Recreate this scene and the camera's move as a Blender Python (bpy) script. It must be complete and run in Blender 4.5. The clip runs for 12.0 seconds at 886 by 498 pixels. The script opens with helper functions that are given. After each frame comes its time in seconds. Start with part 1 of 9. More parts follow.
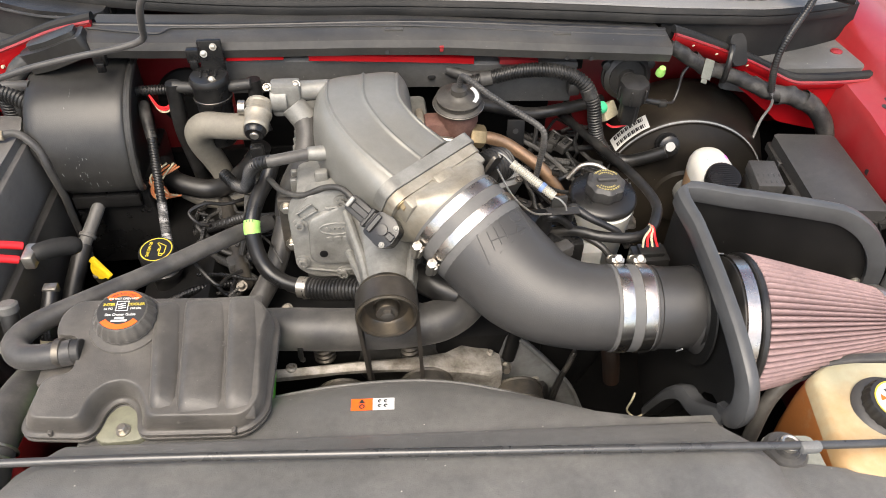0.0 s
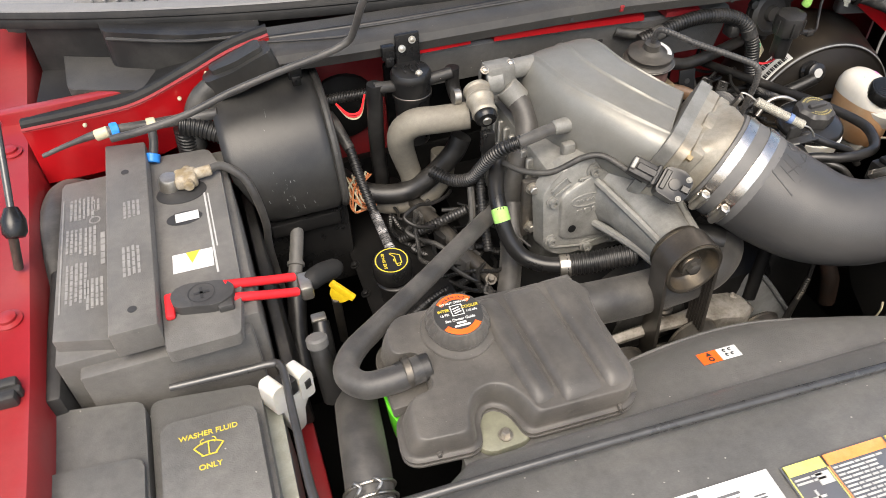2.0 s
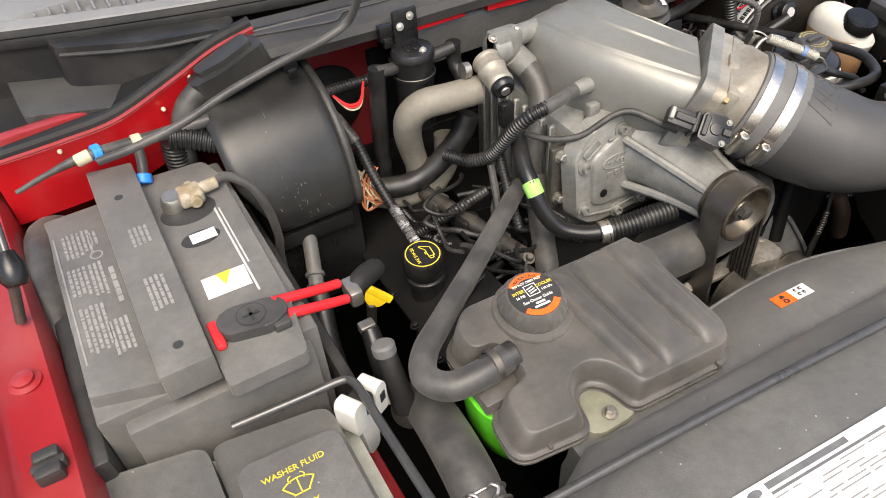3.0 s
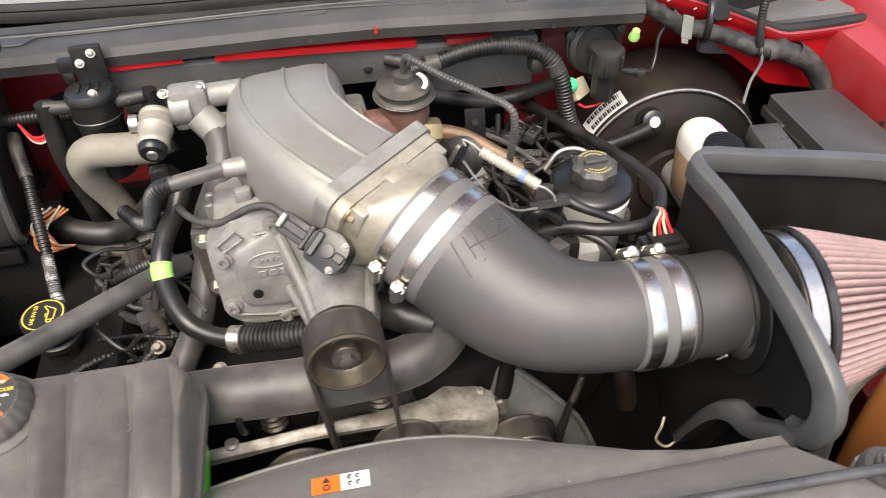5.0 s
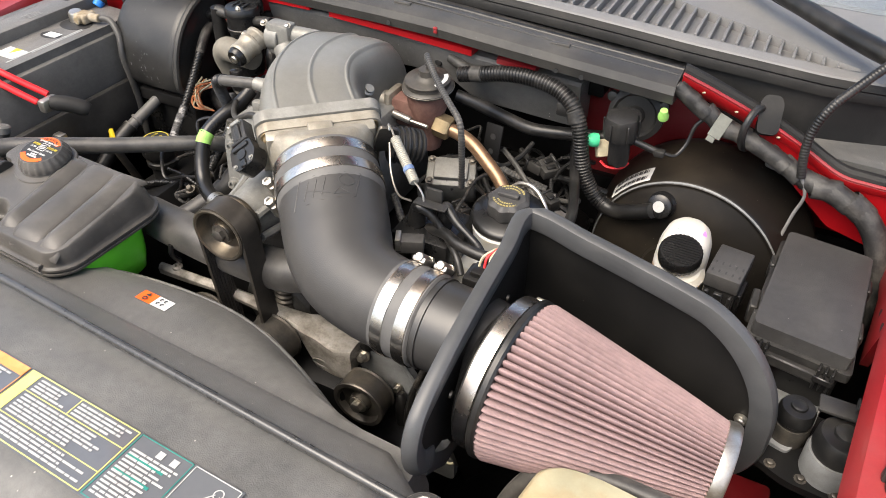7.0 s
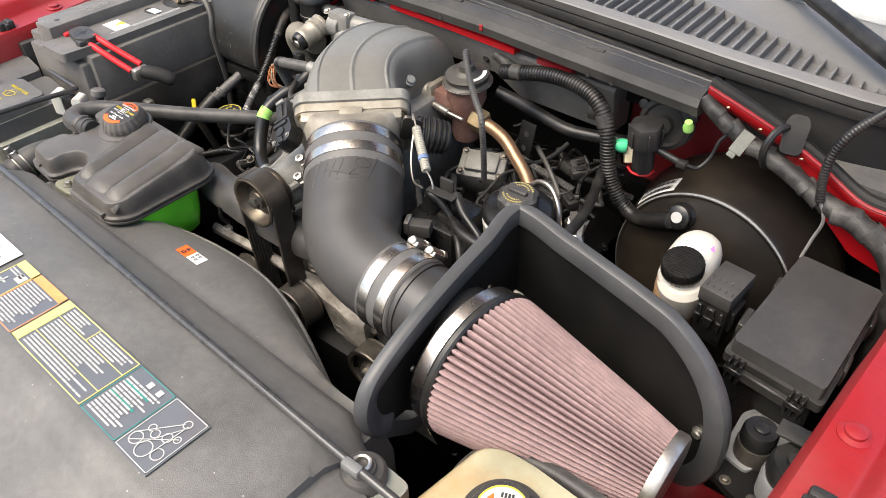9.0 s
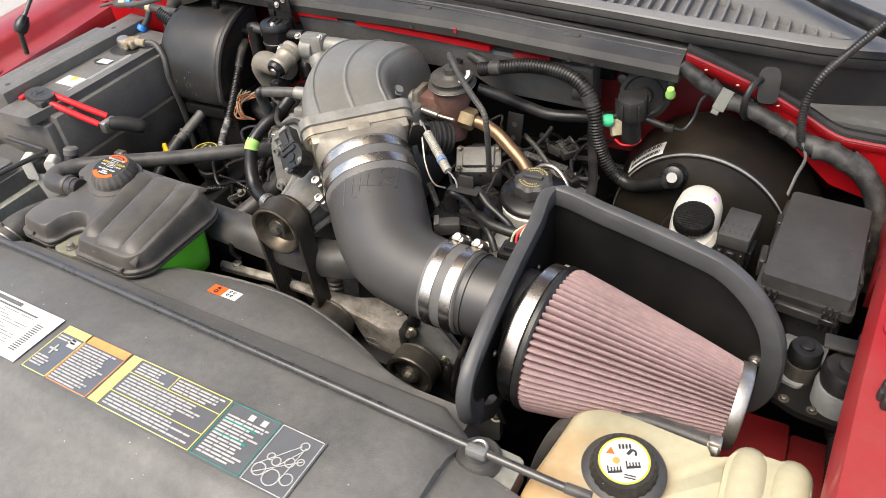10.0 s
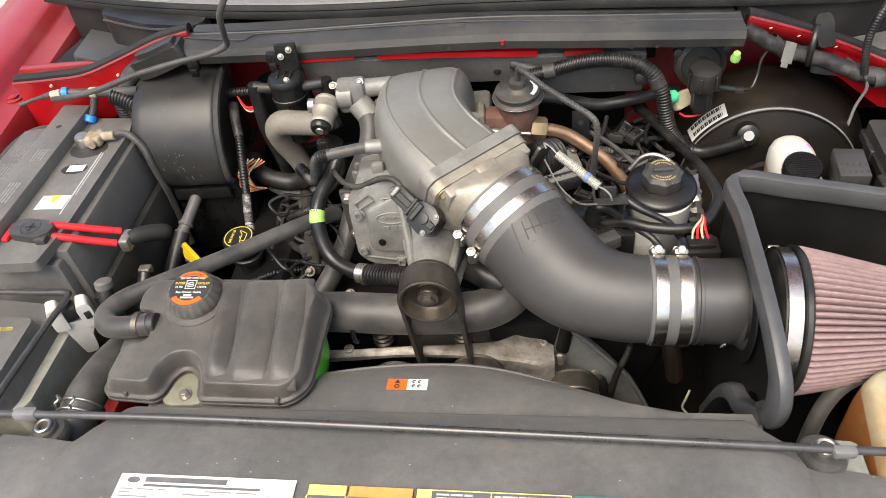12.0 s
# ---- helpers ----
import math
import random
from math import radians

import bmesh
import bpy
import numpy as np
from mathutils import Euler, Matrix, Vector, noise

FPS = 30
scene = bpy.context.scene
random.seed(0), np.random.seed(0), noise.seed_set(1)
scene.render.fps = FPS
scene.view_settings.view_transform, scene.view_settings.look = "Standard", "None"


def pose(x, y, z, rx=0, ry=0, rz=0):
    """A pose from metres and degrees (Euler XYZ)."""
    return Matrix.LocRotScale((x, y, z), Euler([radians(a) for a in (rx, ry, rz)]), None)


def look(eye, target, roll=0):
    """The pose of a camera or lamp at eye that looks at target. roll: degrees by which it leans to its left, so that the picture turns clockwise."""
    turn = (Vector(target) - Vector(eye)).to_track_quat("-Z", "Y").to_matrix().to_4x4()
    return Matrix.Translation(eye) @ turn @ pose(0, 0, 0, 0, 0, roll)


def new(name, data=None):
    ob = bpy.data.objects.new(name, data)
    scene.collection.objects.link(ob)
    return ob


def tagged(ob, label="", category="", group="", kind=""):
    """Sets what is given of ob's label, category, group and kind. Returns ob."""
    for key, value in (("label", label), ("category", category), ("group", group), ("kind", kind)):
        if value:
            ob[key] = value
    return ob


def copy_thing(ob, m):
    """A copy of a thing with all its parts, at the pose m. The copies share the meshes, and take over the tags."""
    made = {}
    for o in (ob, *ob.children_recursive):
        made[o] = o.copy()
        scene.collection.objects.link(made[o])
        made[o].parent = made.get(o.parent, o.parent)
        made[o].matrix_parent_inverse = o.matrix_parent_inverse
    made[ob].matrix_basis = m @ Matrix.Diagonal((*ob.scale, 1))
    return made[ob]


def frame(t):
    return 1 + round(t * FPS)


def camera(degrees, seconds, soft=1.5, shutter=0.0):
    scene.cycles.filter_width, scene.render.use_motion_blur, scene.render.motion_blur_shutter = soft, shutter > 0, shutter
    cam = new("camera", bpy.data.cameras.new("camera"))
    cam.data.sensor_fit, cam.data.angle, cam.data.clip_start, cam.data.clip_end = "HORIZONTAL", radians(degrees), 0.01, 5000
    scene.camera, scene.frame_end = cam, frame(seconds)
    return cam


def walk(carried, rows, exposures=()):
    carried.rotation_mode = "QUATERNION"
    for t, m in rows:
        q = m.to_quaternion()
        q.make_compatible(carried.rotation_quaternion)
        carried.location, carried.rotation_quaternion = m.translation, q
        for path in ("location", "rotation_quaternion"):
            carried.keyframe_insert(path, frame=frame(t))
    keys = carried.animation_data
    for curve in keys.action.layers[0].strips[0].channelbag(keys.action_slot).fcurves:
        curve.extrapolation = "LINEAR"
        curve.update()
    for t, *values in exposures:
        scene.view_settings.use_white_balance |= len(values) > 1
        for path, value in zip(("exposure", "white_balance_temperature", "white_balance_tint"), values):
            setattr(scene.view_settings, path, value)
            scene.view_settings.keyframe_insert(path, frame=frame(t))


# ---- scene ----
cam = camera(63.0, 12.0, 0.6, 0.2)
PATH = [
    (0.0, -0.0013, -0.0055, 1.6659, 46.43, -0.94, -5.78),
    (0.5, -0.0868, -0.0344, 1.6555, 46.49, -0.64, -7.2),
    (1.0, -0.2227, -0.0476, 1.6462, 46.65, -0.11, -9.94),
    (1.5, -0.3266, 0.0151, 1.6342, 46.75, 0.69, -14.35),
    (2.0, -0.4123, 0.0774, 1.6304, 46.69, 1.63, -19.57),
    (2.5, -0.5051, 0.1352, 1.6092, 46.26, 2.79, -27.38),
    (2.7, -0.5308, 0.1596, 1.598, 46.45, 3.19, -30.33),
    (4.3, -0.2668, 0.1391, 1.5538, 48.61, 2.49, -25.03),
    (4.5, -0.1911, 0.1194, 1.5542, 48.92, 2.19, -21.31),
    (5.0, 0.0023, 0.1074, 1.5366, 49.18, 1.72, -13.13),
    (5.5, 0.1735, 0.0896, 1.5426, 49.71, 1.71, -3.57),
    (6.0, 0.3352, 0.0462, 1.5325, 50.2, 0.86, 9.63),
    (6.5, 0.4375, 0.056, 1.5436, 50.48, -0.21, 19.58),
    (7.0, 0.4965, 0.059, 1.5745, 50.8, -0.23, 26.97),
    (7.5, 0.5509, 0.0725, 1.5952, 49.91, -1.05, 33.01),
    (7.7, 0.5564, 0.0856, 1.5944, 49.44, -1.99, 35.1),
    (9.3, 0.623, 0.0928, 1.6024, 50.09, 1.29, 38.13),
    (9.5, 0.603, 0.0696, 1.6037, 50.43, 2.03, 35.86),
    (10.0, 0.5192, -0.0109, 1.6196, 50.06, 4.11, 26.01),
    (10.5, 0.4204, -0.0518, 1.6412, 48.7, 4.5, 18.36),
    (11.0, 0.2956, -0.0274, 1.6524, 47.45, 4.41, 13.54),
    (11.5, 0.206, -0.0143, 1.668, 46.71, 5.7, 8.75),
    (12.0, 0.1134, -0.0333, 1.6668, 46.87, 6.46, 3.28),
]
walk(cam, [(t, pose(*place)) for t, *place in PATH], [(0.0, 1.58, 6900, 9), (2.5, 1.42, 6900, 9), (5.0, 1.78, 6900, 9), (6.0, 1.72, 6900, 9), (7.5, 1.54, 6900, 9), (9.5, 1.50, 6900, 9), (10.5, 1.30, 6900, 9), (12.0, 1.42, 6900, 9)])

# ---- daylight: an open bright overcast sky, softened sun high in front ----
world = bpy.data.worlds.new("sky")
scene.world = world
world.use_nodes = True
wn = world.node_tree.nodes
sky = wn.new("ShaderNodeTexSky")
sky.sky_type, sky.sun_disc = "NISHITA", False
sky.sun_elevation, sky.sun_rotation = radians(62), radians(200)
sky.air_density, sky.dust_density, sky.ozone_density = 1.0, 4.0, 1.0
wn["Background"].inputs["Strength"].default_value = 0.15
world.node_tree.links.new(sky.outputs[0], wn["Background"].inputs["Color"])
sun_data = bpy.data.lights.new("sun", "SUN")
sun_data.energy, sun_data.angle, sun_data.color = 1.5, radians(50), (1.0, 0.96, 0.9)
sun = new("sun", sun_data)
sun.matrix_world = look((-1.0, -1.6, 5.0), (0, 0.5, 1.0))

# ---- helpers for shapes ----
V = Vector


def part(name, bm, material, parent=None, label="", sharp=38):
    """Link a bmesh as one mesh object, under a thing or a part where one is given."""
    bmesh.ops.recalc_face_normals(bm, faces=bm.faces)
    me = bpy.data.meshes.new(name)
    bm.to_mesh(me)
    bm.free()
    me.materials.append(material)
    for p in me.polygons:
        p.use_smooth = True
    me.set_sharp_from_angle(angle=radians(sharp))
    ob = new(name, me)
    if parent is not None:
        ob.parent = parent
        at = parent.matrix_basis.translation if parent.type == "EMPTY" else V((0, 0, 0))
        ob.matrix_parent_inverse = Matrix.Translation(-at)
    if label:
        ob["label"] = label
    return ob


def thing(name, at, label, category, group="", kind=""):
    ob = new(name)
    ob.empty_display_size = 0.02
    ob.matrix_basis = Matrix.Translation(at)
    return tagged(ob, label, category, group, kind)


def basis(origin, axis, up=(0, 0, 1)):
    """A frame whose z runs along axis; its y lies as near to up as it can."""
    z = V(axis).normalized()
    x = V(up).cross(z)
    if x.length < 1e-4:
        x = V((1, 0, 0))
    x.normalize()
    y = z.cross(x)
    return Matrix.Translation(origin) @ Matrix((x, y, z)).transposed().to_4x4()


def box(bm, lo, hi, bev=0.002, m=None, seg=2, taper=(1, 1)):
    (x0, y0, z0), (x1, y1, z1) = lo, hi
    cx, cy = (x0 + x1) / 2, (y0 + y1) / 2
    vs = []
    for z in (z0, z1):
        for x, y in ((x0, y0), (x1, y0), (x1, y1), (x0, y1)):
            if z == z1:
                x, y = cx + (x - cx) * taper[0], cy + (y - cy) * taper[1]
            p = V((x, y, z))
            vs.append(bm.verts.new(m @ p if m else p))
    fs = [bm.faces.new([vs[i] for i in q]) for q in ((3, 2, 1, 0), (4, 5, 6, 7), (0, 1, 5, 4), (1, 2, 6, 5), (2, 3, 7, 6), (3, 0, 4, 7))]
    if bev:
        edges = list({e for f in fs for e in f.edges})
        bmesh.ops.bevel(bm, geom=edges, offset=bev, segments=seg, profile=0.5, affect="EDGES", clamp_overlap=True)


def prism(bm, outline, z0, z1, bev=0.002, m=None, seg=2, inset=0.0):
    """An extruded outline, its upper rim rounded. inset: by how much the top is drawn in."""
    n = len(outline)
    cx, cy = sum(p[0] for p in outline) / n, sum(p[1] for p in outline) / n
    lower, upper = [], []
    for x, y in outline:
        p = V((x, y, z0))
        d = V((cx - x, cy - y, 0))
        q = V((x, y, z1)) + (d.normalized() * inset if d.length else d)
        lower.append(bm.verts.new(m @ p if m else p))
        upper.append(bm.verts.new(m @ q if m else q))
    top = bm.faces.new(upper)
    bm.faces.new(lower[::-1])
    sides = [bm.faces.new((lower[i], lower[(i + 1) % n], upper[(i + 1) % n], upper[i])) for i in range(n)]
    if bev:
        edges = list(top.edges) + [e for f in sides for e in f.edges if len(set(e.verts) & set(lower)) == 1]
        bmesh.ops.bevel(bm, geom=list(set(edges)), offset=bev, segments=seg, profile=0.5, affect="EDGES", clamp_overlap=True)


def round_rect(x0, x1, y0, y1, r, n=4):
    out = []
    for cx, cy, a0 in ((x1 - r, y1 - r, 0), (x0 + r, y1 - r, 90), (x0 + r, y0 + r, 180), (x1 - r, y0 + r, 270)):
        for k in range(n + 1):
            a = radians(a0 + 90 * k / n)
            out.append((cx + r * math.cos(a), cy + r * math.sin(a)))
    return out


def rounded(points, r, n=4):
    """Round the corners of a plan outline."""
    out, m = [], len(points)
    for i in range(m):
        p, a, b = V(points[i]), V(points[i - 1]), V(points[(i + 1) % m])
        da, db = (a - p), (b - p)
        k = min(r, da.length * 0.45, db.length * 0.45)
        s, e = p + da.normalized() * k, p + db.normalized() * k
        for j in range(n + 1):
            u = j / n
            out.append(tuple(s * (1 - u) ** 2 + p * 2 * u * (1 - u) + e * u * u))
    return out


def lathe(bm, origin, axis, profile, n=32, up=(0, 0, 1), squash=1.0, wave=None):
    """Turn a profile of (radius, height) round an axis. wave: (count, depth) of grip ridges."""
    m = basis(origin, axis, up)
    rings = []
    for r, h in profile:
        if r < 1e-6:
            rings.append([bm.verts.new(m @ V((0, 0, h)))])
            continue
        ring = []
        for k in range(n):
            a = 2 * math.pi * k / n
            rr = r + (wave[1] * math.cos(a * wave[0]) if wave else 0)
            ring.append(bm.verts.new(m @ V((rr * math.cos(a), squash * rr * math.sin(a), h))))
        rings.append(ring)
    for a, b in zip(rings, rings[1:]):
        if len(a) == 1 and len(b) == 1:
            continue
        for k in range(n):
            j = (k + 1) % n
            if len(a) == 1:
                bm.faces.new((a[0], b[k], b[j]))
            elif len(b) == 1:
                bm.faces.new((a[k], a[j], b[0]))
            else:
                bm.faces.new((a[k], a[j], b[j], b[k]))


def cyl(bm, p, q, r, r2=None, n=20, bev=0.001):
    p, q = V(p), V(q)
    length = (q - p).length
    r2 = r if r2 is None else r2
    b = min(bev, r * 0.4, length * 0.3)
    lathe(bm, p, q - p, [(0, 0), (r - b, 0), (r, b), (r2, length - b), (max(r2 - b, 1e-5), length), (0, length)], n)


def bolt(bm, at, axis, r, h=None, washer=True):
    """A hexagon head on a washer."""
    h = h or r * 0.9
    if washer:
        lathe(bm, at, axis, [(0, 0), (r * 1.5, 0), (r * 1.5, h * 0.25), (0, h * 0.25)], 16)
    lathe(bm, V(at) + V(axis).normalized() * h * 0.24, axis, [(0, 0), (r, 0), (r, h * 0.85), (r * 0.8, h), (0, h)], 6)


def spline(points, res=8):
    """A smooth line through the points (Catmull-Rom)."""
    P = [V(p) for p in points]
    P = [P[0] * 2 - P[1]] + P + [P[-1] * 2 - P[-2]]
    out = []
    for i in range(1, len(P) - 2):
        a, b, c, d = P[i - 1 : i + 3]
        for k in range(res):
            u = k / res
            out.append(0.5 * (2 * b + (c - a) * u + (2 * a - 5 * b + 4 * c - d) * u * u + (3 * b - a - 3 * c + d) * u ** 3))
    out.append(P[-2])
    return out


def sweep(bm, points, r, n=14, res=8, ribs=0.0, depth=0.0, smooth=True, cap=True):
    """A tube along a line. r: one radius, or one for each point. ribs: ridges a metre, depth: how far they stand out."""
    radii = list(r) if hasattr(r, "__len__") else [r] * len(points)
    path = spline(points, res) if smooth else [V(p) for p in points]
    steps = len(path) - 1
    rr = [radii[min(int(i / max(steps, 1) * (len(radii) - 1)), len(radii) - 2)] * (1 - ((i / max(steps, 1) * (len(radii) - 1)) % 1 if i < steps else 1)) + radii[min(int(i / max(steps, 1) * (len(radii) - 1)) + 1, len(radii) - 1)] * ((i / max(steps, 1) * (len(radii) - 1)) % 1 if i < steps else 1) for i in range(steps + 1)]
    if ribs:
        fine, fr = [], []
        total = sum((b - a).length for a, b in zip(path, path[1:]))
        count = max(int(total * ribs), 2)
        step = total / (count * 4)
        acc, idx, seg = 0.0, 0, 0.0
        for k in range(count * 4 + 1):
            want = k * step
            while idx < steps - 1 and acc + (path[idx + 1] - path[idx]).length < want:
                acc += (path[idx + 1] - path[idx]).length
                idx += 1
            ln = max((path[idx + 1] - path[idx]).length, 1e-6)
            u = min((want - acc) / ln, 1.0)
            fine.append(path[idx].lerp(path[idx + 1], u))
            fr.append(rr[idx] * (1 - u) + rr[idx + 1] * u + (depth if k % 4 in (1, 2) else 0))
        path, rr, steps = fine, fr, len(fine) - 1
    up = None
    rings = []
    for i, p in enumerate(path):
        t = (path[min(i + 1, steps)] - path[max(i - 1, 0)]).normalized()
        if up is None:
            up = V((0, 0, 1)) if abs(t.z) < 0.9 else V((1, 0, 0))
        side = t.cross(up).normalized()
        up = side.cross(t).normalized()
        rings.append([bm.verts.new(p + rr[i] * (math.cos(2 * math.pi * k / n) * side + math.sin(2 * math.pi * k / n) * up)) for k in range(n)])
    for a, b in zip(rings, rings[1:]):
        for k in range(n):
            bm.faces.new((a[k], a[(k + 1) % n], b[(k + 1) % n], b[k]))
    if cap:
        bm.faces.new(rings[0][::-1])
        bm.faces.new(rings[-1])


def loft(bm, rings, cap=True, closed=True):
    """Skin a row of rings of points."""
    vv = [[bm.verts.new(p) for p in ring] for ring in rings]
    n = len(vv[0])
    for a, b in zip(vv, vv[1:]):
        for k in range(n if closed else n - 1):
            bm.faces.new((a[k], a[(k + 1) % n], b[(k + 1) % n], b[k]))
    if cap:
        bm.faces.new(vv[0][::-1])
        bm.faces.new(vv[-1])
    return vv


def strip(bm, line, profile):
    """Carry a profile of (across, up) along a nearly level line."""
    rings = []
    P = [V(p) for p in line]
    for i, p in enumerate(P):
        t = P[min(i + 1, len(P) - 1)] - P[max(i - 1, 0)]
        side = V((t.y, -t.x, 0)).normalized()
        rings.append([p + side * a + V((0, 0, b)) for a, b in profile])
    loft(bm, rings)


def quad(bm, m, x0, x1, y0, y1, z=0.0, t=0.0003):
    """A thin printed patch on the plane of m."""
    a = [bm.verts.new(m @ V(p)) for p in ((x0, y0, z), (x1, y0, z), (x1, y1, z), (x0, y1, z))]
    b = [bm.verts.new(m @ V(p)) for p in ((x0, y0, z + t), (x1, y0, z + t), (x1, y1, z + t), (x0, y1, z + t))]
    bm.faces.new(b)
    for k in range(4):
        bm.faces.new((a[k], a[(k + 1) % 4], b[(k + 1) % 4], b[k]))


def ring_print(bm, m, r0, r1, z=0.0, n=40, a0=0, a1=360, sx=1.0, sy=1.0):
    """A printed ring or arc."""
    steps = max(int(n * abs(a1 - a0) / 360), 3)
    pts = []
    for k in range(steps + 1):
        a = radians(a0 + (a1 - a0) * k / steps)
        pts.append([bm.verts.new(m @ V((sx * r * math.cos(a), sy * r * math.sin(a), z))) for r in (r0, r1)])
    for a, b in zip(pts, pts[1:]):
        bm.faces.new((a[0], a[1], b[1], b[0]))


def letters(text, m, size, material, parent, name="lettering", stretch=1.0):
    """Printed words in the built-in font."""
    cu = bpy.data.curves.new(name, "FONT")
    cu.body, cu.size, cu.align_x, cu.align_y, cu.extrude, cu.offset = text, size, "CENTER", "CENTER", 0.0002, size * 0.012
    tmp = new("lettering_draft", cu)
    bpy.context.view_layer.update()
    me = bpy.data.meshes.new_from_object(tmp.evaluated_get(bpy.context.evaluated_depsgraph_get()))
    bpy.data.objects.remove(tmp)
    me.transform(m @ Matrix.Diagonal((stretch, 1, 1, 1)))
    me.materials.clear()
    me.materials.append(material)
    ob = new(name, me)
    ob.parent = parent
    at = parent.matrix_basis.translation if parent.type == "EMPTY" else V((0, 0, 0))
    ob.matrix_parent_inverse = Matrix.Translation(-at)
    return ob


# ---- materials ----
def surface(name, color, rough=0.5, metal=0.0, second=None, amount=0.5, scale=14.0, grain=0.15, grain_scale=900.0, bump=0.05, coat=0.0, speck=None, sss=0.0, spec=0.37, stretch=None, low=0.42, high=0.68, mottle=0.35, dust=0.0, fade=None):
    """A painted, moulded or cast surface: a base colour, patches of a second colour (dust, wear, stains, on steel a
    reflected tint), fine grain and relief.
    """
    mt = bpy.data.materials.new(name)
    mt.use_nodes = True
    nt = mt.node_tree
    n, ln = nt.nodes, nt.links
    b = n["Principled BSDF"]
    co = n.new("ShaderNodeTexCoord")
    src = co.outputs["Object"]
    if stretch:
        mp = n.new("ShaderNodeMapping")
        mp.inputs["Scale"].default_value = stretch
        ln.new(src, mp.inputs[0])
        src = mp.outputs[0]
    big = n.new("ShaderNodeTexNoise")
    big.inputs["Scale"].default_value, big.inputs["Detail"].default_value, big.inputs["Roughness"].default_value = scale, 8.0, 0.62
    fine = n.new("ShaderNodeTexNoise")
    fine.inputs["Scale"].default_value, fine.inputs["Detail"].default_value = grain_scale, 4.0
    ln.new(src, big.inputs["Vector"])
    ln.new(src, fine.inputs["Vector"])
    ramp = n.new("ShaderNodeMapRange")
    ramp.inputs["From Min"].default_value, ramp.inputs["From Max"].default_value, ramp.inputs["To Max"].default_value = low, high, amount
    ln.new(big.outputs["Fac"], ramp.inputs["Value"])
    if fade:
        # stains gather towards one end: fade is where along x they are full, where gone, and how much
        sep, along, add = n.new("ShaderNodeSeparateXYZ"), n.new("ShaderNodeMapRange"), n.new("ShaderNodeMath")
        ln.new(src, sep.inputs[0])
        along.inputs["From Min"].default_value, along.inputs["From Max"].default_value = fade[0], fade[1]
        along.inputs["To Min"].default_value, along.inputs["To Max"].default_value = fade[2], -0.1
        ln.new(sep.outputs["X"], along.inputs["Value"])
        ln.new(big.outputs["Fac"], add.inputs[0])
        ln.new(along.outputs[0], add.inputs[1])
        ln.new(add.outputs[0], ramp.inputs["Value"])
    mix = n.new("ShaderNodeMix")
    mix.data_type = "RGBA"
    sec = second or tuple(min(c * 1.5 + 0.015, 1) for c in color)
    mix.inputs["A"].default_value, mix.inputs["B"].default_value = (*color, 1), (*sec, 1)
    ln.new(ramp.outputs[0], mix.inputs["Factor"])
    out = mix.outputs["Result"]
    if mottle:
        # small smudges and wear between the broad patches and the fine grain
        mid = n.new("ShaderNodeTexNoise")
        mid.inputs["Scale"].default_value, mid.inputs["Detail"].default_value, mid.inputs["Roughness"].default_value = 110.0, 5.0, 0.7
        ln.new(src, mid.inputs["Vector"])
        mm = n.new("ShaderNodeMix")
        mm.data_type, mm.blend_type = "RGBA", "OVERLAY"
        mm.inputs["Factor"].default_value = mottle
        ln.new(out, mm.inputs["A"])
        ln.new(mid.outputs["Fac"], mm.inputs["B"])
        out = mm.outputs["Result"]
    if grain:
        gm = n.new("ShaderNodeMix")
        gm.data_type, gm.blend_type = "RGBA", "OVERLAY"
        gm.inputs["Factor"].default_value = grain
        ln.new(out, gm.inputs["A"])
        ln.new(fine.outputs["Fac"], gm.inputs["B"])
        out = gm.outputs["Result"]
    if speck:
        # scattered pale specks of grit
        vo = n.new("ShaderNodeTexVoronoi")
        vo.inputs["Scale"].default_value = speck[1]
        ln.new(src, vo.inputs["Vector"])
        lt = n.new("ShaderNodeMath")
        lt.operation = "LESS_THAN"
        lt.inputs[1].default_value = speck[2]
        ln.new(vo.outputs["Distance"], lt.inputs[0])
        sm = n.new("ShaderNodeMix")
        sm.data_type = "RGBA"
        sm.inputs["B"].default_value = (*speck[0], 1)
        ln.new(lt.outputs[0], sm.inputs["Factor"])
        ln.new(out, sm.inputs["A"])
        out = sm.outputs["Result"]
    ln.new(out, b.inputs["Base Color"])
    rr = n.new("ShaderNodeMapRange")
    rr.inputs["To Min"].default_value, rr.inputs["To Max"].default_value = max(rough - 0.09, 0.02), min(rough + 0.12, 1)
    ln.new(big.outputs["Fac"], rr.inputs["Value"])
    ln.new(rr.outputs[0], b.inputs["Roughness"])
    b.inputs["Metallic"].default_value = metal
    b.inputs["Specular IOR Level"].default_value = spec
    if coat:
        b.inputs["Coat Weight"].default_value, b.inputs["Coat Roughness"].default_value = coat, 0.06
    if dust:
        # a thin film of pale dust, strongest at a slant
        b.inputs["Sheen Weight"].default_value, b.inputs["Sheen Roughness"].default_value = dust, 0.6
        b.inputs["Sheen Tint"].default_value = (0.8, 0.77, 0.72, 1)
    if sss:
        b.inputs["Subsurface Weight"].default_value = sss
        b.inputs["Subsurface Radius"].default_value = (0.02, 0.015, 0.008)
        b.inputs["Subsurface Scale"].default_value = 0.6
    if bump:
        bp = n.new("ShaderNodeBump")
        bp.inputs["Strength"].default_value, bp.inputs["Distance"].default_value = bump, 0.001
        ln.new(fine.outputs["Fac"], bp.inputs["Height"])
        ln.new(bp.outputs[0], b.inputs["Normal"])
    return mt


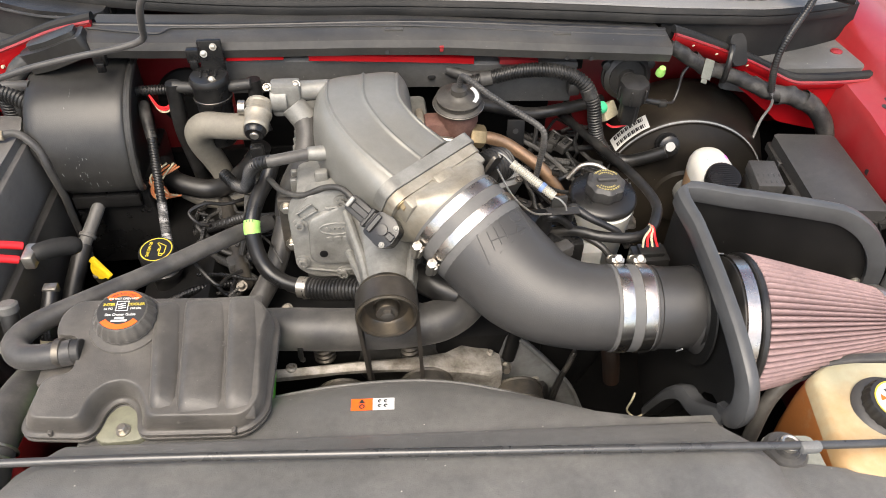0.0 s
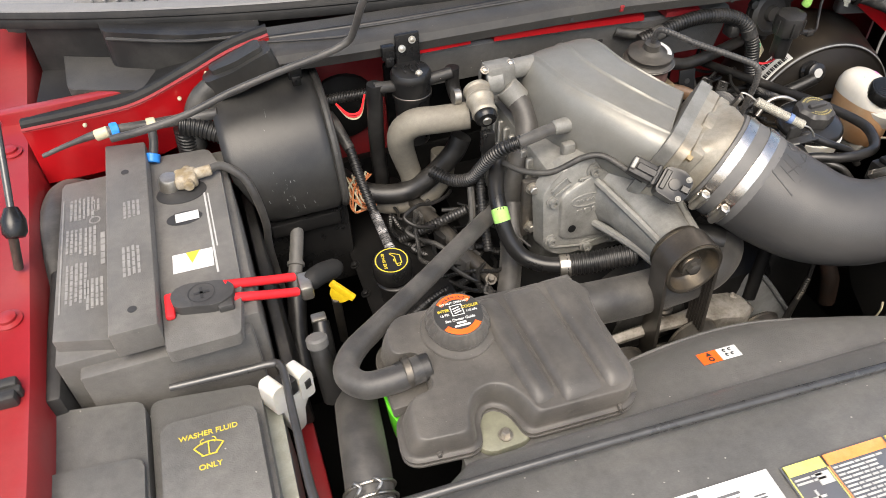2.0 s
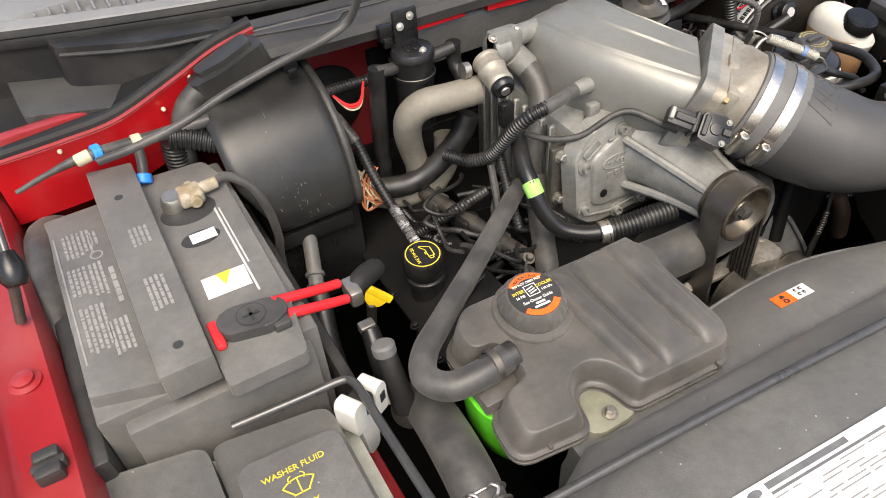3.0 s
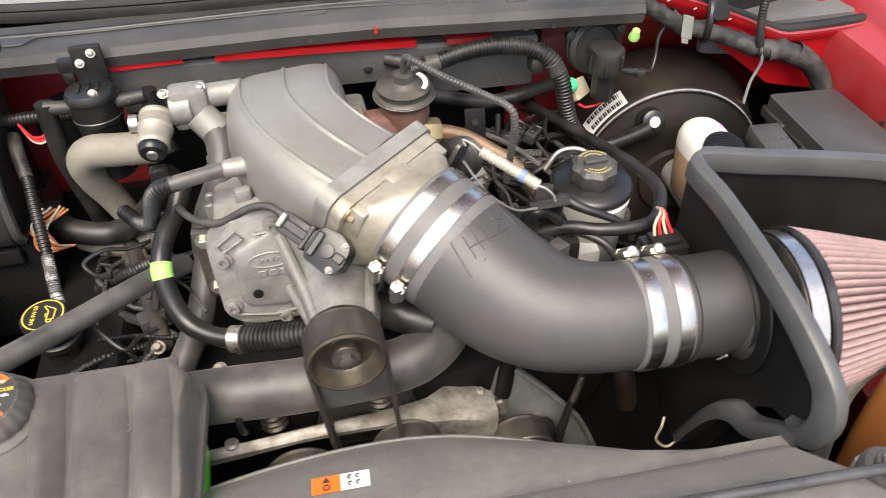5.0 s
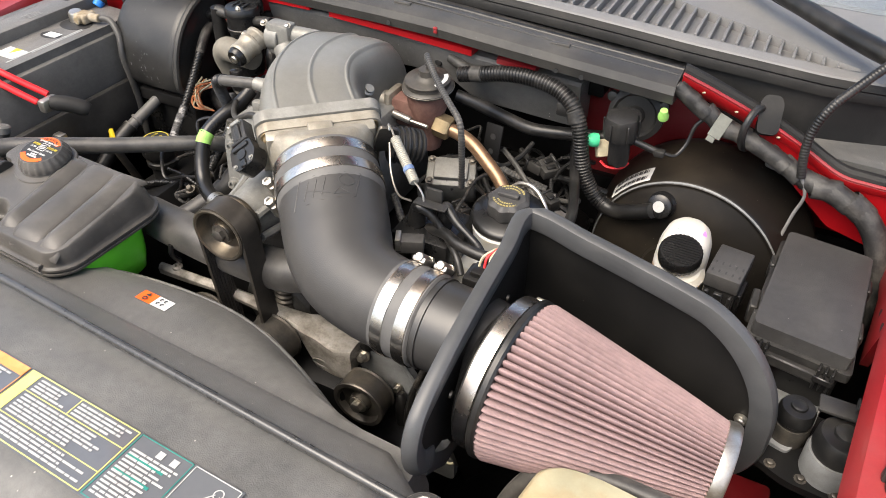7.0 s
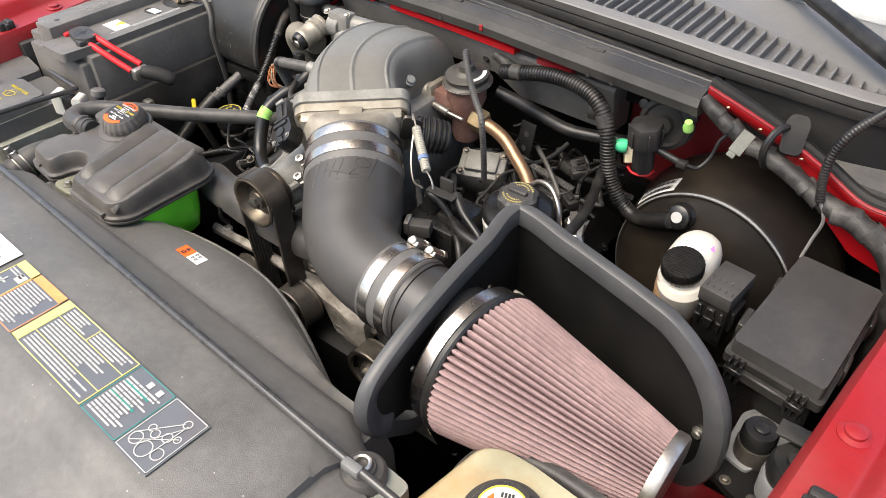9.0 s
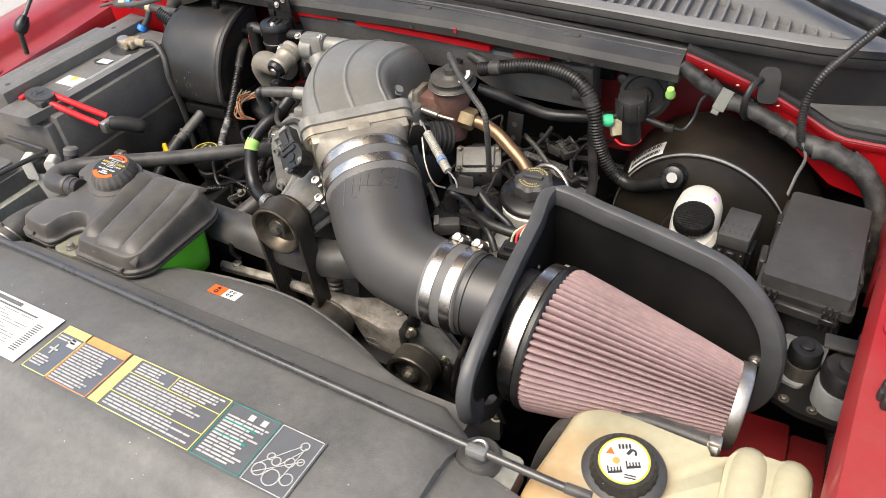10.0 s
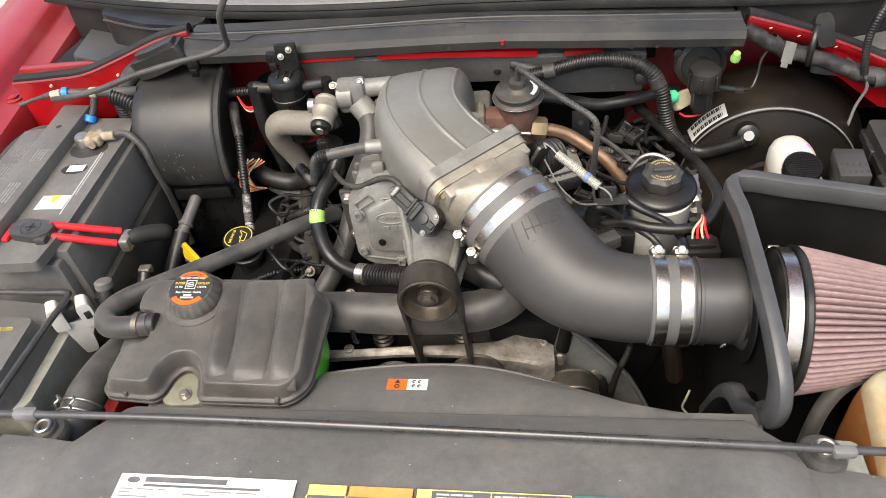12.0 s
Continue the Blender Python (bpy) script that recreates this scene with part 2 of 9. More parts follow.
GRIT = (0.3, 0.28, 0.25)
plastic = surface("black_plastic", (0.015, 0.0145, 0.014), 0.42, second=(0.06, 0.057, 0.051), amount=0.6, scale=12, bump=0.3, speck=(GRIT, 60, 0.03))
plastic_grey = surface("dusty_grey_plastic", (0.076, 0.0745, 0.070), 0.42, second=(0.13, 0.125, 0.116), amount=0.75, scale=9, bump=0.35, dust=0.08, speck=(GRIT, 70, 0.05))
plastic_cowl = surface("cowl_black_plastic", (0.025, 0.0242, 0.023), 0.43, second=(0.062, 0.058, 0.051), amount=0.7, scale=9, bump=0.3, dust=0.05, speck=(GRIT, 90, 0.03))
plastic_dust = surface("dust_covered_plastic", (0.076, 0.073, 0.068), 0.5, second=(0.13, 0.123, 0.112), amount=0.7, scale=11, bump=0.35, dust=0.15, speck=(GRIT, 90, 0.025))
plastic_brown = surface("sun_faded_black_plastic", (0.042, 0.039, 0.0352), 0.38, second=(0.095, 0.087, 0.076), amount=0.7, scale=15, bump=0.3, dust=0.12, speck=(GRIT, 210, 0.04))
scroll_black = surface("smooth_moulded_black", (0.014, 0.0138, 0.0132), 0.36, second=(0.042, 0.040, 0.036), amount=0.5, scale=9, bump=0.16, speck=(GRIT, 60, 0.02))
lid_black = surface("moulded_black_lid", (0.036, 0.035, 0.034), 0.44, second=(0.066, 0.063, 0.058), amount=0.6, scale=14, bump=0.25, speck=(GRIT, 80, 0.03))
plastic_gloss = surface("smooth_black_plastic", (0.008, 0.008, 0.008), 0.27, second=(0.028, 0.026, 0.024), amount=0.4, bump=0.03, mottle=0.12)
belt_rubber = surface("worn_belt_rubber", (0.024, 0.021, 0.018), 0.36, second=(0.055, 0.048, 0.040), amount=0.6, scale=40, bump=0.1)
rubber = surface("black_rubber", (0.008, 0.008, 0.008), 0.36, second=(0.045, 0.042, 0.038), amount=0.6, scale=26, bump=0.15, spec=0.4)
rubber_grey = surface("dusty_rubber", (0.028, 0.027, 0.026), 0.42, second=(0.085, 0.080, 0.072), amount=0.75, scale=24, bump=0.2, dust=0.1)
trim_rubber = surface("grey_edge_trim", (0.046, 0.047, 0.048), 0.36, second=(0.076, 0.077, 0.077), amount=0.5, scale=20, bump=0.05, mottle=0.12)
silicone = surface("grey_silicone_sleeve", (0.085, 0.083, 0.080), 0.5, second=(0.12, 0.115, 0.108), amount=0.6, scale=30, bump=0.1, mottle=0.12)
intake_black = surface("textured_intake_plastic", (0.041, 0.0395, 0.038), 0.40, second=(0.064, 0.061, 0.057), amount=0.5, scale=8, grain_scale=1300, bump=0.22, mottle=0.12)
adapter_black = surface("smooth_adapter_plastic", (0.022, 0.0215, 0.021), 0.34, second=(0.04, 0.038, 0.036), amount=0.5, scale=12, bump=0.05, spec=0.5, mottle=0.12)
powder = surface("black_powder_coat", (0.007, 0.0068, 0.0065), 0.46, second=(0.019, 0.0178, 0.016), amount=0.7, scale=9, speck=(GRIT, 55, 0.018), grain_scale=1800, bump=0.3, spec=0.2, mottle=0.12)
silver = surface("silver_cast_paint", (0.206, 0.203, 0.185), 0.42, metal=0.4, second=(0.150, 0.144, 0.126), amount=0.6, scale=10, grain_scale=1500, bump=0.14, mottle=0.12)
cast = surface("dull_cast_aluminium", (0.215, 0.212, 0.195), 0.48, metal=0.35, second=(0.125, 0.120, 0.106), amount=0.7, scale=26, bump=0.25, grain_scale=700)
cast_dirty = surface("dirty_cast_aluminium", (0.31, 0.29, 0.26), 0.56, metal=0.4, second=(0.10, 0.085, 0.066), amount=0.95, scale=42, bump=0.4, grain_scale=420)
tb_metal = surface("tarnished_throttle_body", (0.285, 0.262, 0.215), 0.45, metal=0.4, second=(0.175, 0.148, 0.11), amount=0.9, scale=26, bump=0.15)
# the second colour paints in the warm reddish reflections of the bands
steel = surface("polished_stainless_band", (0.44, 0.428, 0.405), 0.25, metal=1.0, second=(0.54, 0.42, 0.33), amount=0.7, scale=30, bump=0.04, stretch=(1, 1, 1))
zinc = surface("zinc_plated_steel", (0.45, 0.43, 0.39), 0.34, metal=0.9, second=(0.28, 0.24, 0.18), amount=0.7, scale=60, bump=0.08)
dark_steel = surface("oily_dark_steel", (0.09, 0.083, 0.074), 0.42, metal=0.7, second=(0.16, 0.14, 0.11), amount=0.7, scale=40, bump=0.12)
pulley_metal = surface("worn_pulley_metal", (0.085, 0.075, 0.062), 0.33, metal=0.8, second=(0.16, 0.13, 0.09), amount=0.7, scale=45, bump=0.06)
engine_grey = surface("engine_casting", (0.075, 0.072, 0.066), 0.55, metal=0.3, second=(0.02, 0.018, 0.015), amount=0.9, scale=20, bump=0.3, grain_scale=400)
# base kept near-black so that gaps in the bay read as deep shade
engine_shade_black = surface("engine_shade_black", (0.0045, 0.0045, 0.0045), 0.5, second=(0.012, 0.011, 0.010), amount=0.6, scale=15, bump=0.15, spec=0.2)
red_paint = surface("red_body_paint", (0.33, 0.006, 0.009), 0.3, second=(0.4, 0.006, 0.01), amount=0.4, scale=5, grain=0.03, bump=0.0, coat=0.4, mottle=0.12)
red_dusty = surface("dusty_red_paint", (0.225, 0.010, 0.013), 0.38, second=(0.235, 0.050, 0.047), amount=0.6, scale=7, grain=0.08, bump=0.03, coat=0.25, mottle=0.12)
cotton = surface("pink_filter_gauze", (0.262, 0.180, 0.174), 0.8, second=(0.205, 0.14, 0.136), amount=0.6, scale=10, grain=0.5, grain_scale=2600, bump=0.5, spec=0.2)
hdpe_white = surface("white_reservoir_plastic", (0.48, 0.475, 0.445), 0.35, second=(0.50, 0.46, 0.38), amount=0.4, scale=9, grain=0.04, bump=0.02, sss=0.2, mottle=0.12)
hdpe_amber = surface("fluid_tinted_plastic", (0.36, 0.20, 0.10), 0.38, second=(0.44, 0.35, 0.24), amount=0.6, scale=14, grain=0.04, bump=0.02, sss=0.08, mottle=0.12)
hdpe_cream = surface("aged_cream_plastic", (0.345, 0.32, 0.215), 0.40, second=(0.33, 0.19, 0.075), amount=0.8, fade=(0.39, 0.53, 0.20), scale=9, low=0.47, high=0.68, grain=0.05, bump=0.04, sss=0.06, mottle=0.15)
hdpe_old = surface("yellowed_reservoir_plastic", (0.40, 0.29, 0.17), 0.42, second=(0.36, 0.125, 0.03), amount=0.95, fade=(0.39, 0.58, 0.16), scale=11, low=0.40, high=0.56, grain=0.05, bump=0.03, sss=0.06, mottle=0.15)
tab_plastic = surface("stained_tab_plastic", (0.17, 0.17, 0.125), 0.5, second=(0.10, 0.10, 0.07), amount=0.7, scale=30, bump=0.1)
coolant_green = surface("green_coolant_tank", (0.13, 0.62, 0.035), 0.3, second=(0.07, 0.42, 0.02), amount=0.6, scale=9, grain=0.05, bump=0.02, sss=0.3, mottle=0.12)
hose_beige = surface("grey_beige_hose", (0.17, 0.155, 0.125), 0.6, second=(0.11, 0.1, 0.082), amount=0.6, scale=13, bump=0.08)
copper = surface("heated_copper_pipe", (0.36, 0.22, 0.13), 0.36, metal=0.75, second=(0.25, 0.17, 0.11), amount=0.6, scale=30, bump=0.06)
brass = surface("dull_brass", (0.3, 0.23, 0.13), 0.45, metal=0.6, second=(0.2, 0.15, 0.09), amount=0.6, scale=50, bump=0.1)
support_pale = surface("pale_tank_plastic", (0.27, 0.275, 0.235), 0.45, second=(0.17, 0.17, 0.138), amount=0.7, scale=16, bump=0.08, sss=0.05)
support_grey = surface("aged_grey_plastic", (0.125, 0.13, 0.11), 0.5, second=(0.07, 0.07, 0.058), amount=0.7, scale=16, bump=0.1)
rust = surface("rusty_casting", (0.13, 0.065, 0.052), 0.7, metal=0.1, second=(0.2, 0.12, 0.095), amount=0.7, scale=50, bump=0.4, grain_scale=500)
# rust darkened almost to black in place of the shade low in the bay
rust_shaded = surface("shaded_rusty_casting", (0.010, 0.006, 0.004), 0.6, second=(0.028, 0.013, 0.007), amount=0.8, scale=40, bump=0.4, grain_scale=500)
rod_paint = surface("black_rod_paint", (0.03, 0.03, 0.029), 0.27, second=(0.07, 0.066, 0.062), amount=0.4, scale=30, bump=0.03, coat=0.2, spec=0.5)
can_paint = surface("dusty_black_can", (0.03, 0.028, 0.025), 0.4, second=(0.085, 0.078, 0.066), amount=0.8, scale=30, bump=0.15)
booster_paint = surface("booster_black_paint", (0.009, 0.0078, 0.0065), 0.36, second=(0.034, 0.027, 0.019), amount=0.85, scale=7, bump=0.05, speck=(GRIT, 110, 0.03))
white_paint = surface("white_print", (0.54, 0.54, 0.52), 0.5, grain=0.03, bump=0.0, second=(0.47, 0.465, 0.45), amount=0.4, mottle=0.12)
print_pale = surface("pale_print", (0.36, 0.36, 0.345), 0.5, grain=0.05, bump=0.0, second=(0.33, 0.33, 0.32), amount=0.5, scale=50)
label_orange = surface("pale_orange_print", (0.66, 0.23, 0.055), 0.5, grain=0.05, bump=0.0, second=(0.6, 0.3, 0.12), amount=0.6, scale=45, coat=0.8)
print_dark = surface("grey_ink", (0.09, 0.09, 0.092), 0.55, grain=0.1, bump=0.0, second=(0.13, 0.13, 0.13), amount=0.6, scale=60)
print_grey = surface("faded_white_print", (0.2, 0.195, 0.185), 0.55, grain=0.1, bump=0.0, second=(0.15, 0.145, 0.14), amount=0.6, scale=60)
yellow_print = surface("yellow_print", (0.52, 0.41, 0.04), 0.5, grain=0.05, bump=0.0, second=(0.40, 0.31, 0.05), amount=0.5, scale=60)
dull_yellow = surface("worn_yellow_print", (0.30, 0.25, 0.09), 0.5, grain=0.1, bump=0.0, second=(0.16, 0.14, 0.08), amount=0.8, scale=120)
yellow_plastic = surface("yellow_plastic", (0.8, 0.55, 0.02), 0.35, second=(0.6, 0.38, 0.02), amount=0.4, scale=40, bump=0.03)
orange_print = surface("orange_print", (0.78, 0.10, 0.008), 0.5, grain=0.05, bump=0.0, second=(0.66, 0.10, 0.02), amount=0.5, scale=50)
black_print = surface("black_print", (0.02, 0.02, 0.02), 0.5, grain=0.0, bump=0.0)
# film base is lifted, so part of the sky glare sits in its colour
label_dark = surface("dark_label_film", (0.082, 0.086, 0.092), 0.3, second=(0.105, 0.108, 0.112), amount=0.5, grain=0.02, bump=0.0, coat=1.0, mottle=0.1)
label_green = surface("teal_print", (0.01, 0.16, 0.13), 0.4, grain=0.02, bump=0.0, coat=0.8)
label_lime = surface("yellow_green_print", (0.56, 0.53, 0.14), 0.45, grain=0.02, bump=0.0, coat=0.8)
red_wire = surface("red_wire", (0.62, 0.02, 0.025), 0.4, second=(0.5, 0.02, 0.03), amount=0.4, scale=40, bump=0.02)
orange_wire = surface("orange_wire", (0.42, 0.13, 0.05), 0.45, second=(0.40, 0.22, 0.10), amount=0.5, scale=80, bump=0.02)
lime_tape = surface("lime_tape", (0.27, 0.52, 0.12), 0.55, second=(0.22, 0.42, 0.10), amount=0.4, scale=40, bump=0.04)
green_plastic = surface("green_plastic", (0.05, 0.45, 0.22), 0.4, bump=0.02)
blue_plastic = surface("blue_plastic", (0.02, 0.2, 0.6), 0.4, bump=0.02)
cream_plastic = surface("cream_plastic", (0.42, 0.38, 0.26), 0.45, second=(0.3, 0.27, 0.19), amount=0.6, scale=60, bump=0.03)
faded_blue = surface("faded_blue_paint", (0.10, 0.15, 0.28), 0.5, bump=0.02)
spring_wire = surface("dull_spring_wire", (0.30, 0.285, 0.24), 0.45, metal=0.2, second=(0.34, 0.33, 0.28), amount=0.6, scale=80, bump=0.05)
corroded = surface("corroded_terminal", (0.20, 0.155, 0.09), 0.75, second=(0.36, 0.33, 0.28), amount=0.8, scale=70, bump=0.5, grain_scale=350)
cowl_grey = surface("cowl_plastic", (0.145, 0.143, 0.139), 0.5, second=(0.20, 0.197, 0.19), amount=0.5, scale=6, bump=0.1, mottle=0.12)
tape_grey = surface("cloth_tape", (0.03, 0.029, 0.027), 0.5, second=(0.12, 0.113, 0.10), amount=0.5, scale=35, bump=0.4, grain_scale=300)
tape_black = surface("black_cloth_tape", (0.016, 0.0155, 0.015), 0.5, second=(0.10, 0.095, 0.085), amount=0.55, scale=45, bump=0.4, grain_scale=300)
rubber_matt = surface("matt_black_rubber", (0.010, 0.0099, 0.0096), 0.6, second=(0.032, 0.030, 0.027), amount=0.6, scale=14, bump=0.2, spec=0.25)
cover_grey = surface("grey_painted_cover", (0.16, 0.165, 0.165), 0.5, second=(0.09, 0.088, 0.082), amount=0.8, scale=22, bump=0.15)
frayed = surface("frayed_glass_wrap", (0.07, 0.068, 0.066), 0.7, second=(0.38, 0.37, 0.36), amount=0.85, scale=80, low=0.48, high=0.62, bump=0.5, grain_scale=500)
concrete = surface("concrete", (0.3, 0.29, 0.27), 0.85, second=(0.22, 0.21, 0.2), amount=0.7, scale=3, bump=0.3, grain_scale=200)
glass = bpy.data.materials.new("windscreen_glass")
glass.use_nodes = True
glass.node_tree.nodes["Principled BSDF"].inputs["Base Color"].default_value = (0.75, 0.82, 0.85, 1)
glass.node_tree.nodes["Principled BSDF"].inputs["Transmission Weight"].default_value = 0.9
glass.node_tree.nodes["Principled BSDF"].inputs["Roughness"].default_value = 0.02


def single(name, bm, material, label, category, group="", kind="", sharp=38):
    return tagged(part(name, bm, material, None, "", sharp), label, category, group, kind)


def hose(name, label, points, r, material=None, ribs=0.0, depth=0.0, category="hose", group="", n=14, res=8):
    bm = bmesh.new()
    sweep(bm, points, r, n, res, ribs, depth)
    return single(name, bm, material or rubber, label, category, group)


# ---- setting: ground, firewall, inner aprons ----
bm = bmesh.new()
bmesh.ops.create_grid(bm, x_segments=40, y_segments=40, size=400)
single("ground", bm, concrete, "plain grey concrete ground under the truck", "ground", kind="structure")

# mat, aprons, pan and support carry the bay's deep shade in their colour
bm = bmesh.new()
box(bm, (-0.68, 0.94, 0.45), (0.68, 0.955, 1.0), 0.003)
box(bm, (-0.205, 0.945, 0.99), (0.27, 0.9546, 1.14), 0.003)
single("firewall_mat", bm, engine_shade_black, "shaded near-black insulation mat on the lower firewall", "mat")
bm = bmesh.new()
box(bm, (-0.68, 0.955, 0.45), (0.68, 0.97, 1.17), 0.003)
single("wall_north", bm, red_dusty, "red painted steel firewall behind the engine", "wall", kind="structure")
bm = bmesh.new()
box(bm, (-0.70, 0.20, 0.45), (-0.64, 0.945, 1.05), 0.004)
single("wall_west", bm, engine_shade_black, "shaded near-black inner apron panel beside the battery", "wall", kind="structure")
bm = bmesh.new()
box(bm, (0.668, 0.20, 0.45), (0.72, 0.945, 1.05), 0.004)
single("wall_east", bm, engine_shade_black, "shaded near-black inner apron panel beside the fuse box", "wall", kind="structure")
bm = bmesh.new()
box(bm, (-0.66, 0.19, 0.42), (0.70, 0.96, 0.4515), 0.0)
single("floor", bm, engine_shade_black, "shaded near-black splash pan under the engine bay", "floor", kind="structure")
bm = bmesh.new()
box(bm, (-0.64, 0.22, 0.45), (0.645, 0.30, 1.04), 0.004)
single("wall_south", bm, engine_shade_black, "shaded near-black radiator support behind the grille", "wall", kind="structure")


# the open hood leans over the bay, out of view
hood = thing("hood", (0, 0.7, 1.5), "open red hood with dark insulated underside over the engine", "hood", kind="structure")
HM = Matrix.Translation((0, 0.95, 1.50)) @ Matrix.Rotation(radians(-66), 4, "X")
bm = bmesh.new()
box(bm, (-0.74, -0.98, 0.012), (0.74, 0.0, 0.035), 0.01, HM)
part("skin", bm, red_paint, hood)
bm = bmesh.new()
box(bm, (-0.66, -0.92, -0.003), (0.66, -0.05, 0.0118), 0.004, HM)
part("insulation", bm, plastic_grey, hood)


def flare(side, y):
    """How far the fender stands out at y."""
    return 0.11 * min(max(y - 0.51, -0.18), 0.25) if side > 0 else 0.04 * max(y - 0.49, 0.0)


def fender(side):
    """A wing with its bolted inner flange, folded edge and curved outer skin."""
    s = side
    prof = [(0.626, 1.045), (0.628, 1.118), (0.634, 1.128), (0.668, 1.131), (0.674, 1.136), (0.680, 1.150), (0.690, 1.156), (0.73, 1.158), (0.79, 1.145), (0.84, 1.10), (0.87, 1.02), (0.88, 0.85), (0.875, 0.5), (0.86, 0.5), (0.86, 0.85), (0.85, 1.0), (0.82, 1.08), (0.78, 1.125), (0.70, 1.14), (0.684, 1.132), (0.678, 1.122), (0.64, 1.118), (0.634, 1.045)]
    bm = bmesh.new()
    ys = [0.16, 0.3, 0.46, 0.56, 0.63, 0.66, 0.76, 0.9, 1.1, 1.3]
    loft(bm, [[V((s * (x + flare(s, y)), y, (1.110 if z == 1.045 and s > 0 and y < 0.65 else z) + 0.07 * max(y - 0.55, 0) ** 1.2 - 0.04 * max(0.5 - y, 0))) for x, z in prof] for y in ys])
    return bm


for s, word in ((-1, "battery"), (1, "fuse box")):
    f = thing("fender", (s * 0.7, 0.5, 0.5), "red painted steel fender with dusty inner flange beside the " + word, "fender", "fenders")
    part("panel", fender(s), red_dusty, f)
    for y in (0.635, 0.90) if s < 0 else (0.545, 0.90):
        bm = bmesh.new()
        lathe(bm, (s * (0.652 + flare(s, y)), y, 1.129 + 0.07 * max(y - 0.55, 0) ** 1.2), (0, 0, 1), [(0, 0), (0.013, 0), (0.013, 0.0015), (0.0085, 0.003), (0.0085, 0.006), (0.004, 0.0075), (0, 0.0075)], 20)
        part("bolt", bm, red_dusty, f)
    y = 0.545 if s < 0 else 0.462
    bm = bmesh.new()
    box(bm, (s * 0.652 - 0.0095, y - 0.013, 1.127), (s * 0.652 + 0.0095, y - 0.002, 1.141), 0.003)
    box(bm, (s * 0.652 - 0.0095, y + 0.002, 1.127), (s * 0.652 + 0.0095, y + 0.013, 1.141), 0.003)
    box(bm, (s * 0.652 - 0.012, y - 0.004, 1.127), (s * 0.652 + 0.012, y + 0.004, 1.138), 0.002)
    part("hood_bump_stop", bm, plastic, f, "grey rubber hood bump stop")

FH = [(0.7102, 0.8587, 1.1746, (-0.05, -0.06, 1)), (0.6682, 0.7811, 1.1438, (-0.64, -0.05, 0.77)), (0.6600, 0.7685, 1.1419, (-0.09, -0.06, 1)), (0.6274, 0.6505, 1.1077, (-1, 0, 0.03)), (0.6274, 0.70, 1.085, (-1, 0, 0.03)), (0.6274, 0.56, 1.095, (-1, 0, 0.03))]
for x, y, z, nn in FH:
    bm = bmesh.new()
    lathe(bm, (x + flare(1, y), y, z), nn, [(0, 0), (0.0062, 0), (0.0062, 0.0006), (0, 0.0006)], 18, squash=0.7)
    part("hole", bm, black_print, f)

# gas strut of the hood
strut = thing("hood_strut", (-0.655, 0.76, 1.13), "black gas strut with ball joint on the fender", "strut")
bm = bmesh.new()
sweep(bm, [(-0.634, 0.710, 1.199), (-0.628, 0.764, 1.252), (-0.616, 0.880, 1.366)], 0.0035, 10)
part("rod", bm, rod_paint, strut)
bm = bmesh.new()
lathe(bm, (-0.636, 0.692, 1.180), (0.08, 0.7, 0.7), [(0, 0), (0.008, 0.001), (0.011, 0.006), (0.011, 0.018), (0.006, 0.03), (0, 0.03)], 16)
part("ball_joint", bm, plastic_gloss, strut)
bm = bmesh.new()
cyl(bm, (-0.650, 0.698, 1.140), (-0.638, 0.696, 1.184), 0.0045, n=12)
part("stud", bm, dark_steel, strut)

# cowl: the plastic panel over the firewall, its front lip and seal, the grille and the windscreen foot
def band_y(x):
    """Where the grille's front edge runs."""
    return 0.928 + 0.15 * (abs(x) / 0.606) ** 1.9 if x < 0 else 0.928 - 0.034 * min(1.0, x / 0.4) + 0.65 * max(0.0, x - 0.53) ** 1.5


def band_z(x):
    return -(0.012 if x < 0 else 0.026) * (abs(x) / 0.7) ** 2


def slot_depth(x):
    """How far the slotted field reaches back from its front edge."""
    return 0.098 * max(0.0, min(1.0, (0.56 - abs(x)) / 0.24)) ** 0.8


cowl = thing("cowl", (0.05, 0.87, 1.17), "dusty black plastic cowl panel across the firewall top", "cowl panel")
bm = bmesh.new()
prof = [(0.858, 1.2005), (0.8468, 1.203), (0.842, 1.216), (0.846, 1.2245), (0.854, 1.228), (0.868, 1.2295), (0.884, 1.231), (0.888, 1.224), (0.93, 1.222), (0.93, 1.205), (0.90, 1.200), (0.87, 1.198)]
loft(bm, [[V((x, min(y + k, max(band_y(x) + 0.02, 0.893)), z + d)) for y, z in prof] for x, k, d in ((-0.36, 0.018, 0), (-0.28, 0.011, 0), (-0.2, 0.006, 0), (0.0, 0.0, 0), (0.1, -0.003, -0.002), (0.2, -0.008, -0.007), (0.3, -0.012, -0.012), (0.395, -0.015, -0.017))])
part("panel", bm, plastic_cowl, cowl)
bm = bmesh.new()
sweep(bm, [(-0.36, 0.902, 1.229), (-0.2, 0.888, 1.229), (0.0, 0.884, 1.229), (0.1, 0.881, 1.227), (0.2, 0.876, 1.222), (0.3, 0.872, 1.217), (0.395, 0.869, 1.212)], 0.0042, 10)
part("seal", bm, rubber, cowl)
bm = bmesh.new()
